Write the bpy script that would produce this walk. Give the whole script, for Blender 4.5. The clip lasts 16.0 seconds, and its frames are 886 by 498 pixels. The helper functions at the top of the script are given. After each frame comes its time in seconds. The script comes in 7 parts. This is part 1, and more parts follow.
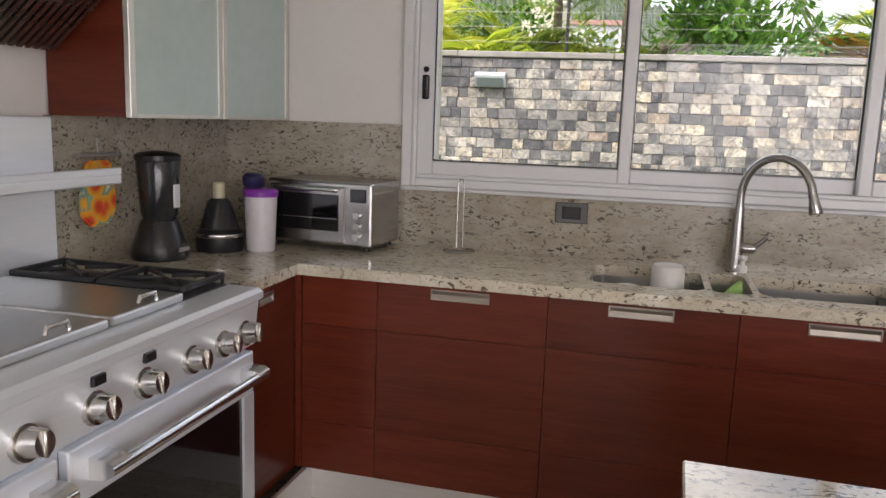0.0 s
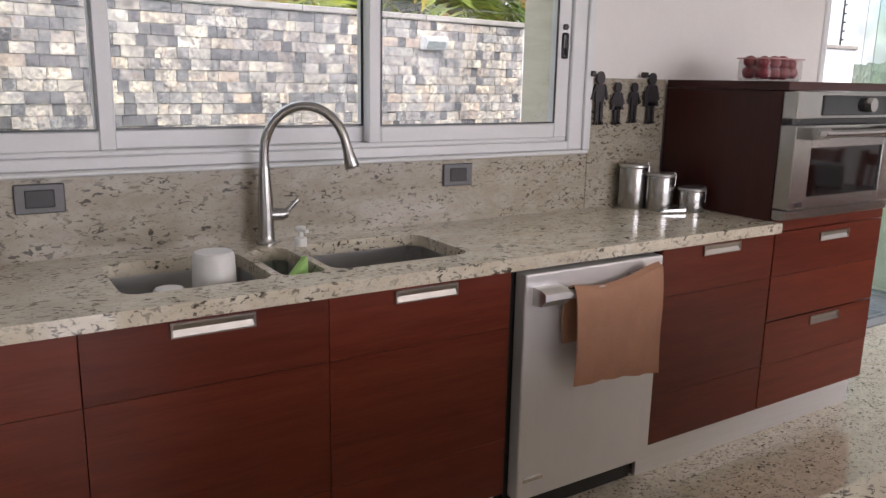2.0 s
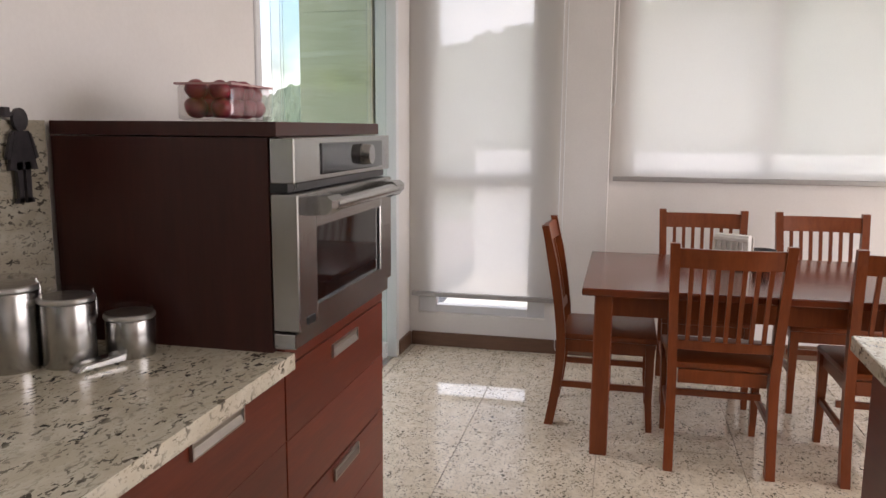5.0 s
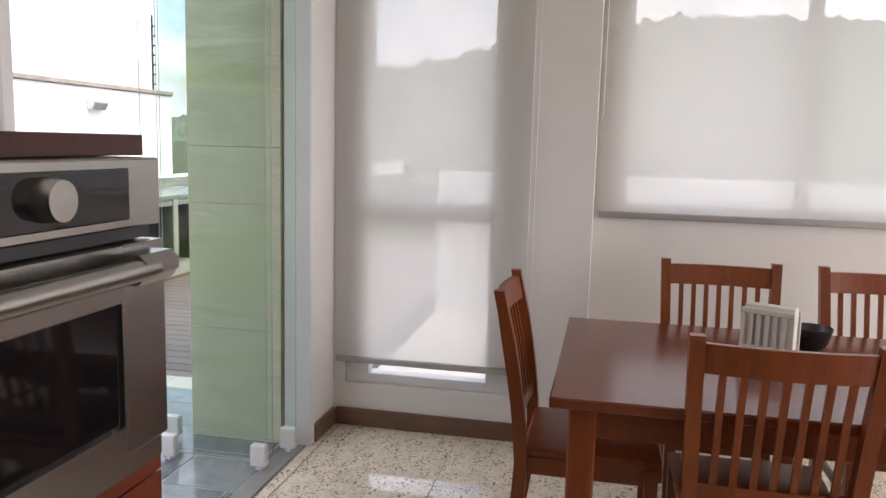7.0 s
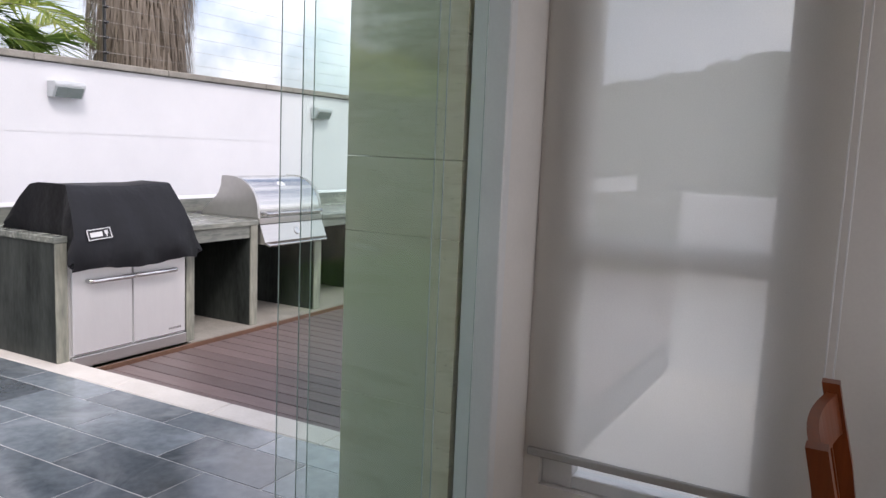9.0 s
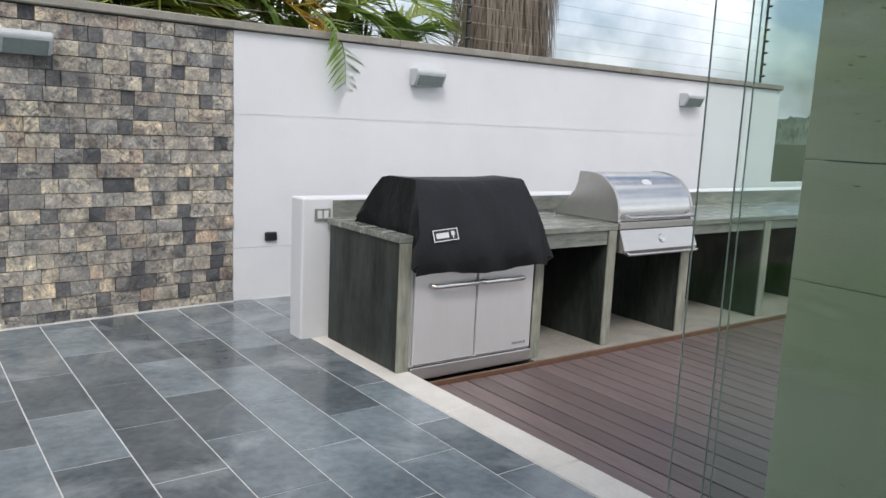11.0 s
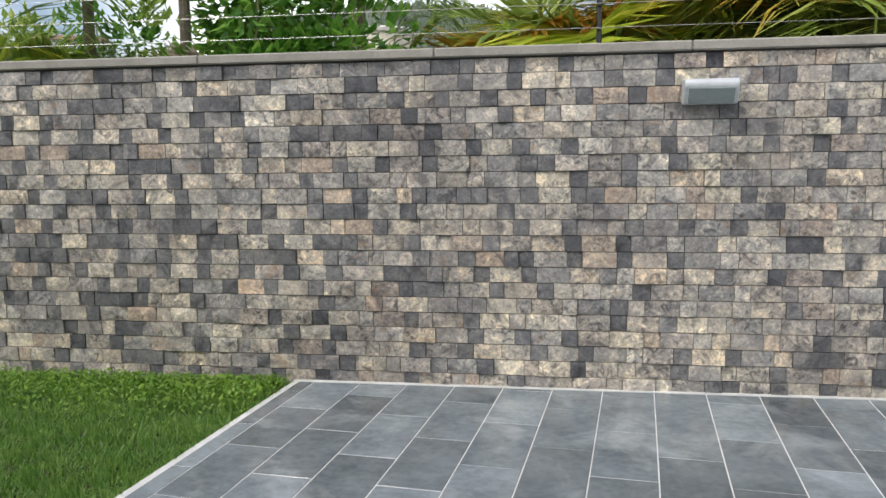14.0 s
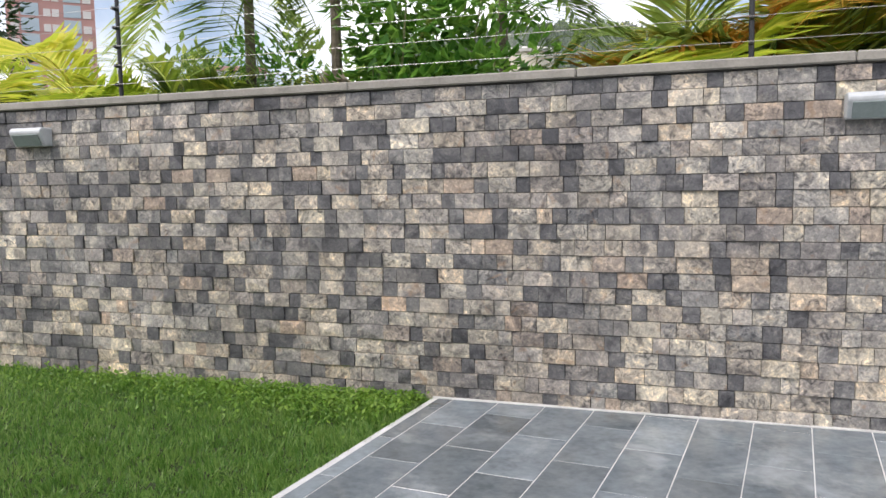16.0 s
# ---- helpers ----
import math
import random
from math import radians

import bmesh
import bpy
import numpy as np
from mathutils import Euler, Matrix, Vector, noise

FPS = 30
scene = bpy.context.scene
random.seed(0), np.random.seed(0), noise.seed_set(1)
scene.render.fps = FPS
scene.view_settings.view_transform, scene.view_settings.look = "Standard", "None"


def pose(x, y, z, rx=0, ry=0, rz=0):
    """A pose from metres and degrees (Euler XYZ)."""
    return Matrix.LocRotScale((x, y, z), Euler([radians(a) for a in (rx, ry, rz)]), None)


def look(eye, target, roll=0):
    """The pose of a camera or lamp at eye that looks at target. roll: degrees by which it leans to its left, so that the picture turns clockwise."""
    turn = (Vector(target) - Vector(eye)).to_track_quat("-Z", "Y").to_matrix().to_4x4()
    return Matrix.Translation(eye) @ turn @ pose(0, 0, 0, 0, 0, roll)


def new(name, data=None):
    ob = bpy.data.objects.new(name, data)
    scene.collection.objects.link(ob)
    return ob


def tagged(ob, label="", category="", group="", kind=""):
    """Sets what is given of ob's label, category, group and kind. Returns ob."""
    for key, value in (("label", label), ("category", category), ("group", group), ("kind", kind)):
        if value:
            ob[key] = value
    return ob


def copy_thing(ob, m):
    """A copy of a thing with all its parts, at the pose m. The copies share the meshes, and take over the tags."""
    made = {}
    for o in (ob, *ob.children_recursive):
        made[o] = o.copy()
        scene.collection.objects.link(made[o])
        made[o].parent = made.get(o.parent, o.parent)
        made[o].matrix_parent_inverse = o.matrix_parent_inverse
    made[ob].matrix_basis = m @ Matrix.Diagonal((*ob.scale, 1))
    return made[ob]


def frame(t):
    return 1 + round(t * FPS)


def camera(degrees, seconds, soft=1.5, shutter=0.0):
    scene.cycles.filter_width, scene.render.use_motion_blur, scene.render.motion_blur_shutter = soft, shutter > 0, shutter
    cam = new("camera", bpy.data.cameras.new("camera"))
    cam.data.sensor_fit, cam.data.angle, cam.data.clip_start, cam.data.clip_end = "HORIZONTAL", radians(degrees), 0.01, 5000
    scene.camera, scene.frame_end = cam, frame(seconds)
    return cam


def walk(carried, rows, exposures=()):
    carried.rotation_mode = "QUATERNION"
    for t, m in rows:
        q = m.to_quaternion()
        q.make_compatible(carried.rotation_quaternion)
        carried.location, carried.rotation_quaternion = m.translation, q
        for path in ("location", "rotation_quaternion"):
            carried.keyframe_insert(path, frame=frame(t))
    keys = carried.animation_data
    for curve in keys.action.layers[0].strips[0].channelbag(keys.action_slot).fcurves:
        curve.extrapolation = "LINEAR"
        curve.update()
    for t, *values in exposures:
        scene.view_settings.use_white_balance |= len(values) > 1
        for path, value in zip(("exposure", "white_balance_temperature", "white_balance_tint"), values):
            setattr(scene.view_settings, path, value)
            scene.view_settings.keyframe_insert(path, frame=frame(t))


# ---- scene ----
cam = camera(59.5, 16.0)
METRES, EYE, TILT, LEAN, TURN = 6.85, 1.41, 0.0, 0.0, 14.9
ROWS = [
    (0.0, 0.0, 0.0, 0.0, 0.32, -9.47, -1.9),
    (0.5, -0.0236, 0.0219, -0.0002, -15.81, -10.12, -1.63),
    (1.0, -0.0338, 0.0533, 0.0017, -26.79, -10.38, -1.4),
    (1.5, -0.0427, 0.0875, -0.0004, -36.97, -11.49, -0.8),
    (2.0, -0.0431, 0.1178, -0.0012, -47.44, -12.32, -1.08),
    (2.5, -0.024, 0.1464, -0.0011, -56.96, -12.01, -2.17),
    (3.0, -0.0005, 0.1756, -0.0017, -66.68, -11.29, -1.69),
    (3.5, 0.0274, 0.202, -0.0002, -76.0, -10.79, -0.76),
    (4.0, 0.0634, 0.2189, 0.0007, -84.29, -10.3, -0.06),
    (4.5, 0.1023, 0.229, -0.0001, -90.73, -9.78, 0.35),
    (7.0, 0.3106, 0.179, 0.0013, -92.74, -7.78, -1.46),
    (7.5, 0.3518, 0.1685, -0.0007, -89.69, -7.65, -1.46),
    (8.0, 0.3906, 0.1666, 0.0005, -85.43, -7.41, -1.51),
    (10.5, 0.561, 0.2312, 0.0005, -57.63, -8.61, -3.17),
    (11.0, 0.5815, 0.2578, 0.0013, -50.6, -9.2, -2.62),
    (11.5, 0.5991, 0.2876, 0.0015, -43.1, -9.59, -1.8),
    (12.0, 0.6176, 0.3174, 0.0028, -35.41, -9.48, -0.91),
    (12.5, 0.6288, 0.3433, 0.0031, -27.5, -8.92, -0.28),
    (13.0, 0.6369, 0.3579, 0.0018, -18.89, -7.9, 0.17),
    (13.5, 0.6504, 0.3512, 0.0019, -9.87, -7.14, 0.34),
    (14.0, 0.6588, 0.3419, 0.0037, -0.74, -6.77, 0.6),
    (14.5, 0.6609, 0.3355, 0.0039, 7.67, -6.3, 0.94),
    (15.0, 0.661, 0.3327, 0.0042, 14.26, -5.71, 1.54),
    (15.5, 0.6609, 0.3336, 0.0041, 16.35, -5.21, 1.79),
    (16.0, 0.6589, 0.3398, 0.0041, 9.57, -5.16, 0.99),
]
EXPOSURES = [(0.0, 1.58, 6700, 20), (1.5, 1.70, 6420, 22), (3.0, 1.66, 6520, 22), (4.7, 1.68, 6800, 22), (7.0, 1.60, 6680, 21), (8.2, 0.98, 6400, 22), (10.3, 0.55, 6350, 12), (11.5, 0.27, 6300, 10), (13.0, 0.40, 6450, 10), (14.0, 0.65, 6400, 11), (16.0, 0.82, 6400, 15)]
walk(cam, [(t, pose(0, 0, EYE, TILT, LEAN, TURN) @ pose(METRES * x, METRES * y, METRES * z, 90 + pitch, roll, yaw)) for t, x, y, z, yaw, pitch, roll in ROWS], EXPOSURES)

# ---- world, sun ----
world = bpy.data.worlds.new("sky")
scene.world = world
world.use_nodes = True
wn = world.node_tree.nodes
sky = wn.new("ShaderNodeTexSky")
sky.sky_type = "NISHITA"
sky.sun_disc = False
sky.sun_elevation = radians(52)
sky.sun_rotation = radians(216)
sky.air_density, sky.dust_density, sky.ozone_density = 1.0, 4.0, 1.0
cloud_map = wn.new("ShaderNodeTexCoord")
cloud = wn.new("ShaderNodeTexNoise")
cloud.inputs["Scale"].default_value = 3.0
cloud.inputs["Detail"].default_value = 8.0
cloud_ramp = wn.new("ShaderNodeValToRGB")
cloud_ramp.color_ramp.elements[0].position = 0.40
cloud_ramp.color_ramp.elements[1].position = 0.57
cloud_mix = wn.new("ShaderNodeMix")
cloud_mix.data_type = "RGBA"
shade = wn.new("ShaderNodeTexNoise")
shade.inputs["Scale"].default_value = 4.5
shade.inputs["Detail"].default_value = 7.0
shade_ramp = wn.new("ShaderNodeValToRGB")
shade_ramp.color_ramp.elements[0].position, shade_ramp.color_ramp.elements[0].color = 0.38, (0.55, 0.58, 0.63, 1)
shade_ramp.color_ramp.elements[1].position, shade_ramp.color_ramp.elements[1].color = 0.60, (1, 1, 1, 1)
bright = wn.new("ShaderNodeVectorMath")
bright.operation = "SCALE"
bright.inputs["Scale"].default_value = 11.0
wl = world.node_tree.links
wl.new(cloud_map.outputs["Generated"], cloud.inputs["Vector"])
wl.new(cloud_map.outputs["Generated"], shade.inputs["Vector"])
wl.new(shade.outputs["Fac"], shade_ramp.inputs["Fac"])
wl.new(shade_ramp.outputs["Color"], bright.inputs[0])
wl.new(bright.outputs[0], cloud_mix.inputs[7])
wl.new(cloud.outputs["Fac"], cloud_ramp.inputs["Fac"])
wl.new(cloud_ramp.outputs["Color"], cloud_mix.inputs[0])
wl.new(sky.outputs["Color"], cloud_mix.inputs[6])
wl.new(cloud_mix.outputs[2], wn["Background"].inputs["Color"])
wn["Background"].inputs["Strength"].default_value = 0.12

sun = new("sun", bpy.data.lights.new("sun", "SUN"))
sun.data.energy = 1.2
sun.data.angle = radians(14)
sun.data.color = (1.0, 0.96, 0.9)
sun.matrix_world = look((0, 0, 0), (0.36, 0.5, -0.79))


day = new("daylight_south", bpy.data.lights.new("daylight_south", "AREA"))
day.data.shape, day.data.size, day.data.size_y = "RECTANGLE", 5.0, 2.25
day.data.energy = 44
day.data.color = (0.97, 0.985, 1.0)
day.matrix_world = look((2.6, -3.05, 1.2), (2.6, 0.0, -0.25))

# ---- materials ----
def ramp(nt, fac, stops):
    r = nt.nodes.new("ShaderNodeValToRGB")
    el = r.color_ramp.elements
    while len(el) < len(stops):
        el.new(0.5)
    for e, (p, c) in zip(el, stops):
        e.position, e.color = p, (*c, 1)
    nt.links.new(fac, r.inputs["Fac"])
    return r.outputs["Color"]


def tex(nt, kind, scale, vec, detail=4.0, rough=0.55, distortion=0.0):
    n = nt.nodes.new(kind)
    n.inputs["Scale"].default_value = scale
    if kind == "ShaderNodeTexNoise":
        n.inputs["Detail"].default_value, n.inputs["Roughness"].default_value = detail, rough
        n.inputs["Distortion"].default_value = distortion
    nt.links.new(vec, n.inputs["Vector"])
    return n


def blend(nt, fac, a, b, how="MIX"):
    m = nt.nodes.new("ShaderNodeMix")
    m.data_type, m.blend_type = "RGBA", how
    for slot, v in ((0, fac), (6, a), (7, b)):
        if isinstance(v, (int, float)):
            m.inputs[slot].default_value = v
        elif isinstance(v, tuple):
            m.inputs[slot].default_value = (*v, 1)
        else:
            nt.links.new(v, m.inputs[slot])
    return m.outputs[2]


def base_mat(name, rough=0.5, metal=0.0):
    m = bpy.data.materials.new(name)
    m.use_nodes = True
    nt = m.node_tree
    b = nt.nodes["Principled BSDF"]
    b.inputs["Roughness"].default_value, b.inputs["Metallic"].default_value = rough, metal
    co = nt.nodes.new("ShaderNodeTexCoord")
    mp = nt.nodes.new("ShaderNodeMapping")
    nt.links.new(co.outputs["Object"], mp.inputs["Vector"])
    return m, nt, b, mp


def bump(nt, b, height, strength=0.2, distance=0.01):
    n = nt.nodes.new("ShaderNodeBump")
    n.inputs["Strength"].default_value, n.inputs["Distance"].default_value = strength, distance
    nt.links.new(height, n.inputs["Height"])
    nt.links.new(n.outputs["Normal"], b.inputs["Normal"])


def varied(name, c1, c2, rough=0.5, metal=0.0, scale=6.0, stretch=(1, 1, 1), fine=60.0, relief=0.1, rough_var=0.1, random_tone=0.0, dist=0.004, coat=0.0):
    """Two tones mixed by coarse and fine noise, with fine relief and uneven gloss."""
    m, nt, b, mp = base_mat(name, rough, metal)
    mp.inputs["Scale"].default_value = stretch
    v = mp.outputs["Vector"]
    if random_tone:
        oi = nt.nodes.new("ShaderNodeObjectInfo")
        add = nt.nodes.new("ShaderNodeVectorMath")
        add.operation = "MULTIPLY_ADD"
        nt.links.new(oi.outputs["Random"], add.inputs[0])
        add.inputs[1].default_value = (37, 51, 23)
        nt.links.new(v, add.inputs[2])
        v = add.outputs[0]
    a = tex(nt, "ShaderNodeTexNoise", scale, v, 6, 0.6)
    f = tex(nt, "ShaderNodeTexNoise", fine, v, 3, 0.6)
    mixf = blend(nt, 0.35, a.outputs["Fac"], f.outputs["Fac"])
    col = ramp(nt, mixf, [(0.32, c1), (0.68, c2)])
    if random_tone:
        tone = ramp(nt, oi.outputs["Random"], [(0, (1 - random_tone,) * 3), (1, (1 + random_tone,) * 3)])
        col = blend(nt, 1.0, col, tone, "MULTIPLY")
    nt.links.new(col, b.inputs["Base Color"])
    rr = nt.nodes.new("ShaderNodeMapRange")
    rr.inputs[3].default_value, rr.inputs[4].default_value = max(0.02, rough - rough_var), min(1, rough + rough_var)
    nt.links.new(a.outputs["Fac"], rr.inputs[0])
    nt.links.new(rr.outputs[0], b.inputs["Roughness"])
    if relief:
        bump(nt, b, f.outputs["Fac"], relief, dist)
    if coat:
        b.inputs["Coat Weight"].default_value, b.inputs["Coat Roughness"].default_value = coat, 0.12
    return m


def granite(name, pale, warm, dark, rough, amount, scale=1.0, stretch=(1, 1, 1)):
    m, nt, b, mp = base_mat(name, rough)
    mp.inputs["Scale"].default_value = stretch
    g = nt.nodes.new("ShaderNodeNewGeometry")
    nt.links.new(g.outputs["Position"], mp.inputs["Vector"])
    v = mp.outputs["Vector"]
    c = tex(nt, "ShaderNodeTexNoise", 9 * scale, v, 5, 0.6, 0.4)
    col = ramp(nt, c.outputs["Fac"], [(0.35, pale), (0.62, warm)])
    s = tex(nt, "ShaderNodeTexNoise", 38 * scale, v, 2.5, 0.55, 0.8)
    k = ramp(nt, s.outputs["Fac"], [(0.58 - amount, (0, 0, 0)), (0.63 - amount, (1, 1, 1))])
    gate = tex(nt, "ShaderNodeTexNoise", 7 * scale, v, 2)
    kk = blend(nt, 1.0, k, ramp(nt, gate.outputs["Fac"], [(0.36, (0.15, 0.15, 0.15)), (0.6, (1, 1, 1))]), "MULTIPLY")
    col = blend(nt, kk, col, dark)
    w = tex(nt, "ShaderNodeTexNoise", 95 * scale, v, 2, 0.5)
    col = blend(nt, ramp(nt, w.outputs["Fac"], [(0.6, (0, 0, 0)), (0.72, (0.55, 0.55, 0.55))]), col, tuple(x * 0.55 for x in warm))
    nt.links.new(col, b.inputs["Base Color"])
    bump(nt, b, s.outputs["Fac"], 0.03, 0.002)
    return m


def glass_mat(name, color, rough=0.0, gloss=0.035):
    """Thin architectural glass: see-through, with real Fresnel gloss."""
    m, nt, b, mp = base_mat(name, 0.02)
    out = nt.nodes["Material Output"]
    nt.nodes.remove(b)
    tr = nt.nodes.new("ShaderNodeBsdfTransparent")
    tr.inputs["Color"].default_value = (*color, 1)
    gl = nt.nodes.new("ShaderNodeBsdfGlossy")
    gl.inputs["Roughness"].default_value = 0.02 + rough
    lw = nt.nodes.new("ShaderNodeLayerWeight")
    lw.inputs["Blend"].default_value = 0.5
    pw = nt.nodes.new("ShaderNodeMath")
    pw.operation = "POWER"
    pw.inputs[1].default_value = 5.0
    nt.links.new(lw.outputs["Facing"], pw.inputs[0])
    fr = nt.nodes.new("ShaderNodeMath")
    fr.operation = "MULTIPLY_ADD"
    fr.inputs[1].default_value, fr.inputs[2].default_value = 0.9, gloss
    nt.links.new(pw.outputs[0], fr.inputs[0])
    mx = nt.nodes.new("ShaderNodeMixShader")
    nt.links.new(fr.outputs[0], mx.inputs[0])
    nt.links.new(tr.outputs[0], mx.inputs[1])
    nt.links.new(gl.outputs[0], mx.inputs[2])
    nt.links.new(mx.outputs[0], out.inputs["Surface"])
    return m


def fabric_screen(name, color, see):
    """Woven sunscreen fabric: scatters light through and lets a share pass straight."""
    m, nt, b, mp = base_mat(name, 0.9)
    out = nt.nodes["Material Output"]
    w = tex(nt, "ShaderNodeTexNoise", 240, mp.outputs["Vector"], 1)
    w2 = tex(nt, "ShaderNodeTexNoise", 2.0, mp.outputs["Vector"], 2)
    c = blend(nt, 0.5, ramp(nt, w.outputs["Fac"], [(0.3, tuple(x * 0.92 for x in color)), (0.7, color)]), ramp(nt, w2.outputs["Fac"], [(0.3, tuple(x * 0.94 for x in color)), (0.7, color)]))
    nt.links.new(c, b.inputs["Base Color"])
    tl = nt.nodes.new("ShaderNodeBsdfTranslucent")
    nt.links.new(c, tl.inputs["Color"])
    tr = nt.nodes.new("ShaderNodeBsdfTransparent")
    m1, m2 = nt.nodes.new("ShaderNodeMixShader"), nt.nodes.new("ShaderNodeMixShader")
    m1.inputs[0].default_value, m2.inputs[0].default_value = 0.66, see
    nt.links.new(b.outputs[0], m1.inputs[1])
    nt.links.new(tl.outputs[0], m1.inputs[2])
    nt.links.new(m1.outputs[0], m2.inputs[1])
    nt.links.new(tr.outputs[0], m2.inputs[2])
    nt.links.new(m2.outputs[0], out.inputs["Surface"])
    return m


def slate_brick_mat(name, island=False, dark=False):
    """Split-face quartzite: tan, grey and charcoal pieces with rusty veins."""
    m, nt, b, mp = base_mat(name, 0.6)
    if island:
        g = nt.nodes.new("ShaderNodeNewGeometry")
        rnd = g.outputs["Random Per Island"]
    else:
        oi = nt.nodes.new("ShaderNodeObjectInfo")
        rnd = oi.outputs["Random"]
    geo = nt.nodes.new("ShaderNodeNewGeometry")
    add = nt.nodes.new("ShaderNodeVectorMath")
    add.operation = "MULTIPLY_ADD"
    nt.links.new(rnd, add.inputs[0])
    add.inputs[1].default_value = (31, 17, 53)
    nt.links.new(geo.outputs["Position"], add.inputs[2])
    v = add.outputs[0]
    if dark:
        tone = ramp(nt, rnd, [(0.0, (0.085, 0.087, 0.095)), (0.4, (0.125, 0.127, 0.133)), (0.7, (0.17, 0.17, 0.172)), (1.0, (0.11, 0.11, 0.114))])
    else:
        tone = ramp(nt, rnd, [(0.0, (0.29, 0.275, 0.255)), (0.10, (0.36, 0.325, 0.28)), (0.18, (0.25, 0.25, 0.245)), (0.28, (0.41, 0.38, 0.325)), (0.36, (0.33, 0.305, 0.28)), (0.44, (0.225, 0.22, 0.215)), (0.52, (0.37, 0.34, 0.295)),
                              (0.60, (0.29, 0.285, 0.275)), (0.68, (0.49, 0.455, 0.375)), (0.75, (0.37, 0.30, 0.245)), (0.79, (0.27, 0.25, 0.235)), (0.86, (0.21, 0.215, 0.22)), (0.93, (0.46, 0.44, 0.40)), (1.0, (0.33, 0.305, 0.285))])
    fr = nt.nodes.new("ShaderNodeMath")
    fr.operation = "MULTIPLY"
    fr.inputs[1].default_value = 13.7
    nt.links.new(rnd, fr.inputs[0])
    fc = nt.nodes.new("ShaderNodeMath")
    fc.operation = "FRACT"
    nt.links.new(fr.outputs[0], fc.inputs[0])
    n1 = tex(nt, "ShaderNodeTexNoise", 6.5, v, 8, 0.62, 1.0)
    patch = ramp(nt, n1.outputs["Fac"], [(0.37, (0.48, 0.48, 0.50)), (0.45, (0.90, 0.90, 0.90)), (0.54, (1.0, 1.0, 0.99)), (0.61, (1.48, 1.43, 1.33))])
    col = blend(nt, 1.0, tone, patch, "MULTIPLY")
    n4 = tex(nt, "ShaderNodeTexNoise", 17, v, 9, 0.66, 1.5)
    vein = ramp(nt, n4.outputs["Fac"], [(0.34, (0.28, 0.28, 0.29)), (0.41, (0.45, 0.45, 0.46)), (0.44, (1.0, 1.0, 1.0)), (0.53, (0.95, 0.95, 0.94)), (0.565, (1.5, 1.45, 1.33)), (0.62, (1.3, 1.22, 1.08)), (0.66, (0.8, 0.77, 0.74))])
    amount = ramp(nt, fc.outputs[0], [(0.15, (0.22, 0.22, 0.22)), (0.40, (0.75, 0.75, 0.75)), (0.75, (1.0, 1.0, 1.0))])
    if dark:
        amount = ramp(nt, fc.outputs[0], [(0.5, (0.03, 0.03, 0.03)), (1.0, (0.6, 0.6, 0.6))])
    col = blend(nt, amount, col, blend(nt, 1.0, col, vein, "MULTIPLY"))
    n5 = tex(nt, "ShaderNodeTexNoise", 44, v, 6, 0.72, 0.8)
    col = blend(nt, 1.0, col, ramp(nt, n5.outputs["Fac"], [(0.32, (0.42, 0.42, 0.43)), (0.44, (0.90, 0.90, 0.90)), (0.54, (1.06, 1.06, 1.05)), (0.66, (1.65, 1.61, 1.52))]), "MULTIPLY")
    n2 = tex(nt, "ShaderNodeTexNoise", 7, v, 4, 0.6, 1.5)
    rust = ramp(nt, n2.outputs["Fac"], [(0.61, (0, 0, 0)), (0.70, (0.42, 0.42, 0.42))])
    col = blend(nt, rust if not dark else 0.0, col, (0.34, 0.20, 0.10))
    big = tex(nt, "ShaderNodeTexNoise", 0.9, geo.outputs["Position"], 3)
    col = blend(nt, 1.0, col, ramp(nt, big.outputs["Fac"], [(0.35, (0.74, 0.74, 0.75)), (0.65, (1.2, 1.19, 1.17))]), "MULTIPLY")
    nt.links.new(col, b.inputs["Base Color"])
    n3 = tex(nt, "ShaderNodeTexNoise", 24, v, 7, 0.7, 0.8)
    bump(nt, b, n3.outputs["Fac"], 0.7, 0.016)
    return m


def travertine_mat(name):
    """Banded limestone with scattered dark pits."""
    m, nt, b, mp = base_mat(name, 0.55)
    g = nt.nodes.new("ShaderNodeNewGeometry")
    nt.links.new(g.outputs["Position"], mp.inputs["Vector"])
    mp.inputs["Scale"].default_value = (1, 1, 6)
    v = mp.outputs["Vector"]
    n = tex(nt, "ShaderNodeTexNoise", 1.5, v, 7, 0.6, 0.5)
    col = ramp(nt, n.outputs["Fac"], [(0.30, (0.50, 0.455, 0.33)), (0.42, (0.60, 0.555, 0.43)), (0.5, (0.635, 0.59, 0.47)), (0.56, (0.57, 0.53, 0.40)), (0.7, (0.72, 0.685, 0.58))])
    p = tex(nt, "ShaderNodeTexNoise", 42, v, 2.5, 0.55)
    gate = tex(nt, "ShaderNodeTexNoise", 2.2, v, 3)
    pits = blend(nt, 1.0, ramp(nt, p.outputs["Fac"], [(0.645, (0, 0, 0)), (0.685, (0.9, 0.9, 0.9))]), ramp(nt, gate.outputs["Fac"], [(0.45, (0, 0, 0)), (0.56, (1, 1, 1))]), "MULTIPLY")
    col = blend(nt, pits, col, (0.10, 0.08, 0.055))
    nt.links.new(col, b.inputs["Base Color"])
    bump(nt, b, p.outputs["Fac"], 0.15, 0.004)
    return m


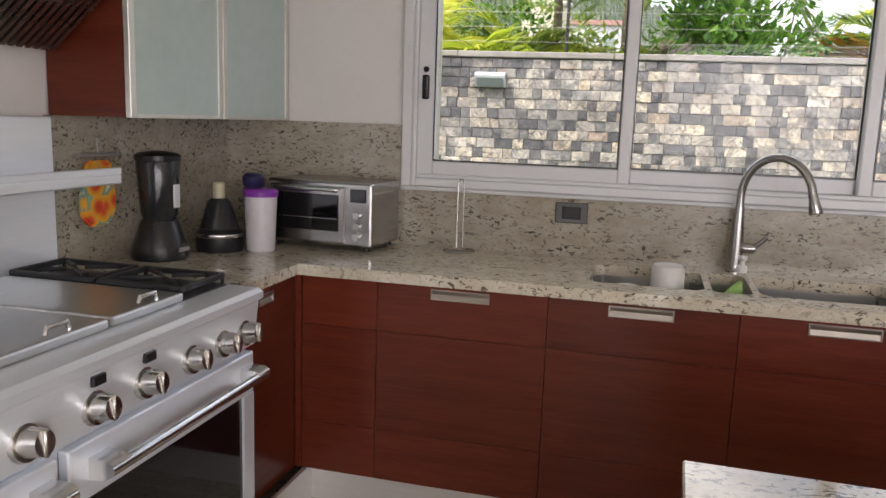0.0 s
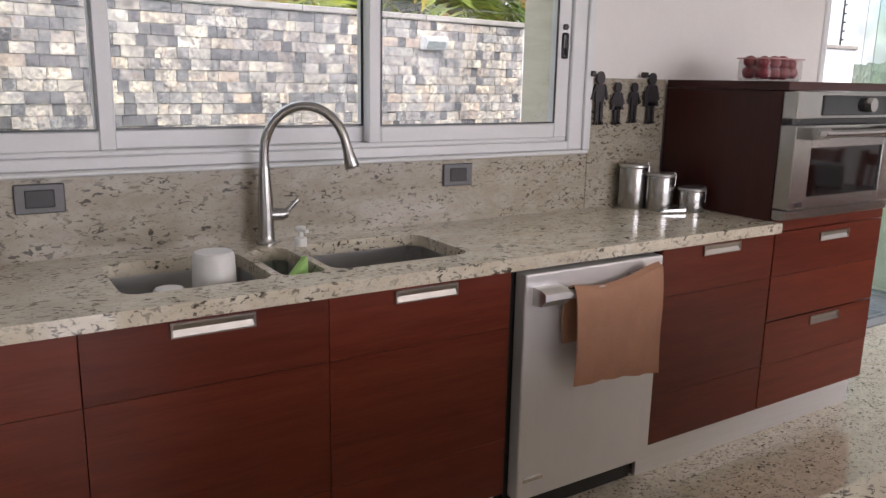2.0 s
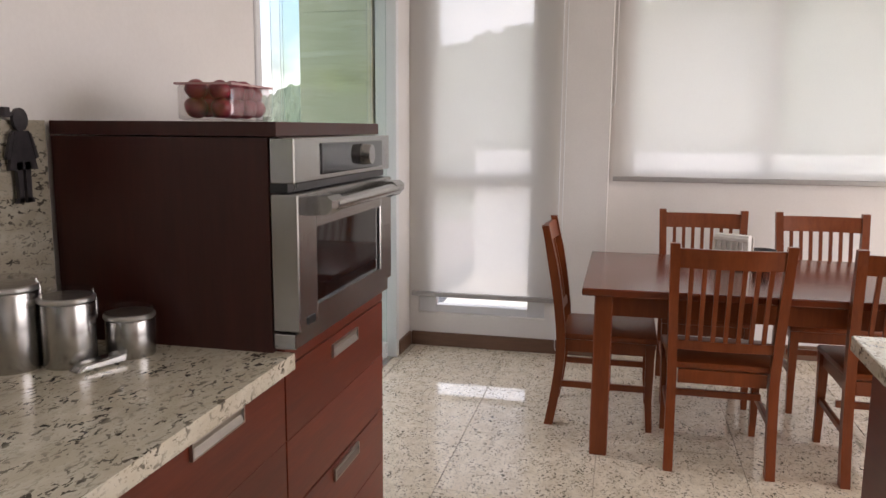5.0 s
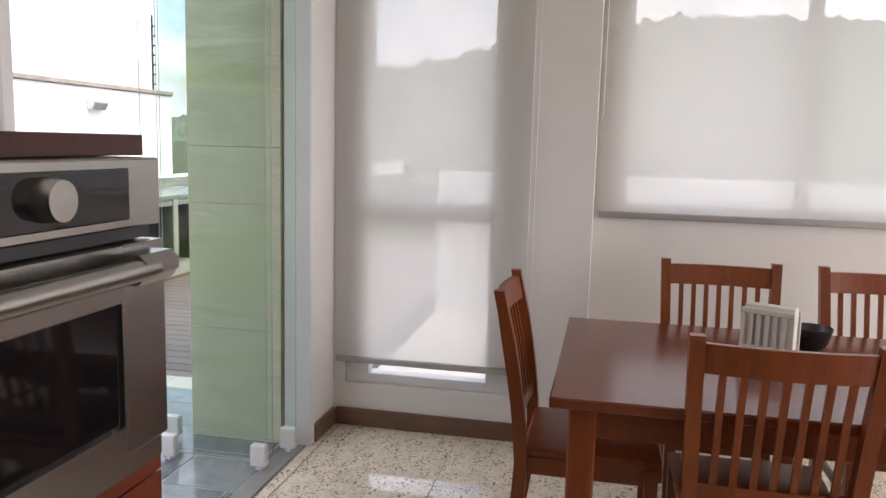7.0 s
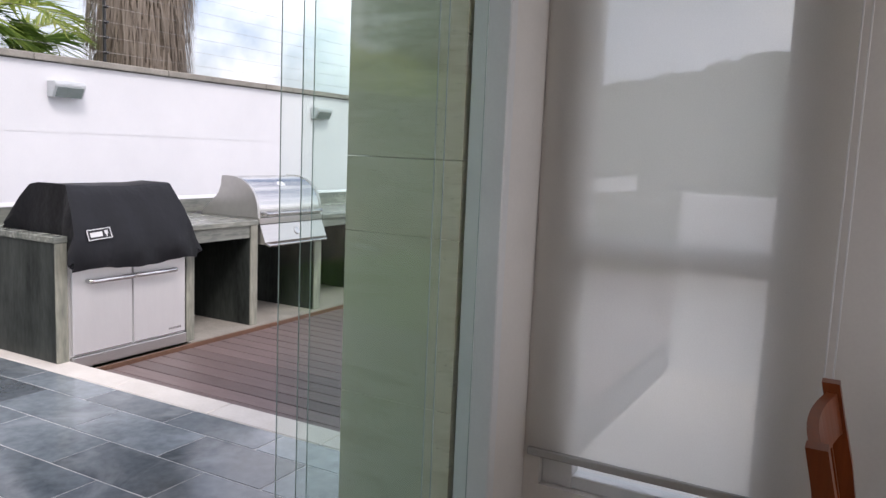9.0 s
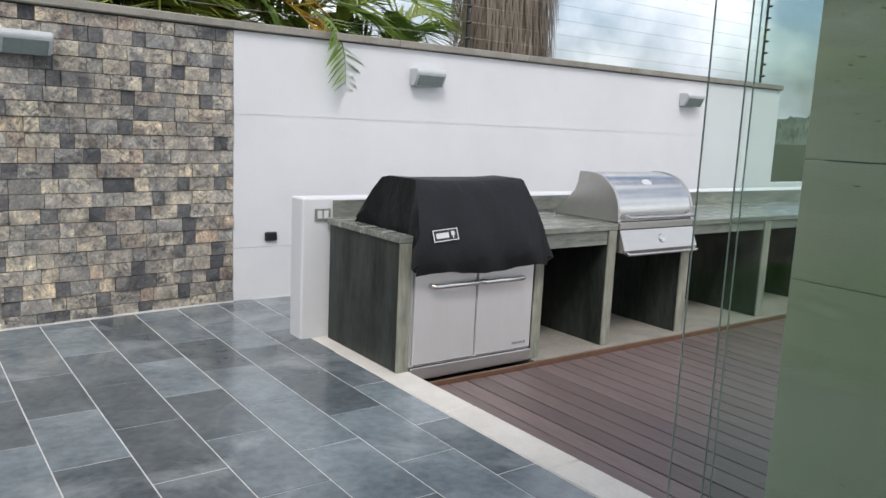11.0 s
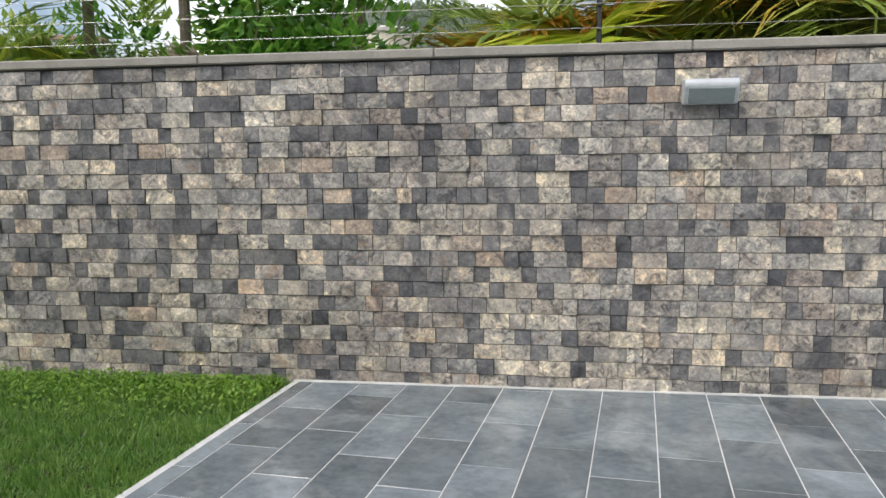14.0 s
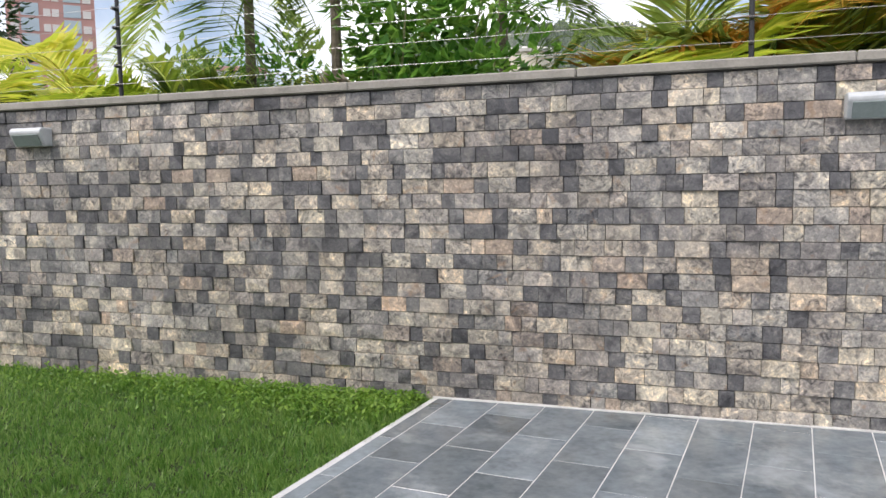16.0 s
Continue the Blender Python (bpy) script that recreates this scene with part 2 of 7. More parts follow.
def wood_mat(name, dark, light, rough, axis, coat=0.0, shine=0.5, tone=0.10):
    s = {"x": (1.2, 14, 14), "y": (14, 1.2, 14), "z": (14, 14, 1.2)}[axis]
    m = varied(name, dark, light, rough, 0, 2.2, s, 9.0, 0.05, 0.06, tone, 0.0006, coat)
    m.node_tree.nodes["Principled BSDF"].inputs["Specular IOR Level"].default_value = shine
    return m


M = dict(
    wall=varied("wall_paint", (0.67, 0.645, 0.62), (0.73, 0.705, 0.68), 0.7, 0, 3, fine=90, relief=0.05),
    ceiling=varied("ceiling_paint", (0.78, 0.77, 0.75), (0.82, 0.81, 0.79), 0.8, 0, 3, fine=90, relief=0.03),
    white_ext=varied("white_render", (0.64, 0.65, 0.67), (0.73, 0.735, 0.75), 0.8, 0, 1.2, fine=130, relief=0.25),
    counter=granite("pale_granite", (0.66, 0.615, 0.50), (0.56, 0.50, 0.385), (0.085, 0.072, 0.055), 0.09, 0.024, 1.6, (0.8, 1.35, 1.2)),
    # worktop granite again, darkened for the dim light on the backsplash
    splash=granite("pale_granite_shaded", (0.40, 0.365, 0.295), (0.325, 0.285, 0.22), (0.07, 0.06, 0.048), 0.2, 0.022, 1.55, (0.75, 1, 1.6)),
    floor=granite("floor_granite", (0.82, 0.75, 0.61), (0.68, 0.60, 0.46), (0.10, 0.085, 0.06), 0.045, 0.030, 1.65, (1, 1.3, 1)),
    grout=varied("grout", (0.28, 0.25, 0.2), (0.36, 0.33, 0.27), 0.9),
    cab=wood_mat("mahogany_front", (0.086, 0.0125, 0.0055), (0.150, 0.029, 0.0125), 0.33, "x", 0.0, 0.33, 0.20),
    # same mahogany, darkened for sides and tops that get little light
    cab_shaded=wood_mat("mahogany_shaded", (0.036, 0.0085, 0.0055), (0.058, 0.0135, 0.0085), 0.42, "z", 0.0, 0.35),
    table=varied("cherry_wood", (0.105, 0.023, 0.009), (0.135, 0.031, 0.012), 0.17, 0, 2.0, (9, 0.8, 9), 7.0, 0.0, 0.03, 0.08, coat=0.05),
    chair=wood_mat("chair_wood", (0.135, 0.029, 0.007), (0.215, 0.052, 0.013), 0.32, "z", 0.1, 0.35),
    skirting=wood_mat("skirting_wood", (0.10, 0.05, 0.03), (0.17, 0.09, 0.055), 0.4, "y"),
    steel=varied("brushed_steel", (0.53, 0.52, 0.50), (0.59, 0.58, 0.56), 0.3, 0.92, 3, (1, 8, 8), 20, 0.0, 0.01),
    steel_dark=varied("dark_brushed_steel", (0.34, 0.33, 0.315), (0.41, 0.40, 0.385), 0.26, 1.0, 3, (1, 8, 8), 20, 0.0, 0.01),
    # blue-white sky reflection is put into the range's steel colour
    steel_range=varied("sky_tinted_range_steel", (0.78, 0.825, 0.88), (0.86, 0.895, 0.94), 0.34, 0.45, 3, (1, 20, 20), 20, 0.0, 0.05),
    steel_v=varied("brushed_steel_upright", (0.735, 0.735, 0.73), (0.775, 0.775, 0.77), 0.34, 0.55, 3, (5, 5, 1), 30, 0.0, 0.015),
    chrome=varied("polished_steel", (0.58, 0.575, 0.565), (0.66, 0.655, 0.645), 0.22, 1.0, 5, fine=60, relief=0.01, rough_var=0.04),
    nickel=varied("satin_nickel", (0.42, 0.40, 0.37), (0.5, 0.48, 0.45), 0.27, 1.0, 5, fine=60, relief=0.02, rough_var=0.05),
    kick=varied("brushed_plinth", (0.72, 0.72, 0.71), (0.82, 0.82, 0.81), 0.34, 0.6, 2, (1, 40, 40), 20, 0.03),
    iron=varied("cast_iron", (0.012, 0.012, 0.013), (0.03, 0.03, 0.032), 0.5, 0, 8, fine=120, relief=0.2),
    black=varied("black_plastic", (0.010, 0.010, 0.011), (0.02, 0.02, 0.022), 0.3, 0, 8, fine=120, relief=0.03),
    dark_glass=varied("oven_glass", (0.004, 0.004, 0.005), (0.007, 0.007, 0.008), 0.05, 0, 3, relief=0, rough_var=0.02),
    white_frame=varied("white_aluminium", (0.63, 0.635, 0.64), (0.69, 0.695, 0.70), 0.35, 0, 4, fine=80, relief=0.02),
    slate=varied("slate_paving", (0.085, 0.104, 0.115), (0.21, 0.243, 0.262), 0.15, 0, 3.2, fine=22, relief=0.05, rough_var=0.13, random_tone=0.34, dist=0.004),
    slate_joint=varied("pale_joint", (0.42, 0.42, 0.41), (0.66, 0.66, 0.64), 0.85),
    brick=slate_brick_mat("split_stone"),
    brick_far=slate_brick_mat("split_stone_joined", True),
    brick_dark=slate_brick_mat("split_charcoal", False, True),
    brick_dark_far=slate_brick_mat("split_charcoal_joined", True, True),
    mortar=varied("dark_mortar", (0.05, 0.047, 0.042), (0.09, 0.085, 0.075), 0.95),
    cap=varied("weathered_coping", (0.20, 0.19, 0.165), (0.34, 0.32, 0.28), 0.85, 0, 5, fine=60, relief=0.3),
    border=varied("pale_kerb", (0.55, 0.52, 0.47), (0.68, 0.65, 0.60), 0.75, 0, 5, fine=70, relief=0.15),
    deck=varied("deck_board", (0.11, 0.082, 0.078), (0.19, 0.145, 0.138), 0.5, 0, 3, (20, 1.0, 20), 12, 0.15, 0.1, 0.18),
    # same slate in three tones: near-black sides, paler front edges and top
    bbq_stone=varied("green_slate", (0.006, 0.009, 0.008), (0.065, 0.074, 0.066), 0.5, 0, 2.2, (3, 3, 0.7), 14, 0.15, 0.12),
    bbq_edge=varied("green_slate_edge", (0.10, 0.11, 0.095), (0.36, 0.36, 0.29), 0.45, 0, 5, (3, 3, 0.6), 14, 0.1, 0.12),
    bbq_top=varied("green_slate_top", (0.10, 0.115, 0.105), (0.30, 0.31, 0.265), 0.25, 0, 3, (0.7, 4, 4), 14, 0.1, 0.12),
    bbq_in=varied("niche_render", (0.10, 0.105, 0.095), (0.24, 0.24, 0.22), 0.8, 0, 4, fine=40, relief=0.2),
    cover=varied("black_cover_cloth", (0.006, 0.0065, 0.008), (0.012, 0.013, 0.016), 0.42, 0, 4, fine=6, relief=0.22, dist=0.05),
    travertine=travertine_mat("travertine"),
    pull=varied("satin_aluminium", (0.38, 0.355, 0.32), (0.46, 0.43, 0.39), 0.32, 1.0, 4, (1, 30, 30), 40, 0.02),
    green_glass=glass_mat("green_glass", (0.905, 0.962, 0.935)),
    clear_glass=glass_mat("window_glass", (0.96, 0.98, 0.97), 0.0, 0.014),
    jar_glass=glass_mat("clear_plastic", (0.94, 0.93, 0.93)),
    glass_edge=varied("glass_edge", (0.26, 0.34, 0.32), (0.38, 0.46, 0.44), 0.12),
    blind=fabric_screen("screen_fabric", (0.90, 0.885, 0.86), 0.18),
    alu=varied("grey_aluminium", (0.36, 0.35, 0.34), (0.44, 0.43, 0.42), 0.4, 0.6),
    lamp_body=varied("lamp_cast_alloy", (0.42, 0.45, 0.46), (0.55, 0.57, 0.58), 0.45, 0.2, 12, fine=90, relief=0.1),
    lamp_glass=varied("lamp_diffuser", (0.16, 0.20, 0.19), (0.24, 0.28, 0.27), 0.2),
    plate=varied("dark_plate", (0.09, 0.09, 0.092), (0.13, 0.13, 0.132), 0.35, 0.4),
    soil=varied("lawn_soil", (0.022, 0.032, 0.010), (0.045, 0.062, 0.018), 0.95, 0, 3, fine=60, relief=0.6, dist=0.02),
)
# pale lime bloom on the slate
nt = M["slate"].node_tree
b = nt.nodes["Principled BSDF"]
old = b.inputs["Base Color"].links[0].from_socket
geo = nt.nodes.new("ShaderNodeNewGeometry")
bloom = tex(nt, "ShaderNodeTexNoise", 1.7, geo.outputs["Position"], 6, 0.62, 0.6)
nt.links.new(blend(nt, ramp(nt, bloom.outputs["Fac"], [(0.54, (0, 0, 0)), (0.74, (0.5, 0.5, 0.5))]), old, (0.46, 0.49, 0.50)), b.inputs["Base Color"])
for key, level in (("cover", 0.24), ("bbq_stone", 0.3), ("floor", 1.0), ("counter", 0.9), ("slate", 0.65)):
    M[key].node_tree.nodes["Principled BSDF"].inputs["Specular IOR Level"].default_value = level


# ---- mesh helpers ----
def box(bm, x0, x1, y0, y1, z0, z1, bev=0.0, seg=2):
    r = bmesh.ops.create_cube(bm, size=1.0, matrix=Matrix.Translation(((x0 + x1) / 2, (y0 + y1) / 2, (z0 + z1) / 2)) @ Matrix.Diagonal((x1 - x0, y1 - y0, z1 - z0, 1)))
    if bev:
        edges = list({e for v in r["verts"] for e in v.link_edges})
        bmesh.ops.bevel(bm, geom=edges, offset=bev, segments=seg, affect="EDGES", profile=0.5)
    return bm


def cyl(bm, p, q, r, r2=None, seg=16):
    p, q = Vector(p), Vector(q)
    d = q - p
    m = Matrix.Translation((p + q) / 2) @ d.to_track_quat("Z", "Y").to_matrix().to_4x4()
    bmesh.ops.create_cone(bm, cap_ends=True, segments=seg, radius1=r, radius2=r if r2 is None else r2, depth=d.length, matrix=m)
    return bm


def lathe(bm, profile, seg=24, at=(0, 0, 0)):
    rings = []
    for r, z in profile:
        rings.append([bm.verts.new((at[0] + r * math.cos(2 * math.pi * i / seg), at[1] + r * math.sin(2 * math.pi * i / seg), at[2] + z)) for i in range(seg)])
    for a, b in zip(rings, rings[1:]):
        for i in range(seg):
            bm.faces.new((a[i], a[(i + 1) % seg], b[(i + 1) % seg], b[i]))
    if profile[0][0] > 1e-4:
        bm.faces.new(rings[0][::-1])
    if profile[-1][0] > 1e-4:
        bm.faces.new(rings[-1])
    return bm


def tube(bm, pts, r, seg=10):
    """A round bar along points; r is one radius or one for each point."""
    pts = [Vector(p) for p in pts]
    rs = r if isinstance(r, (list, tuple)) else [r] * len(pts)
    rings, up = [], None
    for i, p in enumerate(pts):
        d = (pts[min(i + 1, len(pts) - 1)] - pts[max(i - 1, 0)]).normalized()
        if up is None:
            up = d.orthogonal().normalized()
        up = (up - d * up.dot(d)).normalized()
        side = d.cross(up)
        rings.append([bm.verts.new(p + rs[i] * (math.cos(2 * math.pi * k / seg) * up + math.sin(2 * math.pi * k / seg) * side)) for k in range(seg)])
    for a, b in zip(rings, rings[1:]):
        for k in range(seg):
            bm.faces.new((a[k], a[(k + 1) % seg], b[(k + 1) % seg], b[k]))
    bm.faces.new(rings[0][::-1])
    bm.faces.new(rings[-1])
    return bm


def prism(bm, outline, lo, hi, axis="x"):
    """An outline swept straight along an axis: (y, z), (x, z) or (x, y) pairs."""
    def at(u, v, w):
        return {"x": (w, u, v), "y": (u, w, v), "z": (u, v, w)}[axis]
    a = [bm.verts.new(at(u, v, lo)) for u, v in outline]
    b = [bm.verts.new(at(u, v, hi)) for u, v in outline]
    n = len(outline)
    for i in range(n):
        bm.faces.new((a[i], a[(i + 1) % n], b[(i + 1) % n], b[i]))
    bm.faces.new(a[::-1])
    bm.faces.new(b)
    bmesh.ops.recalc_face_normals(bm, faces=bm.faces[:])
    return bm


def data_of(name, bm, mat, smooth=False):
    me = bpy.data.meshes.new(name)
    bmesh.ops.recalc_face_normals(bm, faces=bm.faces[:])
    bm.to_mesh(me)
    bm.free()
    me.materials.append(mat)
    if smooth:
        me.polygons.foreach_set("use_smooth", [True] * len(me.polygons))
        me.set_sharp_from_angle(angle=radians(38))
    return me


def BM():
    return bmesh.new()


def part(name, bm, mat, parent, label="", smooth=False):
    ob = new(name, data_of(name, bm, mat, smooth))
    ob.parent = parent
    if label:
        ob["label"] = label
    return ob


def thing(name, x, y, z, rz, label, category, group=""):
    ob = new(name)
    ob.empty_display_size = 0.1
    ob.matrix_basis = pose(x, y, z, 0, 0, rz)
    return tagged(ob, label, category, group)


def solid(name, bm, mat, label, category, group="", at=None, smooth=False):
    """A thing of one mesh."""
    ob = new(name, data_of(name, bm, mat, smooth))
    if at is not None:
        ob.matrix_basis = at
    return tagged(ob, label, category, group)


def setting(name, bm, mat, label, category):
    return tagged(new(name, data_of(name, bm, mat)), label, category, kind="structure")


def piece(name, me, parent, m):
    ob = bpy.data.objects.new(name, me)
    scene.collection.objects.link(ob)
    ob.parent = parent
    ob.matrix_basis = m
    return ob

# ---- the house ----
XE = 3.21
bm = BM()
box(bm, -2.1, -0.95, 3.04, 3.40, 0, 2.6)
box(bm, -0.95, 1.70, 3.04, 3.40, 0, 1.14)
box(bm, -0.95, 1.70, 3.04, 3.40, 2.30, 2.6)
box(bm, 1.70, XE, 3.04, 3.40, 0, 2.6)
box(bm, XE, 5.05, 3.04, 3.40, 2.38, 2.6)
box(bm, 5.05, 5.60, 3.04, 3.17, 0, 2.6)
setting("wall_north", bm, M["wall"], "off-white painted kitchen wall with a wide window", "wall")
bm = BM()
box(bm, -2.1, -1.8, -3.0, 3.04, 0, 2.6)
setting("wall_west", bm, M["wall"], "off-white painted kitchen wall behind the range", "wall")
bm = BM()
box(bm, -2.1, 0.05, -3.3, -3.0, 0, 2.6)
box(bm, 5.15, 5.9, -3.3, -3.0, 0, 2.6)
box(bm, 0.05, 5.15, -3.3, -3.0, 2.35, 2.6)
setting("wall_south", bm, M["wall"], "off-white painted wall closing the room", "wall")
bm = BM()
box(bm, 5.33, 5.60, 1.80, 2.158, 0, 2.6)
box(bm, 5.33, 5.60, 2.158, 2.98, 0, 0.216)
box(bm, 5.33, 5.60, 2.158, 2.98, 2.42, 2.6)
box(bm, 5.33, 5.60, 2.98, 3.04, 0, 2.6)
box(bm, 5.58, 5.85, 1.70, 1.80, 0, 2.6)
box(bm, 5.58, 5.85, -1.0, 1.70, 0, 1.10)
box(bm, 5.58, 5.85, -1.0, 1.70, 2.30, 2.6)
box(bm, 5.58, 5.85, -3.0, -1.0, 0, 2.6)
setting("wall_east", bm, M["wall"], "off-white painted dining wall with two blind-covered windows", "wall")
bm = BM()
box(bm, -2.1, 5.9, -3.3, 3.42, 2.6, 2.8)
setting("ceiling", bm, M["ceiling"], "plain white plaster ceiling", "ceiling")
bm = BM()
box(bm, -2.1, -0.95, 3.40, 3.44, 0, 2.9)
box(bm, -0.95, 1.665, 3.40, 3.44, 0, 1.10)
box(bm, -0.95, 1.665, 3.40, 3.44, 2.30, 2.9)
box(bm, 1.665, XE, 3.40, 3.44, 0, 2.9)
box(bm, 1.665, 1.70, 3.13, 3.40, 1.14, 2.30)
box(bm, -0.95, 1.665, 3.13, 3.44, 1.10, 1.14)
setting("facade", bm, M["travertine"], "beige travertine facade cladding round the kitchen window", "facade")

# skirting
bm = BM()
box(bm, 5.05, 5.315, 3.022, 3.04, 0, 0.09, 0.004, 1)
box(bm, 5.312, 5.33, 1.80, 3.022, 0, 0.09, 0.004, 1)
box(bm, 5.562, 5.58, -3.0, 1.80, 0, 0.09, 0.004, 1)
setting("baseboard", bm, M["skirting"], "brown wooden baseboard along the dining walls", "baseboard")
# door jamb
bm = BM()
box(bm, 5.0, 5.05, 3.03, 3.16, 0, 2.38, 0.004, 1)
box(bm, XE, XE + 0.04, 3.03, 3.16, 0, 2.38, 0.004, 1)
box(bm, XE + 0.04, 5.0, 3.06, 3.16, 2.33, 2.38, 0.004, 1)
setting("trim", bm, M["white_frame"], "white aluminium frame of the terrace opening", "door frame")
bm = BM()
box(bm, XE, 5.05, 3.06, 3.14, -0.03, 0.003)
setting("threshold", bm, M["alu"], "flush grey metal track in the terrace doorway", "threshold")


# window over the sink
def sash(name, x0, x1, y, z0, z1, parent, wl=0.045, wr=0.045):
    bm = BM()
    w, d = 0.045, 0.022
    box(bm, x0, x0 + wl, y - d, y + d, z0, z1, 0.004, 1)
    box(bm, x1 - wr, x1, y - d, y + d, z0, z1, 0.004, 1)
    box(bm, x0 + wl, x1 - wr, y - d, y + d, z0, z0 + 0.055, 0.004, 1)
    box(bm, x0 + wl, x1 - wr, y - d, y + d, z1 - w, z1, 0.004, 1)
    s = part(name, bm, M["white_frame"], parent)
    bm = BM()
    box(bm, x0 + wl, x1 - wr, y - 0.003, y + 0.003, z0 + 0.055, z1 - w)
    g = part("pane", bm, M["clear_glass"], s, "clear glass pane")
    g.visible_shadow = False
    bm = BM()
    t = 0.006
    g0, g1, yb = x0 + wl, x1 - wr, y - d + 0.004
    box(bm, g0, g1, y - d - 0.001, yb, z0 + 0.055, z0 + 0.055 + t)
    box(bm, g0, g0 + 0.004, y - d - 0.001, yb, z0 + 0.061, z1 - w)
    box(bm, g1 - t, g1, y - d - 0.001, yb, z0 + 0.061, z1 - w)
    part("gasket", bm, M["black"], s, "thin black glazing gasket")
    return s


win = tagged(new("window_1"), "wide white aluminium sliding window with three panes", "window", kind="structure")
bm = BM()
box(bm, -0.95, -0.932, 3.02, 3.13, 1.14, 2.30, 0.005, 1)
box(bm, 1.572, 1.672, 3.02, 3.13, 1.14, 2.30, 0.005, 1)
box(bm, -0.932, 1.572, 3.02, 3.13, 1.14, 1.175, 0.004, 1)
box(bm, -0.932, 1.572, 3.035, 3.13, 1.175, 1.19, 0.003, 1)
box(bm, -0.932, 1.572, 3.02, 3.13, 2.25, 2.30, 0.005, 1)
part("window_frame", bm, M["white_frame"], win)
bm = BM()
box(bm, -0.99, 1.67, 3.005, 3.02, 1.125, 1.14, 0.003, 1)
box(bm, -0.99, -0.95, 3.008, 3.04, 1.14, 2.34, 0.003, 1)
box(bm, 1.640, 1.678, 3.008, 3.04, 1.14, 2.34, 0.003, 1)
box(bm, -0.97, 1.655, 2.998, 3.005, 1.128, 1.137, 0.002, 1)
part("window_sill", bm, M["white_frame"], win)
s1 = sash("sash", -0.932, -0.085, 3.055, 1.19, 2.25, win, 0.068)
s2 = sash("sash", -0.13, 0.75, 3.10, 1.19, 2.25, win)
s3 = sash("sash", 0.705, 1.572, 3.055, 1.19, 2.25, win, 0.045, 0.064)
for x, s in ((-0.899, s1), (1.541, s3)):
    bm = BM()
    box(bm, x - 0.014, x + 0.014, 3.024, 3.034, 1.488, 1.585, 0.009, 3)
    box(bm, x - 0.007, x + 0.007, 3.014, 3.026, 1.500, 1.53, 0.003, 1)
    part("latch", bm, M["black"], s, "black sliding latch")
    bm = BM()
    cyl(bm, (x, 3.034, 1.606), (x, 3.024, 1.606), 0.012, 0.011, 16)
    part("lock", bm, M["black"], s, "round black lock cylinder", True)

# dining windows and blinds
def east_window(name, x, y0, y1, z0, z1, mull_y, mull_z, label, fy=0.05):
    w = tagged(new(name), label, "window", kind="structure")
    bm = BM()
    f = 0.05
    box(bm, x, x + 0.07, y0, y0 + fy, z0, z1, 0.004, 1)
    box(bm, x, x + 0.07, y1 - fy, y1, z0, z1, 0.004, 1)
    box(bm, x, x + 0.07, y0 + fy, y1 - fy, z0, z0 + f, 0.004, 1)
    box(bm, x, x + 0.07, y0 + fy, y1 - fy, z1 - f, z1, 0.004, 1)
    part("window_frame", bm, M["white_frame"], w)
    ys = [y0 + fy] + mull_y + [y1 - fy]
    zs = [z0 + f] + mull_z + [z1 - f]
    bm = BM()
    for y in mull_y:
        box(bm, x + 0.01, x + 0.06, y - 0.03, y + 0.03, z0 + f, z1 - f, 0.003, 1)
    for z in mull_z:
        box(bm, x + 0.012, x + 0.058, y0 + fy, y1 - fy, z - 0.045, z + 0.045, 0.003, 1)
    if mull_y or mull_z:
        part("mullion", bm, M["white_frame"], w)
    for a, b in zip(ys, ys[1:]):
        for c, d in zip(zs, zs[1:]):
            bm = BM()
            box(bm, x + 0.03, x + 0.036, a, b, c, d)
            g = part("pane", bm, M["clear_glass"], w, "clear glass pane")
            g.visible_shadow = False
    return w


east_window("window_2", 5.36, 2.158, 2.98, 0.216, 2.42, [], [1.09], "tall narrow white-framed window behind a roller blind", 0.115)
east_window("window_3", 5.63, -1.0, 1.70, 1.10, 2.30, [0.85, 0.0], [], "wide white-framed window behind a roller blind")


def roller_blind(x, y0, y1, z0, z1, chain_y, chain_z, label):
    b = thing("roller_blind", x, (y0 + y1) / 2, z0, 0, label, "roller blind", "blinds of the dining room")
    h = (y1 - y0) / 2
    bm = BM()
    n = 14
    cols = []
    for i in range(n + 1):
        y = -h + 2 * h * i / n
        cols.append([bm.verts.new((0.002 * math.sin(i * 1.3 + 2 * k), y, 0.02 + (z1 - z0 - 0.02) * k / 8)) for k in range(9)])
    for a, c in zip(cols, cols[1:]):
        for k in range(8):
            bm.faces.new((a[k], c[k], c[k + 1], a[k + 1]))
    bmesh.ops.solidify(bm, geom=bm.faces[:], thickness=0.0012)
    part("fabric", bm, M["blind"], b, "pale translucent screen fabric", True)
    bm = BM()
    box(bm, -0.012, 0.012, -h, h, -0.006, 0.026, 0.006, 2)
    part("bottom_bar", bm, M["alu"], b, "grey aluminium bottom bar")
    bm = BM()
    cyl(bm, (0.0, -h, z1 - z0 + 0.02), (0.0, h, z1 - z0 + 0.02), 0.028)
    part("roller", bm, M["white_frame"], b)
    bm = BM()
    cy = chain_y - (y0 + y1) / 2
    for dy in (-0.012, 0.012):
        tube(bm, [(-0.02, cy + dy, z1 - z0), (-0.02, cy + dy, chain_z - z0 + 0.02), (-0.02, cy + dy * 0.4, chain_z - z0)], 0.0028, 6)
    part("chain", bm, M["white_frame"], b, "white bead chain")
    return b


roller_blind(5.312, 2.085, 3.02, 0.335, 2.42, 2.075, 0.03, "pale screen roller blind drawn almost to the floor")
roller_blind(5.555, -0.9, 1.775, 1.09, 2.35, 1.79, 1.55, "wide pale screen roller blind drawn down over the window")

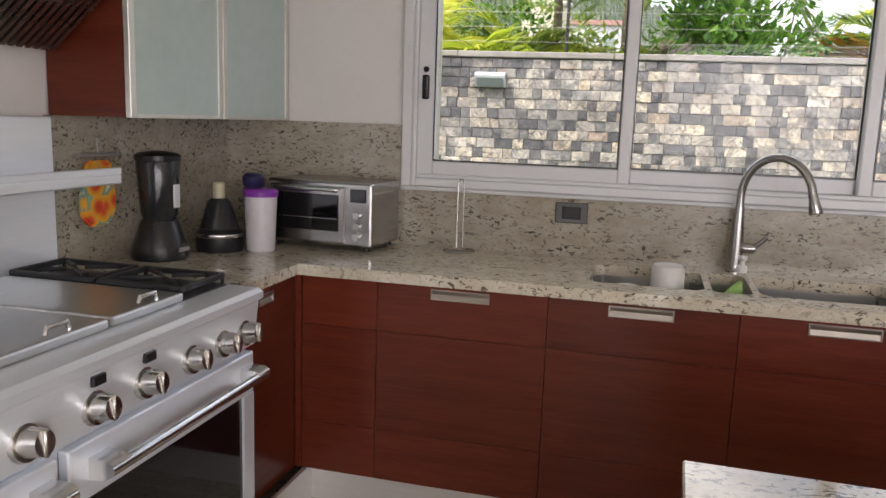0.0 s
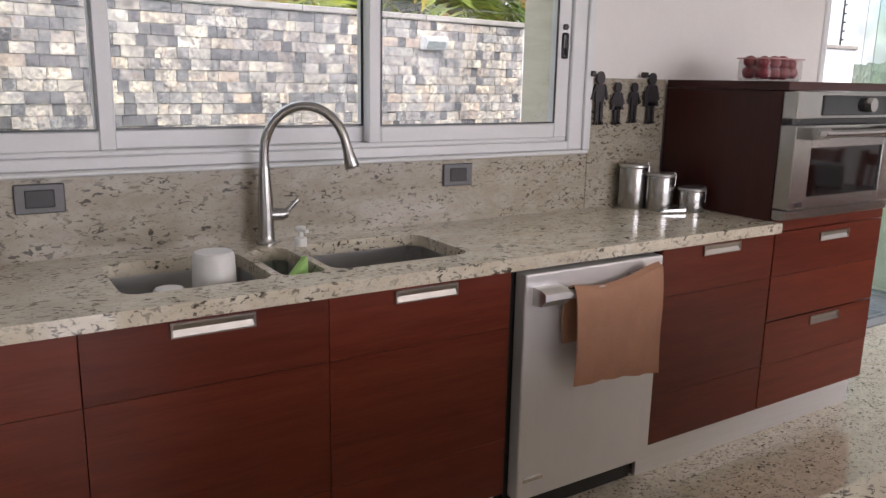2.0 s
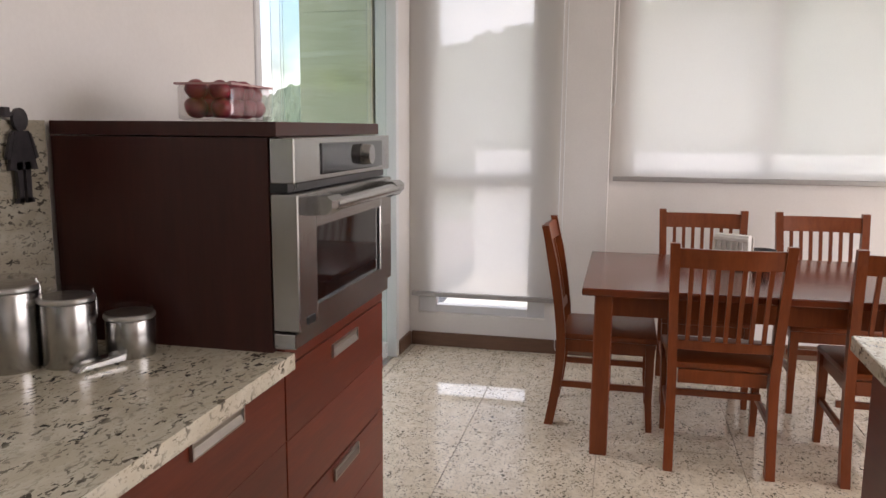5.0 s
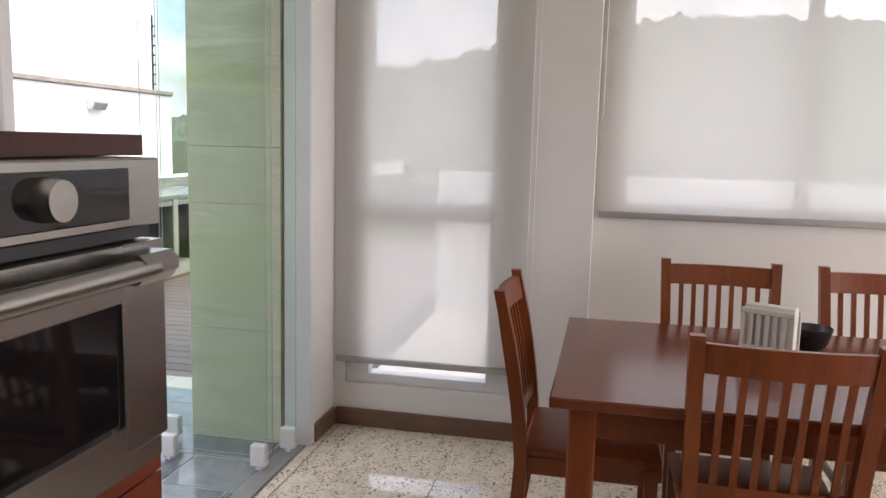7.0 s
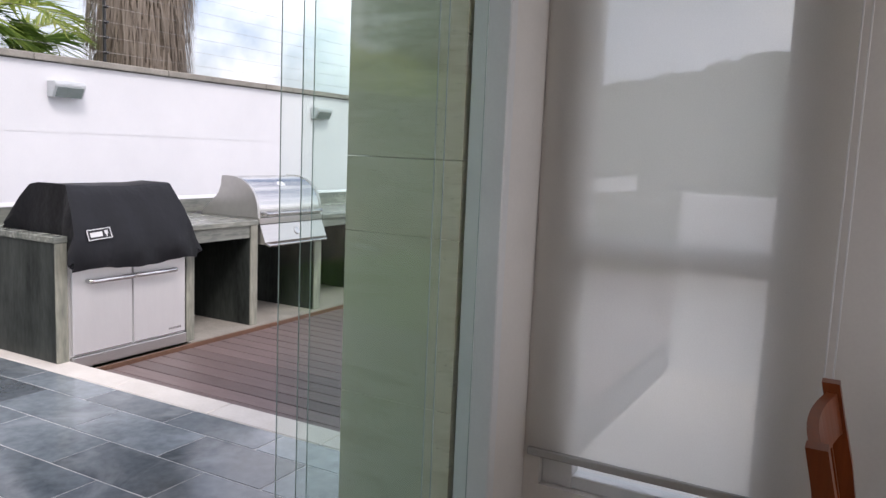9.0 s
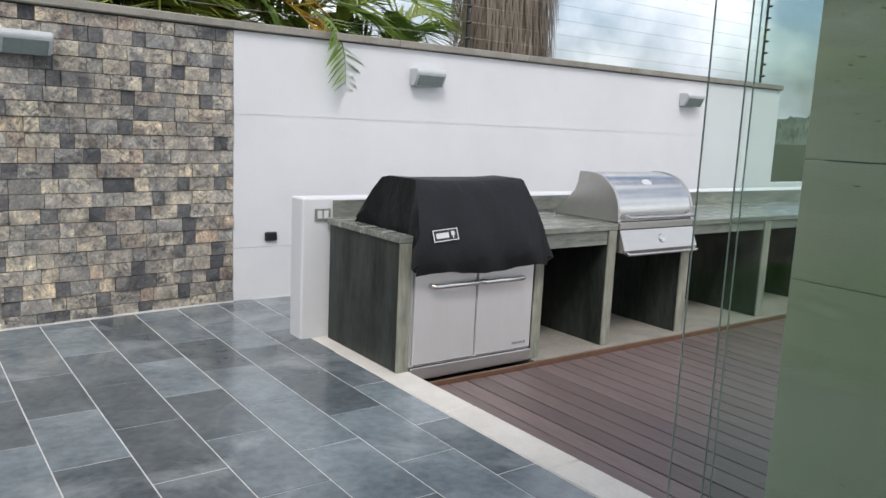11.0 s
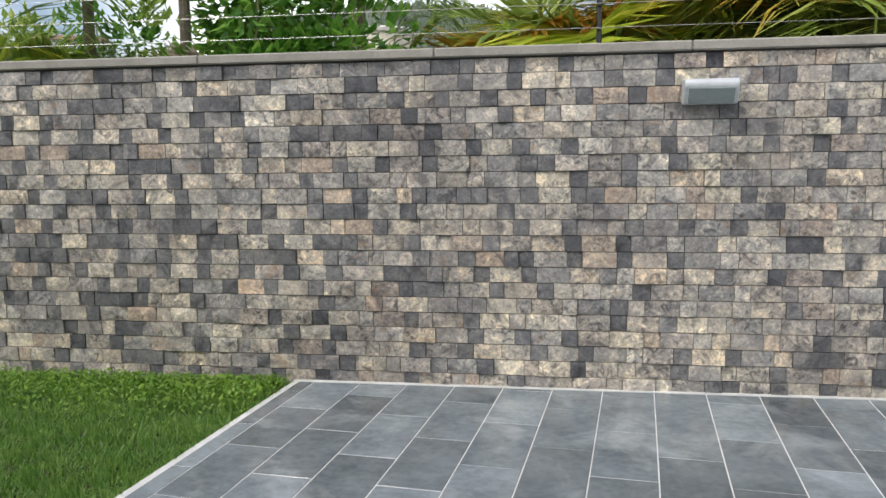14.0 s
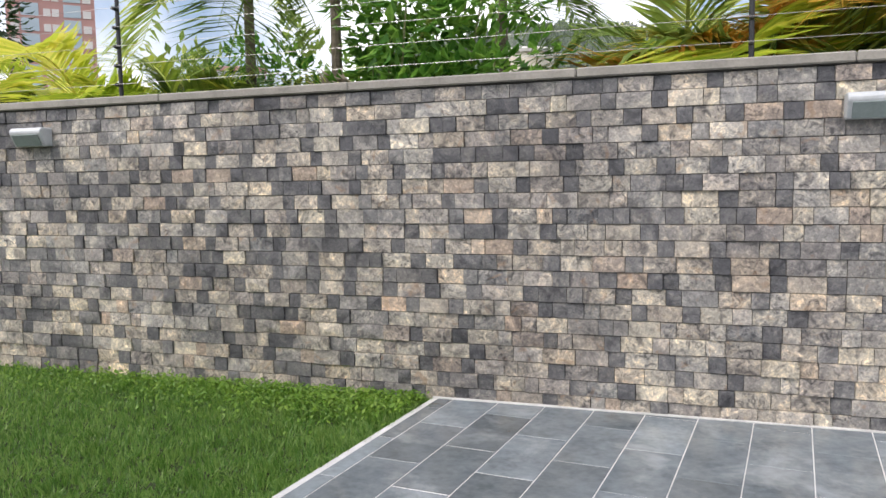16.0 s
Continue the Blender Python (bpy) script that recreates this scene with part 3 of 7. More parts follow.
# folded glass door leaves
def glass_leaf(x, y0, y1, group, label, far):
    d = thing("glass_door", x, y0, 0, 0, label, "glass door", group)
    w = y1 - y0
    bm = BM()
    bm.faces.new([bm.verts.new(q) for q in ((0, 0, 0.045), (0, w, 0.045), (0, w, 2.36), (0, 0, 2.36))])
    p = part("pane", bm, M["green_glass"], d, "clear greenish toughened glass")
    p.visible_shadow = False
    bm = BM()
    box(bm, -0.002, 0.002, -0.0015, 0.0, 0.045, 2.36)
    box(bm, -0.002, 0.002, w, w + 0.0015, 0.045, 2.36)
    box(bm, -0.002, 0.002, 0.0, w, 0.0435, 0.045)
    part("edge", bm, M["glass_edge"], d, "dark green polished glass edge")
    for y in ((0.035, w - far) if far else ()):
        bm = BM()
        box(bm, -0.022, 0.022, y - 0.035, y + 0.035, 0.02, 0.115, 0.006, 2)
        box(bm, -0.012, 0.012, y - 0.012, y + 0.012, 0.003, 0.02)
        box(bm, 0.022, 0.028, y - 0.02, y + 0.02, 0.045, 0.09, 0.003, 1)
        part("bracket", bm, M["white_frame"], d, "white painted pivot bracket")
    bm = BM()
    box(bm, -0.016, 0.016, 0, w, 2.33, 2.378, 0.004, 1)
    part("top_rail", bm, M["white_frame"], d)
    return d


glass_leaf(4.70, 3.110, 3.675, "folded glass doors", "open frameless glass door leaf folded out to the terrace", 0.10)
glass_leaf(4.74, 3.102, 3.621, "folded glass doors", "open frameless glass door leaf folded against its neighbour", None)
glass_leaf(4.92, 3.07, 3.72, "folded glass doors", "open frameless glass door leaf folded beside the stone pier", 0.035)

# travertine pier that ends the facade beside the doorway
pier = thing("pier", 5.0, 3.178, -0.2, 0, "beige travertine pier ending the facade beside the glass doors", "pillar")
for z0, z1 in ((0.0, 0.732), (0.7335, 1.318), (1.3195, 1.578), (1.5805, 2.28), (2.2815, 3.2)):
    bm = BM()
    box(bm, 0.0, 0.60, 0.0, 0.455, z0, z1, 0.0012, 1)
    part("block", bm, M["travertine"], pier)

# ---- kitchen ----
WX0, WX1, WY0, WY1, WZ0, WZ1 = -1.8, 2.13, 2.425, 3.02, 0.862, 0.90
SX0, SX1, SY0, SY1 = -0.18, 0.80, 2.55, 2.885


def slab_with_holes(x0, x1, y0, y1, z0, z1, holes):
    """A slab with rectangular holes in one row, as one closed skin."""
    bm = BM()
    xs = sorted({x0, x1, *[h[0] for h in holes], *[h[1] for h in holes]})
    ys = sorted({y0, y1, *[h[2] for h in holes], *[h[3] for h in holes]})
    for a, b in zip(xs, xs[1:]):
        for c, d in zip(ys, ys[1:]):
            m = ((a + b) / 2, (c + d) / 2)
            if not any(h[0] < m[0] < h[1] and h[2] < m[1] < h[3] for h in holes):
                box(bm, a, b, c, d, z0, z1)
    bmesh.ops.remove_doubles(bm, verts=bm.verts[:], dist=1e-5)
    twin = {}
    for f in bm.faces:
        twin.setdefault(frozenset(f.verts), []).append(f)
    bmesh.ops.delete(bm, geom=[f for g in twin.values() if len(g) > 1 for f in g], context="FACES_ONLY")
    bmesh.ops.dissolve_limit(bm, angle_limit=0.01, verts=bm.verts[:], edges=bm.edges[:])
    return bm


wt = thing("worktop", 0, 0, 0, 0, "speckled beige granite worktop over the kitchen units", "worktop")
part("long_slab", slab_with_holes(WX0, WX1, WY0, WY1, WZ0, WZ1, [(SX0, 0.19, SY0, SY1), (0.212, 0.335, SY0, SY1), (0.357, SX1, SY0, SY1)]), M["counter"], wt)
bm = BM()
box(bm, WX0, -1.165, 2.0, WY0 - 0.001, WZ0, WZ1)
part("short_slab", bm, M["counter"], wt)
bs = thing("backsplash", 0, 0, 0.9, 0, "speckled beige granite backsplash round the kitchen corner", "backsplash")
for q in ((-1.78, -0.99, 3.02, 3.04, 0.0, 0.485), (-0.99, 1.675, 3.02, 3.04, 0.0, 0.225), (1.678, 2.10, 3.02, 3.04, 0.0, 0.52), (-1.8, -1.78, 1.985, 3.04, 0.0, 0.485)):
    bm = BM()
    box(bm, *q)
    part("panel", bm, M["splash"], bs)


def pull(parent, x, z, w=0.2, front=0.0):
    """A recessed steel pull let into the front."""
    bm = BM()
    h = 0.036
    box(bm, x - w / 2, x + w / 2, front - 0.007, front + 0.007, z, z + 0.004)
    box(bm, x - w / 2, x + w / 2, front - 0.007, front + 0.007, z + h - 0.004, z + h)
    box(bm, x - w / 2, x - w / 2 + 0.005, front - 0.007, front + 0.007, z + 0.004, z + h - 0.004)
    box(bm, x + w / 2 - 0.005, x + w / 2, front - 0.007, front + 0.007, z + 0.004, z + h - 0.004)
    face = 1.0 if front > 1 else -1.0
    prism(bm, [(front - 0.002 * face, z + 0.003), (front + 0.007 * face, z + 0.003), (front + 0.001 * face, z + 0.019), (front + 0.006 * face, z + h - 0.004), (front - 0.002 * face, z + h - 0.004)], x - w / 2 + 0.004, x + w / 2 - 0.004, "x")
    part("handle", bm, M["pull"], parent, "brushed steel recessed pull")


def front_panel(unit, x0, x1, z0, z1, name="drawer_front", mat=None):
    bm = BM()
    box(bm, x0 + 0.001, x1 - 0.001, 0.0, 0.02, z0, z1, 0.0008, 1)
    return part(name, bm, mat or M["cab"], unit)


def base_unit(x0, x1, label, cuts=(0.325, 0.685), handle=True, top=0.861, group="base units under the worktop"):
    u = thing("base_cabinet", (x0 + x1) / 2, 2.45, 0, 0, label, "cabinet", group)
    h = (x1 - x0) / 2
    bm = BM()
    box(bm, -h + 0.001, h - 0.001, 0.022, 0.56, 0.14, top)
    part("body", bm, M["cab_shaded"], u)
    zs = [0.14, *cuts, 0.858]
    for i, (a, b) in enumerate(zip(zs, zs[1:])):
        p = front_panel(u, -h, h, a + 0.0006, b - 0.0006)
        if i == len(zs) - 2 and handle:
            pull(p, 0.0, 0.813)
    return u


base_unit(-1.16, -0.88, "reddish mahogany corner unit beside the range", handle=False)
base_unit(-0.88, -0.295, "reddish mahogany base cabinet with a steel pull")
base_unit(-0.295, 0.29, "reddish mahogany base cabinet under the sink", top=0.60)
base_unit(0.29, 0.872, "reddish mahogany base cabinet under the sink", top=0.60)
base_unit(1.515, 2.125, "reddish mahogany base cabinet beside the dishwasher")
u = thing("base_cabinet", -1.185, 2.225, 0, 90, "narrow mahogany unit between range and corner", "cabinet", "base units under the worktop")
bm = BM()
box(bm, -0.218, 0.218, 0.022, 0.55, 0.14, 0.861)
part("body", bm, M["cab_shaded"], u)
p = front_panel(u, -0.218, 0.218, 0.141, 0.858)
pull(p, 0.0, 0.80, 0.1)
bm = BM()
box(bm, -1.14, 0.872, 2.50, 2.515, 0.0, 0.138)
box(bm, 1.515, 2.87, 2.50, 2.515, 0.0, 0.138)
box(bm, -1.155, -1.14, 2.0, 2.50, 0.0, 0.138)
solid("plinth", bm, M["kick"], "brushed metal plinth under the kitchen units", "plinth")

bm = BM()
box(bm, -1.186, -1.162, 2.446, 2.474, 0.141, 0.858, 0.001, 1)
solid("corner_filler", bm, M["cab"], "mahogany filler strip in the cabinet corner", "filler strip")

# rounded corners of the sink cut-outs
for x0, x1, rad in ((SX0, 0.19, 0.045), (0.212, 0.335, 0.03), (0.357, SX1, 0.05)):
    for cx, sx in ((x0, 1), (x1, -1)):
        for cy, sy in ((SY0, 1), (SY1, -1)):
            arc = [(cx + sx * rad * (1 - math.sin(math.pi / 2 * k / 6)), cy + sy * rad * (1 - math.cos(math.pi / 2 * k / 6))) for k in range(7)]
            bm = BM()
            prism(bm, [(cx - sx * 0.001, cy - sy * 0.001)] + arc, WZ0, WZ1 - 0.0004, "z")
            part("sink_corner", bm, M["counter"], wt)

# sink
sink = thing("sink", 0.30, 2.72, 0.86, 0, "stainless steel undermount sink with three bowls", "sink")
for x0, x1, dp, f in ((-0.18, 0.19, 0.17, SY0), (0.212, 0.335, 0.10, SY0), (0.357, SX1, 0.19, SY0)):
    bm = BM()
    box(bm, x0 - 0.304, x1 - 0.296, f - 2.724, SY1 - 2.716, -dp, 0.0015)
    top = [fc for fc in bm.faces if fc.normal.z > 0.9]
    bmesh.ops.delete(bm, geom=top, context="FACES")
    ed = [e for e in bm.edges if not e.is_boundary]
    bmesh.ops.bevel(bm, geom=ed, offset=0.035, segments=4, affect="EDGES")
    bmesh.ops.solidify(bm, geom=bm.faces[:], thickness=-0.0015)
    b = part("bowl", bm, M["steel"], sink, "", True)
    bm = BM()
    lathe(bm, [(0.001, -dp + 0.006), (0.03, -dp + 0.006), (0.04, -dp + 0.002)], 20, ((x0 + x1) / 2 - 0.30, 0.0, 0))
    part("drain", bm, M["chrome"], b)
fa = thing("kitchen_faucet", 0.31, 2.95, 0.90, 0, "tall brushed nickel gooseneck kitchen faucet on the worktop", "faucet")
bm = BM()
lathe(bm, [(0.031, 0), (0.031, 0.006), (0.026, 0.012), (0.025, 0.03), (0.0235, 0.12), (0.019, 0.20), (0.0165, 0.24)], 24)
pts = [(0, 0, 0.20), (0, 0, 0.24), (0, 0, 0.275)]
R = 0.125
for i in range(1, 15):
    a = math.pi * i / 14 * 0.94
    pts.append(((R - R * math.cos(a)) * 0.86, -(R - R * math.cos(a)) * 0.5, 0.275 + R * 1.15 * math.sin(a)))
tube(bm, pts, 0.0145, 16)
part("spout", bm, M["steel_dark"], fa, "", True)
e = Vector(pts[-1])
d = (e - Vector(pts[-2])).normalized()
bm = BM()
tube(bm, [e - d * 0.004, e + d * 0.02, e + d * 0.06, e + d * 0.066], [0.0155, 0.0165, 0.023, 0.021], 18)
part("spray_head", bm, M["steel_dark"], fa, "flared spray head", True)
bm = BM()
tube(bm, [(0.015, -0.002, 0.09), (0.05, -0.008, 0.09), (0.065, -0.01, 0.092)], [0.019, 0.019, 0.014], 14)
tube(bm, [(0.06, -0.01, 0.095), (0.085, -0.014, 0.12), (0.10, -0.016, 0.135)], [0.009, 0.008, 0.007], 10)
part("lever", bm, M["steel_dark"], fa, "side lever", True)

# dishwasher
dw = thing("dishwasher", 1.192, 2.45, 0, 0, "stainless steel dishwasher built in under the worktop", "dishwasher")
bm = BM()
box(bm, -0.290, 0.290, -0.032, 0.02, 0.115, 0.848, 0.006, 2)
door = part("door", bm, M["steel_v"], dw, "brushed steel door")
bm = BM()
box(bm, -0.305, 0.305, 0.022, 0.55, 0.10, 0.86)
part("body", bm, M["black"], dw)
bm = BM()
box(bm, -0.30, 0.30, 0.06, 0.09, 0.0, 0.10)
part("kick_plate", bm, M["black"], dw)
bm = BM()
post = [(-0.032, 0.755), (-0.032, 0.808), (-0.074, 0.806), (-0.090, 0.797), (-0.093, 0.778), (-0.074, 0.757)]
prism(bm, post, -0.262, -0.165, "x")
prism(bm, post, 0.13, 0.222, "x")
cyl(bm, (-0.17, -0.076, 0.783), (0.17, -0.076, 0.783), 0.014, None, 18)
part("handle", bm, M["steel"], door, "thick steel bar handle", True)
bm = BM()
box(bm, -0.27, -0.19, -0.0355, -0.031, 0.175, 0.19, 0.001, 1)
part("badge", bm, M["chrome"], door, "small plain metal badge")

# tall oven unit
ov = thing("oven_cabinet", 2.50, 2.45, 0, 0, "mahogany half-height cabinet with a built-in oven above two drawers", "cabinet")
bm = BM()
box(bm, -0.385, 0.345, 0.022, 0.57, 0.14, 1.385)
part("body", bm, M["cab_shaded"], ov, "mahogany side panels, coloured darker for shade")
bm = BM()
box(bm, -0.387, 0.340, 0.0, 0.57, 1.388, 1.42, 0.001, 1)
part("top_panel", bm, M["cab_shaded"], ov)
front_panel(ov, -0.37, 0.37, 0.862, 0.905, "rail")
p = front_panel(ov, -0.37, 0.37, 0.684, 0.858)
pull(p, 0.02, 0.80)
front_panel(ov, -0.37, 0.37, 0.504, 0.682)
p = front_panel(ov, -0.37, 0.37, 0.322, 0.498)
pull(p, 0.02, 0.45)
front_panel(ov, -0.37, 0.37, 0.141, 0.320)
oven = thing("wall_oven", 2.468, 2.45, 0.91, 0, "stainless steel built-in oven with a dark glass door", "oven")
bm = BM()
box(bm, -0.352, 0.352, -0.034, 0.02, 0.0, 0.035, 0.002, 1)
part("lower_trim", bm, M["steel_dark"], oven)
bm = BM()
box(bm, -0.352, 0.352, -0.040, 0.02, 0.375, 0.476, 0.003, 1)
cp = part("control_panel", bm, M["steel_dark"], oven)
bm = BM()
box(bm, -0.20, 0.27, -0.044, -0.039, 0.388, 0.462, 0.002, 1)
part("display", bm, M["dark_glass"], cp, "dark glass display strip")
bm = BM()
cyl(bm, (0.098, -0.070, 0.427), (0.098, -0.043, 0.427), 0.026, 0.029, 28)
part("knob", bm, M["steel_dark"], cp, "round dark metal control knob", True)
bm = BM()
box(bm, -0.350, 0.350, -0.022, 0.02, 0.355, 0.375)
part("vent_gap", bm, M["black"], oven)
bm = BM()
box(bm, -0.352, -0.245, -0.046, 0.02, 0.04, 0.352, 0.003, 1)
box(bm, 0.245, 0.352, -0.046, 0.02, 0.04, 0.352, 0.003, 1)
box(bm, -0.245, 0.245, -0.046, 0.02, 0.04, 0.085)
box(bm, -0.245, 0.245, -0.046, 0.02, 0.27, 0.352)
door = part("door", bm, M["steel_dark"], oven, "steel door frame")
bm = BM()
box(bm, -0.245, 0.245, -0.038, -0.026, 0.085, 0.27)
part("window", bm, M["dark_glass"], door, "dark oven window")
bm = BM()
for s in (-1, 1):
    prism(bm, [(-0.046, 0.30), (-0.046, 0.345), (-0.092, 0.345), (-0.104, 0.335), (-0.104, 0.318), (-0.09, 0.302)], s * 0.255 - 0.04, s * 0.255 + 0.04, "x")
cyl(bm, (-0.25, -0.09, 0.324), (0.25, -0.09, 0.324), 0.016, None, 20)
part("handle", bm, M["steel_dark"], door, "thick steel bar handle", True)
bm = BM()
box(bm, -0.31, -0.27, -0.050, -0.045, 0.05, 0.068, 0.001, 1)
part("badge", bm, M["black"], door, "small plain dark badge")

# island
isl = thing("kitchen_island", -0.035, -0.006, 0, -1.33, "mahogany kitchen island with a white stone top", "kitchen island")
bm = BM()
box(bm, 0.085, 2.62, 0.30, 1.205, 0.862, 0.902, 0.003, 1)
part("top", bm, M["counter"], isl, "pale polished stone top")
bm = BM()
box(bm, 0.13, 2.56, 0.34, 1.145, 0.12, 0.86)
part("body", bm, M["cab"], isl)
for i in range(4):
    bm = BM()
    box(bm, 0.135 + 0.606 * i, 0.735 + 0.606 * i, 1.147, 1.167, 0.13, 0.855, 0.0015, 1)
    p = part("door", bm, M["cab"], isl)
    pull(p, 0.435 + 0.606 * i, 0.80, 0.2, 1.167)
bm = BM()
box(bm, 0.16, 2.53, 0.38, 1.10, 0.0, 0.12)
part("plinth", bm, M["kick"], isl)

# ---- dining set ----
tb = thing("dining_table", 4.28, 1.0, 0, 0, "polished cherry-brown wooden dining table", "table")
TL = 0.86
bm = BM()
box(bm, -0.51, 0.51, -TL, TL, 0.718, 0.75, 0.006, 2)
part("tabletop", bm, M["table"], tb)
for nm, a in (("apron", (-0.40, 0.40, TL - 0.12, TL - 0.095)), ("apron", (-0.40, 0.40, -TL + 0.095, -TL + 0.12)), ("apron", (-0.43, -0.405, -TL + 0.12, TL - 0.12)), ("apron", (0.405, 0.43, -TL + 0.12, TL - 0.12))):
    bm = BM()
    box(bm, *a, 0.62, 0.717, 0.002, 1)
    part(nm, bm, M["chair"], tb)
for sx in (-1, 1):
    for sy in (-1, 1):
        bm = BM()
        cx, cy = sx * 0.425, sy * (TL - 0.09)
        box(bm, cx - 0.038, cx + 0.038, cy - 0.038, cy + 0.038, 0.0, 0.717, 0.005, 1)
        part("leg", bm, M["chair"], tb)


def dining_chair():
    """Faces +y; the back is at -y."""
    c = thing("dining_chair", 0, 0, 0, 0, "reddish wooden dining chair with a slatted back", "chair", "chairs round the dining table")
    bm = BM()
    box(bm, -0.225, 0.225, -0.20, 0.235, 0.425, 0.455, 0.01, 2)
    for v in bm.verts:
        if v.co.z > 0.45 and abs(v.co.x) < 0.2:
            v.co.z -= 0.004
        if v.co.y < 0:
            v.co.x *= 0.92
    part("seat", bm, M["chair"], c, "", True)
    for nm, a in (("rail", (-0.19, 0.19, 0.19, 0.21)), ("rail", (-0.175, 0.175, -0.205, -0.185)), ("rail", (-0.205, -0.185, -0.185, 0.19)), ("rail", (0.185, 0.205, -0.185, 0.19))):
        bm = BM()
        box(bm, *a, 0.365, 0.424, 0.002, 1)
        part(nm, bm, M["chair"], c)

    def back_y(z):
        return -0.205 - 0.085 * max(0.0, (z - 0.40) / 0.56) ** 1.5 - 0.05 * max(0.0, (0.40 - z) / 0.40) ** 1.6
    for s in (-1, 1):
        bm = BM()
        prev = None
        zs = [0.0, 0.1, 0.2, 0.3, 0.4, 0.5, 0.6, 0.7, 0.8, 0.9, 0.965]
        rings = []
        for z in zs:
            y = back_y(z)
            x = s * (0.20 + 0.018 * max(0, (z - 0.4) / 0.56))
            w, d = 0.019, 0.021 if z < 0.85 else 0.017
            rings.append([bm.verts.new((x + a * w, y + b * d, z)) for a, b in ((-1, -1), (1, -1), (1, 1), (-1, 1))])
        for a, b in zip(rings, rings[1:]):
            for k in range(4):
                bm.faces.new((a[k], a[(k + 1) % 4], b[(k + 1) % 4], b[k]))
        bm.faces.new(rings[0][::-1])
        bm.faces.new(rings[-1])
        part("back_post", bm, M["chair"], c)
        bm = BM()
        rings = []
        for z, y, w in ((0, 0.215, 0.014), (0.15, 0.205, 0.016), (0.30, 0.205, 0.019), (0.424, 0.205, 0.021)):
            rings.append([bm.verts.new((s * 0.20 + a * w, y + b * w, z)) for a, b in ((-1, -1), (1, -1), (1, 1), (-1, 1))])
        for a, b in zip(rings, rings[1:]):
            for k in range(4):
                bm.faces.new((a[k], a[(k + 1) % 4], b[(k + 1) % 4], b[k]))
        bm.faces.new(rings[0][::-1])
        bm.faces.new(rings[-1])
        part("leg", bm, M["chair"], c)
        bm = BM()
        box(bm, s * 0.20 - 0.009, s * 0.20 + 0.009, -0.215, 0.20, 0.19, 0.22, 0.002, 1)
        part("stretcher", bm, M["chair"], c)
    bm = BM()
    box(bm, -0.19, 0.19, -0.012, 0.006, 0.245, 0.275, 0.002, 1)
    part("stretcher", bm, M["chair"], c)

    def bow_rail(name, z0, z1, bow):
        bm = BM()
        n = 10
        rings = []
        for i in range(n + 1):
            x = -0.198 + 0.396 * i / n
            off = -bow * (1 - (x / 0.2) ** 2)
            y0, y1 = back_y(z0) + off, back_y(z1) + off
            rings.append([bm.verts.new((x, y0 - 0.011, z0)), bm.verts.new((x, y0 + 0.011, z0)), bm.verts.new((x, y1 + 0.010, z1)), bm.verts.new((x, y1 - 0.010, z1))])
        for a, b in zip(rings, rings[1:]):
            for k in range(4):
                bm.faces.new((a[k], a[(k + 1) % 4], b[(k + 1) % 4], b[k]))
        bm.faces.new(rings[0][::-1])
        bm.faces.new(rings[-1])
        part(name, bm, M["chair"], c)
    bow_rail("top_rail", 0.865, 0.945, 0.022)
    bow_rail("lower_rail", 0.515, 0.555, 0.012)
    for i in range(7):
        x = -0.147 + 0.049 * i
        bm = BM()
        rings = []
        for z in (0.55, 0.65, 0.75, 0.87):
            y = back_y(z) - 0.012 * (1 - (x / 0.2) ** 2) - 0.010 * (z - 0.55) / 0.32
            rings.append([bm.verts.new((x * (1 + 0.08 * (z - 0.55)) + a * 0.009, y + b * 0.006, z)) for a, b in ((-1, -1), (1, -1), (1, 1), (-1, 1))])
        for a, b in zip(rings, rings[1:]):
            for k in range(4):
                bm.faces.new((a[k], a[(k + 1) % 4], b[(k + 1) % 4], b[k]))
        part("slat", bm, M["chair"], c)
    return c


ch = dining_chair()
ch.matrix_basis = pose(4.345, 1.76, 0, 0, 0, 180)
for x, y, r in ((4.0, 1.28, -90), (4.0, 0.60, -90), (4.79, 1.265, 90), (4.79, 0.65, 90)):
    copy_thing(ch, pose(x, y, 0, 0, 0, r))

# ---- garden walls ----
SL = math.atan(0.103)
GW = pose(5.53, 8.36, 0, 0, 0, math.degrees(SL))
GLEN = 13.5
bm = BM()
box(bm, -GLEN, 0.0, 0.03, 0.25, -0.3, 2.02)
gw = setting("wall_garden", bm, M["mortar"], "tall garden wall faced with split stone blocks", "garden wall")
gw.matrix_basis = GW
bm = BM()
box(bm, -GLEN, 0.0, -0.01, 0.25, 2.021, 2.027)
cp = setting("coping_1", bm, M["mortar"], "weathered concrete coping along the stone wall", "coping")
cp.matrix_basis = GW
for i in range(9):
    bm = BM()
    box(bm, -GLEN + 1.5 * i + 0.002, -GLEN + 1.5 * (i + 1) - 0.002, -0.035, 0.28, 2.027, 2.085, 0.008, 1)
    part("coping_stone", bm, M["cap"], cp)
bm = BM()
box(bm, 5.53, 12.66, 8.366, 8.60, -0.4, 2.02)
wtr = setting("wall_terrace", bm, M["white_ext"], "white rendered terrace wall with two fine grooves", "garden wall")
for z0, z1 in ((-0.38, 0.406), (0.4105, 1.4165), (1.421, 2.019)):
    bm = BM()
    box(bm, 5.531, 12.659, 8.36, 8.3655, z0, z1)
    part("render_panel", bm, M["white_ext"], wtr)
bm = BM()
box(bm, -3.95, -0.01, -0.03, 0.02, -0.03, 0.007, 0.002, 1)
ml = part("joint_fillet", bm, M["slate_joint"], gw, "pale cement line along the foot")
bm = BM()
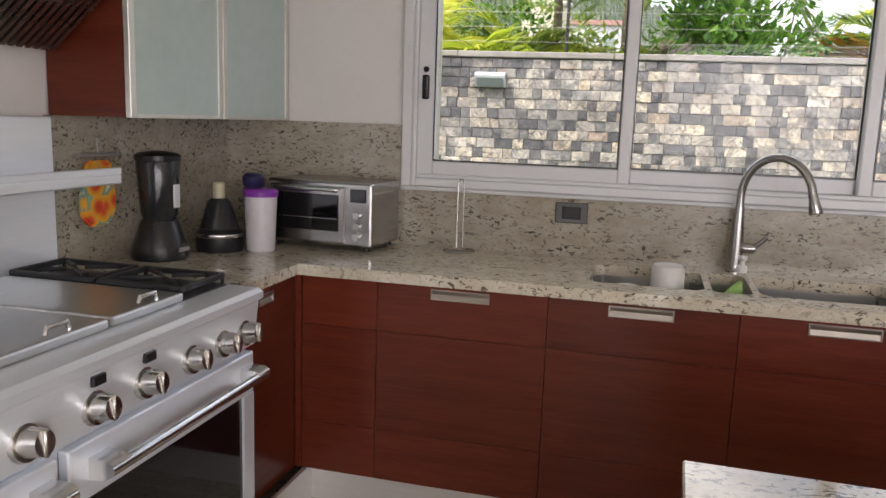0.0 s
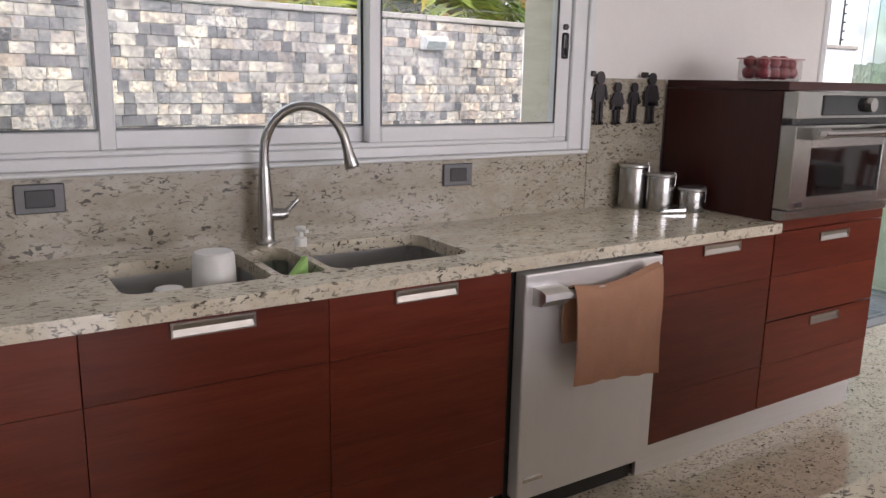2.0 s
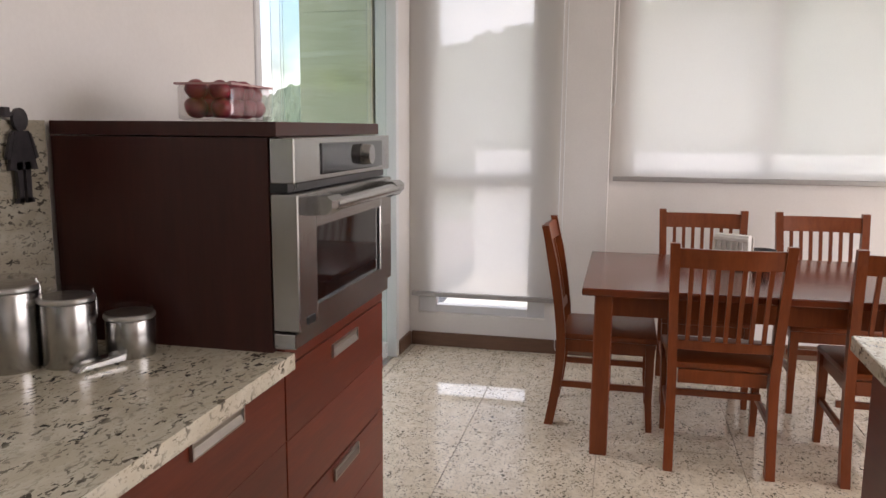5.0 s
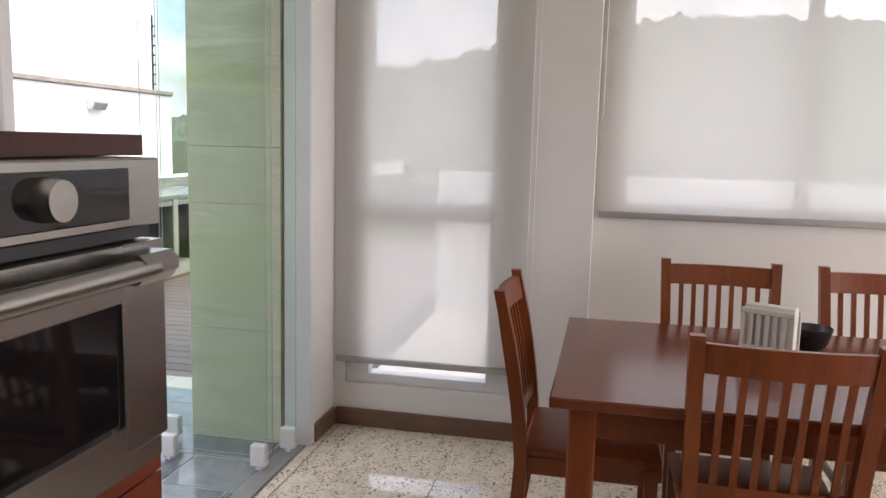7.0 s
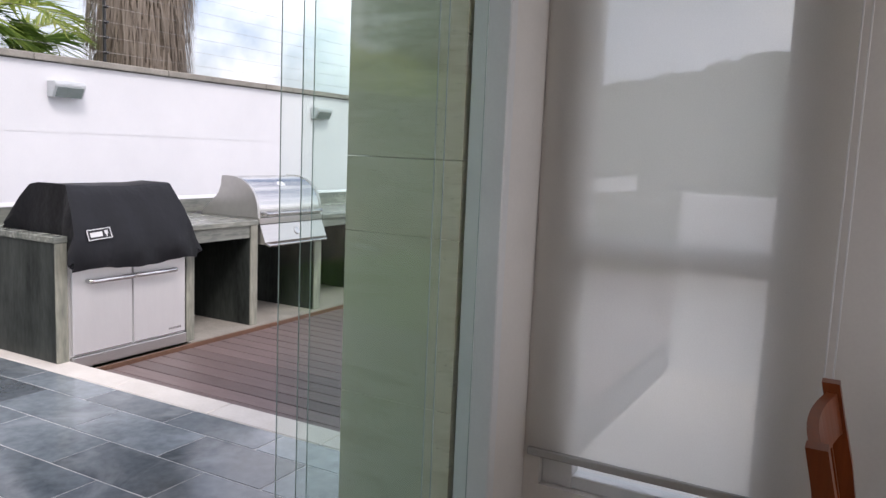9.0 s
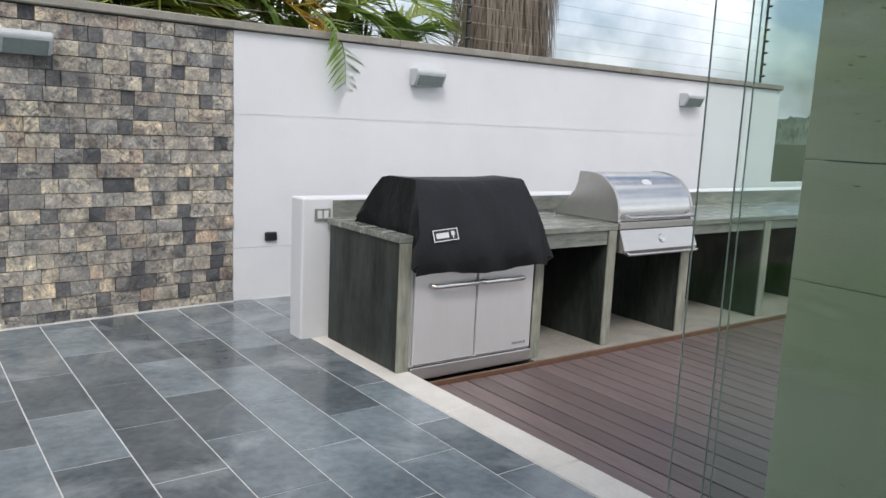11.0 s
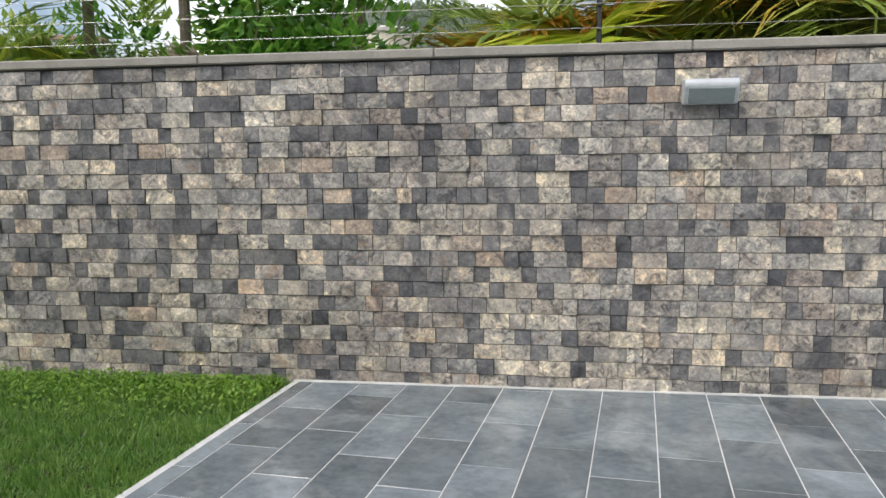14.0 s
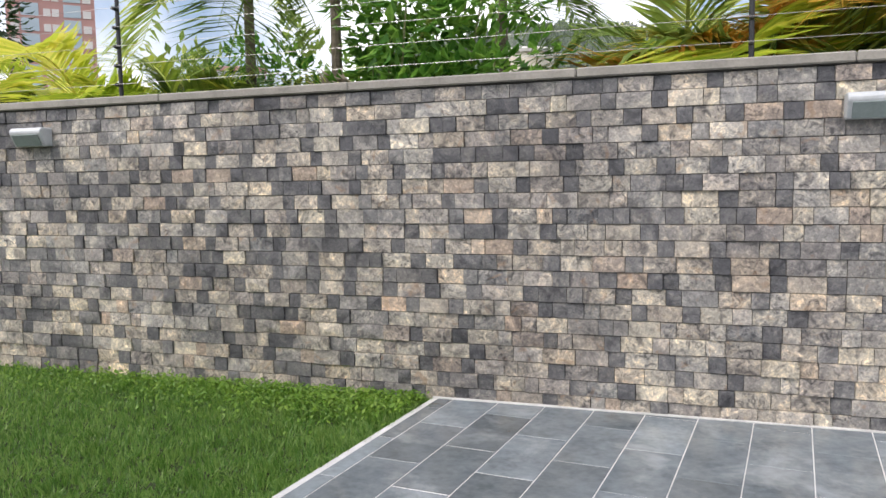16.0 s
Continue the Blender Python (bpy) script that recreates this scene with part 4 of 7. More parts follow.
box(bm, 5.53, 12.66, 8.345, 8.62, 2.021, 2.027)
cp2 = setting("coping_2", bm, M["mortar"], "weathered concrete coping along the white wall", "coping")
for i in range(5):
    bm = BM()
    box(bm, 5.51 + 1.434 * i, 5.51 + 1.434 * (i + 1) - 0.004, 8.325, 8.64, 2.027, 2.085, 0.006, 1)
    part("coping_stone", bm, M["cap"], cp2)
bm = BM()
box(bm, 12.9, 40, 12.0, 12.2, -0.4, 0.5)
setting("wall_far", bm, M["white_ext"], "low white parapet beyond the terrace", "low wall")

# ---- ground ----
bm = BM()
box(bm, -600, 600, 3.0, 600, -0.5, -0.12)
box(bm, -600, -2.1, -600, 3.0, -0.5, -0.12)
box(bm, 5.9, 600, -600, 3.0, -0.5, -0.12)
box(bm, -2.1, 5.9, -600, -3.3, -0.5, -0.12)
setting("ground", bm, M["soil"], "dark garden soil reaching into the distance", "ground")
bm = BM()
box(bm, 1.60, 5.60, 3.14, 8.5, -0.12, -0.0022)
box(bm, 5.60, 5.79, 7.34, 8.5, -0.12, -0.0022)
box(bm, 5.79, 7.0, 7.34, 8.5, -0.12, -0.0022)
pav = setting("pavement", bm, M["slate_joint"], "terrace paved in blue-grey slate with pale joints", "pavement")
bm = BM()
box(bm, -9, 1.60, 3.44, 8.2, -0.11, -0.03)
setting("lawn", bm, M["soil"], "earth under the mown lawn", "lawn")
bm = BM()
box(bm, -2.1, 5.9, -3.3, 3.06, -0.2, -0.004)
fl = setting("floor", bm, M["grout"], "polished beige granite floor tiles", "floor")
bm = BM()
for i in range(5):
    box(bm, 5.60, 5.79, 3.44 + 0.746 * i, 3.44 + 0.746 * (i + 1) - 0.003, -0.1, 0.004, 0.006, 1)
setting("kerb", bm, M["border"], "pale stone border between slate and deck", "kerb")
bm = BM()
box(bm, 5.9, 14.0, -8.0, 3.16, -0.119, -0.06)
setting("terrace_side", bm, M["border"], "pale concrete side terrace outside the dining windows", "terrace")
bm = BM()
box(bm, 8.2, 8.35, -8.0, 3.155, -0.06, 1.18, 0.004, 1)
setting("wall_side", bm, M["white_ext"], "white parapet of the side terrace outside the windows", "low wall")
bm = BM()
box(bm, 5.79, 13.0, 3.17, 6.3, -0.2, -0.118)
dk = setting("deck", bm, M["iron"], "dark reddish-brown wooden deck", "deck")

# ---- outdoor kitchen ----
DZ = -0.085
bm = BM()
box(bm, 5.53, 12.5, 7.17, 7.34, -0.3, 0.915, 0.012, 2)
setting("wall_low", bm, M["white_ext"], "low white rendered wall behind the outdoor kitchen", "low wall")
oc = thing("outdoor_counter", 0, 0, 0, 0, "green-grey slate barbecue counter with open niches", "counter")
bm = BM()
box(bm, 5.74, 12.4, 7.145, 7.168, 0.792, 0.90)
part("upstand", bm, M["bbq_top"], oc)
bm = BM()
box(bm, 5.69, 5.79, 6.285, 7.145, 0.752, 0.792, 0.004, 1)
box(bm, 5.79, 6.80, 7.0, 7.145, 0.752, 0.792)
part("worktop", bm, M["bbq_top"], oc, "slate top beside the covered grill")
bm = BM()
box(bm, 6.78, 7.47, 6.285, 7.145, 0.752, 0.792, 0.004, 1)
part("worktop", bm, M["bbq_top"], oc, "slate top between the grills")
bm = BM()
box(bm, 8.29, 12.4, 6.285, 7.145, 0.752, 0.792, 0.004, 1)
part("worktop", bm, M["bbq_top"], oc, "slate top with a small sink")
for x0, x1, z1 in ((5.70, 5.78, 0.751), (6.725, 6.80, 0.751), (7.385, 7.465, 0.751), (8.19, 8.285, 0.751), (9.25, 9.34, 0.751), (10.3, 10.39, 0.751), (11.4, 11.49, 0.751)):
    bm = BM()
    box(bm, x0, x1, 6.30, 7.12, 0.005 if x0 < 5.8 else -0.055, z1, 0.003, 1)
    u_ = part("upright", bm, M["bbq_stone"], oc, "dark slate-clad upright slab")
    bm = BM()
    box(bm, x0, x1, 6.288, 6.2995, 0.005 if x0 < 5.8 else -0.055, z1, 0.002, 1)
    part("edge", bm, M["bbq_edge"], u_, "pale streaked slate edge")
bm = BM()
box(bm, 6.80, 7.385, 6.302, 6.325, 0.655, 0.751)
part("fascia", bm, M["bbq_top"], oc)
bm = BM()
for x0, x1 in ((8.285, 9.25), (9.34, 10.3), (10.39, 11.4)):
    box(bm, x0, x1, 6.302, 6.325, 0.68, 0.751)
part("fascia", bm, M["bbq_top"], oc)
bm = BM()
box(bm, 5.78, 12.4, 7.12, 7.145, -0.055, 0.751)
part("back_panel", bm, M["bbq_in"], oc, "dark rendered niche back")
bm = BM()
box(bm, 6.725, 12.4, 6.235, 7.12, -0.2, -0.056)
part("niche_floor", bm, M["cap"], oc, "pale concrete niche floor")
bm = BM()
box(bm, 5.79, 12.4, 6.215, 6.235, -0.2, -0.058, 0.002, 1)
part("edge_strip", bm, M["skirting"], oc, "reddish wooden edge strip")

g1 = thing("covered_grill", 6.25, 6.30, 0, 0, "large built-in grill under a black fabric cover", "grill")
bm = BM()
box(bm, -0.46, 0.46, 0.0, 0.68, -0.055, 0.60, 0.004, 1)
body = part("cabinet", bm, M["steel_v"], g1, "brushed steel grill cabinet")
for x0, x1, hx in ((-0.45, -0.006, -1), (0.006, 0.45, 1)):
    bm = BM()
    box(bm, x0, x1, -0.025, -0.002, 0.03, 0.585, 0.005, 2)
    d = part("door", bm, M["steel_v"], body, "brushed steel door")
    bm = BM()
    a, b = (-0.345, -0.012) if hx < 0 else (0.012, 0.335)
    tube(bm, [(a, -0.027, 0.5), (a, -0.06, 0.5), (a + 0.02, -0.068, 0.5), (b - 0.02, -0.068, 0.5), (b, -0.06, 0.5), (b, -0.027, 0.5)], 0.0155, 14)
    part("handle", bm, M["chrome"], d, "long steel bar handle", True)
    bm = BM()
    box(bm, x0 + 0.004, x1 - 0.004, -0.0275, -0.0245, 0.034, 0.042, 0.001, 1)
    part("lower_lip", bm, M["chrome"], d, "bright polished lower edge")
    if hx > 0:
        bm = BM()
        for k in range(6):
            box(bm, 0.30 + 0.019 * k, 0.314 + 0.019 * k, -0.0265, -0.0245, 0.068, 0.082)
        part("badge", bm, M["chrome"], d, "row of small plain raised marks")
bm = BM()
box(bm, -0.46, 0.46, -0.03, 0.0, -0.055, 0.022, 0.004, 1)
part("kick_panel", bm, M["steel"], body)
# the cover: a draped shell with folds
bm = BM()
prof = [(-0.10, 0.575), (-0.108, 0.64), (-0.095, 0.72), (-0.07, 0.80), (-0.02, 0.92), (0.035, 1.02), (0.075, 1.088), (0.10, 1.10), (0.36, 1.10), (0.44, 1.085), (0.52, 1.0), (0.60, 0.88), (0.66, 0.78)]
nx = 44
rows = []
for i in range(nx + 1):
    u = i / nx
    row = []
    for j, (y, z) in enumerate(prof):
        k = max(0.0, min(1.0, (z - 0.60) / 0.5))
        half = 0.495 - 0.09 * k ** 1.4
        x = -half + 2 * half * u
        side = abs(2 * u - 1)
        fold = 0.007 * math.sin(18 * u + 2.2 * z * 6) * (1 - k) + 0.022 * noise.noise(Vector((x * 5 + z * 3, z * 3 - x * 2, 3))) * (0.3 + 0.7 * (1 - k)) + 0.010 * noise.noise(Vector((x * 14, z * 9, 5))) * (1 - k)
        sag = -0.018 * (1 - side ** 6) * (1 if 5 <= j <= 8 else 0) * math.sin(math.pi * u)
        hem = 0.012 * math.sin(9 * u) + 0.01 * noise.noise(Vector((x * 9, 7, 1))) if j == 0 else 0
        row.append(bm.verts.new((x, y + fold, z + sag + hem)))
    rows.append(row)
for a, b in zip(rows, rows[1:]):
    for j in range(len(prof) - 1):
        bm.faces.new((a[j], b[j], b[j + 1], a[j + 1]))
for row in (rows[0], rows[-1]):
    s = -1 if row is rows[0] else 1
    low = [bm.verts.new((v.co.x + s * 0.012, v.co.y * 0.98 + 0.005, 0.60 if v.co.y < 0.5 else 0.78)) for v in row[1:-1]]
    chain = row[1:-1]
    mid = [bm.verts.new(((v.co.x + w.co.x) / 2 + s * (0.03 + 0.012 * math.sin(9 * v.co.y * 6)), v.co.y, (v.co.z + w.co.z) / 2)) for v, w in zip(chain, low)]
    for k in range(len(chain) - 1):
        bm.faces.new((chain[k], chain[k + 1], mid[k + 1], mid[k]))
        bm.faces.new((mid[k], mid[k + 1], low[k + 1], low[k]))
bmesh.ops.remove_doubles(bm, verts=bm.verts[:], dist=0.002)
bmesh.ops.solidify(bm, geom=bm.faces[:], thickness=0.003)
cov = part("cover", bm, M["cover"], g1, "black weatherproof cloth cover with folds", True)
# plain badge on the cover
bm = BM()
box(bm, -0.085, 0.085, -0.002, 0.002, -0.034, 0.034, 0.002, 1)
bd = part("badge", bm, M["black"], cov, "small black badge with a white outline")
bd.matrix_basis = pose(-0.30, -0.088, 0.80, -17, -4, 0)
bm = BM()
for a in ((-0.085, 0.085, 0.029, 0.034), (-0.085, 0.085, -0.034, -0.029), (-0.085, -0.08, -0.029, 0.029), (0.08, 0.085, -0.029, 0.029), (-0.065, 0.02, -0.016, 0.014)):
    box(bm, a[0], a[1], -0.0045, -0.002, a[2], a[3])
box(bm, 0.038, 0.062, -0.0045, -0.002, -0.005, 0.018, 0.001, 1)
box(bm, 0.047, 0.053, -0.0045, -0.002, -0.022, -0.005)
ol = part("badge_outline", bm, M["white_frame"], cov, "white outline and plain marks")
ol.matrix_basis = pose(-0.30, -0.088, 0.80, -17, -4, 0)

g2 = thing("steel_grill", 7.875, 6.30, 0.79, 0, "domed stainless steel built-in grill", "grill")
bm = BM()
dome = [(0.33 - 0.33 * math.cos(math.pi / 2 * i / 12) ** 0.85, 0.06 + 0.275 * math.sin(math.pi / 2 * i / 12)) for i in range(13)]
dome += [(0.385, 0.333), (0.395, 0.30), (0.40, 0.25), (0.43, 0.19), (0.50, 0.12), (0.58, 0.06)]
prism(bm, [(0.0, 0.02), *dome, (0.60, 0.02)], -0.385, 0.385, "x")
hood = part("hood", bm, M["chrome"], g2, "polished domed hood", True)
for s in (-1, 1):
    bm = BM()
    prism(bm, [(-0.01, 0.015), *[(y - 0.002, z + 0.006) for y, z in dome], (0.63, 0.015)], s * 0.395 - 0.012, s * 0.395 + 0.012, "x")
    part("end_cap", bm, M["steel"], hood, "brushed end cap")
bm = BM()
tube(bm, [(-0.34, -0.02, 0.055), (-0.34, -0.065, 0.05), (0.34, -0.065, 0.05), (0.34, -0.02, 0.055)], 0.012, 12)
part("handle", bm, M["chrome"], hood, "bar handle", True)
bm = BM()
lathe(bm, [(0.001, 0.012), (0.03, 0.012), (0.036, 0.0)], 24)
for v in bm.verts:
    v.co.x *= 1.5
em = part("badge", bm, M["steel_v"], hood, "oval plain badge")
em.matrix_basis = pose(0.0, 0.115, 0.268, 48, 0, 0)
bm = BM()
box(bm, -0.40, 0.40, -0.02, 0.62, -0.035, 0.013, 0.004, 1)
part("deck_plate", bm, M["steel"], g2)
bm = BM()
prism(bm, [(-0.02, -0.04), (-0.075, -0.175), (-0.06, -0.195), (0.05, -0.195), (0.05, -0.04)], -0.395, 0.395, "x")
dr = part("control_panel", bm, M["steel"], g2, "sloping steel drawer front")
bm = BM()
lathe(bm, [(0.001, 0.012), (0.028, 0.01), (0.034, 0.0)], 24)
kb = part("knob", bm, M["chrome"], dr, "oval pull", True)
kb.matrix_basis = pose(0.02, -0.048, -0.108, 68, 0, 0)
bm = BM()
tube(bm, [(-0.37, -0.06, -0.19), (-0.37, -0.095, -0.20), (0.37, -0.095, -0.20), (0.37, -0.06, -0.19)], 0.012, 12)
part("rail", bm, M["chrome"], g2, "bar handle", True)
bm = BM()
box(bm, -0.40, -0.393, 0.25, 0.285, 0.115, 0.165)
part("side_slot", bm, M["black"], g2, "dark slot in the side")
of = thing("outdoor_faucet", 8.75, 6.95, 0.792, 0, "small chrome faucet on the slate counter", "faucet")
bm = BM()
for dx in (-0.06, 0.06):
    cyl(bm, (dx, 0, 0), (dx, 0, 0.06), 0.012)
    box(bm, dx - 0.025, dx + 0.025, -0.008, 0.008, 0.06, 0.075, 0.003, 1)
tube(bm, [(0, 0, 0), (0, 0, 0.12), (0, -0.03, 0.17), (0, -0.10, 0.18), (0, -0.13, 0.15)], 0.01, 10)
part("spout", bm, M["chrome"], of, "", True)

# switch plate on the low wall, vent in the tall wall
sw = thing("wall_socket", 5.665, 7.168, 0.81, 0, "small grey double socket on the low white wall", "socket")
bm = BM()
box(bm, -0.055, 0.055, -0.012, 0, -0.04, 0.04, 0.004, 1)
pl = part("plate", bm, M["alu"], sw)
for dx in (-0.022, 0.022):
    bm = BM()
    box(bm, dx - 0.017, dx + 0.017, -0.016, -0.012, -0.025, 0.025, 0.002, 1)
    part("switch", bm, M["white_frame"], sw)
bm = BM()
box(bm, 5.78, 5.88, 8.335, 8.362, 0.455, 0.525, 0.012, 2)
solid("wall_vent", bm, M["black"], "small black vent in the white wall", "vent")


def wall_lamp(m):
    """Wedge-shaped downlight; back at y = 0, facing -y."""
    l = thing("wall_lamp", 0, 0, 0, 0, "grey wedge-shaped outdoor wall lamp, unlit", "wall lamp", "lamps on the garden walls")
    bm = BM()
    prism(bm, [(0, 0.075), (0, -0.065), (-0.075, -0.065), (-0.125, 0.03), (-0.125, 0.055), (-0.105, 0.075)], -0.15, 0.15, "x")
    bmesh.ops.bevel(bm, geom=bm.edges[:], offset=0.006, segments=1, affect="EDGES")
    b = part("body", bm, M["lamp_body"], l)
    bm = BM()
    prism(bm, [(-0.079, -0.060), (-0.122, 0.022), (-0.127, 0.018), (-0.084, -0.063)], -0.125, 0.125, "x")
    part("diffuser", bm, M["lamp_glass"], l, "dull glass front")
    l.matrix_basis = m
    return l


RZ = math.degrees(SL)
lamp = wall_lamp(GW @ pose((4.135 - 5.53) / math.cos(SL), 0.0, 1.785))
for m in (GW @ pose((-1.60 - 5.53) / math.cos(SL), 0.0, 1.805), pose(7.22, 8.36, 1.79), pose(10.82, 8.36, 1.80)):
    copy_thing(lamp, m)

# electric fence
def fence_post(m, side=False):
    f = thing("fence_post", 0, 0, 0, 0, "thin black electric fence post on the coping", "fence post", "posts of the electric fence")
    bm = BM()
    cyl(bm, (0, 0, 0), (0, 0, 1.1), 0.016, None, 8)
    box(bm, -0.04, 0.04, -0.04, 0.04, 0, 0.01)
    part("pole", bm, M["black"], f)
    for k in range(7):
        bm = BM()
        cyl(bm, (0, -0.012, 0.10 + 0.14 * k), (0, -0.055, 0.10 + 0.14 * k), 0.017, 0.012, 8)
        part("insulator", bm, M["black"], f)
    f.matrix_basis = m
    return f


fp = fence_post(GW @ pose((3.52 - 5.53) / math.cos(SL), 0.12, 2.085))
for m in (GW @ pose((-0.89 - 5.53) / math.cos(SL), 0.12, 2.085), GW @ pose((-5.3 - 5.53) / math.cos(SL), 0.12, 2.085), pose(7.75, 8.48, 2.085), pose(12.38, 8.48, 2.085)):
    copy_thing(fp, m)
for k in range(7):
    bm = BM()
    z = 2.085 + 0.10 + 0.14 * k
    e0, e1 = GW @ Vector((-12.5, 0.06, z)), GW @ Vector((0, 0.06, z))
    tube(bm, [e0, e1, (12.38, 8.42, z)], 0.0015, 5)
    solid("fence_wire", bm, M["alu"], "thin metal electric fence wire above the coping", "fence wire", "wires of the electric fence")

# ---- cooking wall ----
st = thing("gas_range", -1.12, 1.37, 0, 90, "wide stainless steel gas range with lids and an oven", "range")
# local x runs along the wall to the south, local -y faces the room
def RX(y):
    return y - 1.37
bm = BM()
box(bm, -0.61, 0.61, 0.0, 0.66, 0.09, 0.885)
body = part("body", bm, M["steel_range"], st)
bm = BM()
prism(bm, [(-0.005, 0.735), (-0.03, 0.745), (-0.045, 0.875), (-0.06, 0.885), (-0.06, 0.905), (-0.045, 0.915), (0.10, 0.915), (0.10, 0.735)], -0.61, 0.61, "x")
cp = part("control_panel", bm, M["steel_range"], st, "brushed steel control panel with a bullnose edge")
for y in (0.92, 1.108, 1.297, 1.462, 1.647, 1.794, 1.908):
    bm = BM()
    x = RX(y)
    cyl(bm, (x, -0.034, 0.795), (x, -0.046, 0.797), 0.038, 0.036, 28)
    cyl(bm, (x, -0.046, 0.797), (x, -0.085, 0.802), 0.029, 0.025, 28)
    box(bm, x - 0.006, x + 0.006, -0.092, -0.05, 0.775, 0.83, 0.003, 1)
    part("knob", bm, M["nickel"], cp, "large satin metal knob", True)
for y in (1.30, 1.47):
    bm = BM()
    x = RX(y) + 0.0
    box(bm, x - 0.02, x + 0.02, -0.052, -0.036, 0.845, 0.868, 0.002, 1)
    part("rocker_switch", bm, M["black"], cp, "small black rocker switch")
for a, b, nm in ((-0.61, -0.17, "small oven door"), (-0.15, 0.61, "wide oven door")):
    bm = BM()
    w = 0.06
    box(bm, a + 0.004, b - 0.004, -0.03, -0.002, 0.60, 0.725, 0.004, 1)
    box(bm, a + 0.004, b - 0.004, -0.03, -0.002, 0.14, 0.22, 0.004, 1)
    box(bm, a + 0.004, a + w, -0.03, -0.002, 0.22, 0.60)
    box(bm, b - w, b - 0.004, -0.03, -0.002, 0.22, 0.60)
    d = part("oven_door", bm, M["steel_range"], st, nm + " of brushed steel")
    bm = BM()
    box(bm, a + w, b - w, -0.022, -0.010, 0.22, 0.60)
    part("window", bm, M["dark_glass"], d, "dark oven glass")
    bm = BM()
    for x in (a + 0.09, b - 0.05):
        prism(bm, [(-0.03, 0.64), (-0.03, 0.69), (-0.075, 0.69), (-0.09, 0.68), (-0.09, 0.665), (-0.07, 0.645)], x - 0.03, x + 0.03, "x")
    cyl(bm, (a + 0.06, -0.078, 0.668), (b - 0.02, -0.078, 0.668), 0.015, None, 18)
    part("handle", bm, M["chrome"], d, "steel tube handle", True)
bm = BM()
box(bm, -0.60, 0.60, 0.02, 0.05, 0.0, 0.10)
part("kick_plate", bm, M["black"], st)
for y0, y1 in ((0.80, 1.13), (1.14, 1.455), (1.465, 1.745)):
    bm = BM()
    box(bm, RX(y0), RX(y1), 0.045, 0.60, 0.916, 0.940, 0.006, 2)
    lid = part("lid", bm, M["steel"], st, "flat brushed steel burner lid")
    bm = BM()
    xm = (RX(y0) + RX(y1)) / 2 + 0.03
    tube(bm, [(xm - 0.035, 0.075, 0.94), (xm - 0.03, 0.075, 0.955), (xm + 0.03, 0.075, 0.955), (xm + 0.035, 0.075, 0.94)], 0.006, 10)
    part("handle", bm, M["chrome"], lid, "small lid handle", True)
bm = BM()
box(bm, RX(1.75), 0.605, 0.05, 0.62, 0.905, 0.918, 0.003, 1)
part("burner_tray", bm, M["iron"], st)
for ky in (0.19, 0.48):
    bm = BM()
    cx = (RX(1.75) + 0.605) / 2
    lathe(bm, [(0.05, 0.918), (0.05, 0.926), (0.035, 0.93), (0.034, 0.936), (0.001, 0.938)], 20, (cx, ky, 0))
    part("burner", bm, M["iron"], st)
    bm = BM()
    x0, x1 = RX(1.755), 0.60
    for a in (x0, x1 - 0.014):
        box(bm, a, a + 0.014, ky - 0.135, ky + 0.135, 0.935, 0.952, 0.003, 1)
    for b in (ky - 0.135, ky + 0.121):
        box(bm, x0 + 0.014, x1 - 0.014, b, b + 0.014, 0.935, 0.952, 0.003, 1)
    for k in range(4):
        ang = math.pi / 4 + k * math.pi / 2
        tube(bm, [(cx + 0.025 * math.cos(ang), ky + 0.025 * math.sin(ang), 0.95), (cx + 0.10 * math.cos(ang), ky + 0.125 * math.sin(ang), 0.948)], 0.007, 6)
    for a in (x0 + 0.007, x1 - 0.007):
        for b in (ky - 0.128, ky + 0.128):
            cyl(bm, (a, b, 0.917), (a, b, 0.937), 0.006, None, 6)
    part("grate", bm, M["iron"], st, "black cast-iron pan grate")
bm = BM()
box(bm, -0.60, 0.60, 0.635, 0.66, 0.90, 1.38, 0.002, 1)
bg = part("backguard", bm, M["steel_range"], st, "tall brushed steel backguard")
bm = BM()
box(bm, -0.605, 0.66, 0.44, 0.634, 1.185, 1.215, 0.004, 1)
box(bm, -0.605, 0.66, 0.44, 0.452, 1.215, 1.235, 0.003, 1)
part("shelf", bm, M["steel_range"], bg, "folded steel warming shelf")

hd = thing("range_hood", -1.8, 1.37, 1.56, 90, "stainless steel range hood with baffle filters above the range", "range hood")
bm = BM()
prism(bm, [(-0.0, 0.04), (-0.0, 0.72), (-0.55, 0.72), (-0.55, 0.46), (-0.50, 0.42), (-0.04, 0.04)], -0.62, 0.62, "x")
part("canopy", bm, M["steel"], hd)
slat_n = Vector((0, -0.64, -0.77)) * 0.012


def sloped_bar(bm, x, w, lift):
    """A flat bar lying along the sloping underside of the hood."""
    up = slat_n * lift
    lo, hi = Vector((x, -0.05, 0.03)) + up, Vector((x, -0.47, 0.375)) + up
    q = [lo, hi, hi + slat_n, lo + slat_n]
    v = [bm.verts.new(p) for p in q] + [bm.verts.new(p + Vector((w, 0, 0))) for p in q]
    for f in ((0, 1, 2, 3), (7, 6, 5, 4), (0, 4, 5, 1), (1, 5, 6, 2), (2, 6, 7, 3), (3, 7, 4, 0)):
        bm.faces.new([v[t] for t in f])


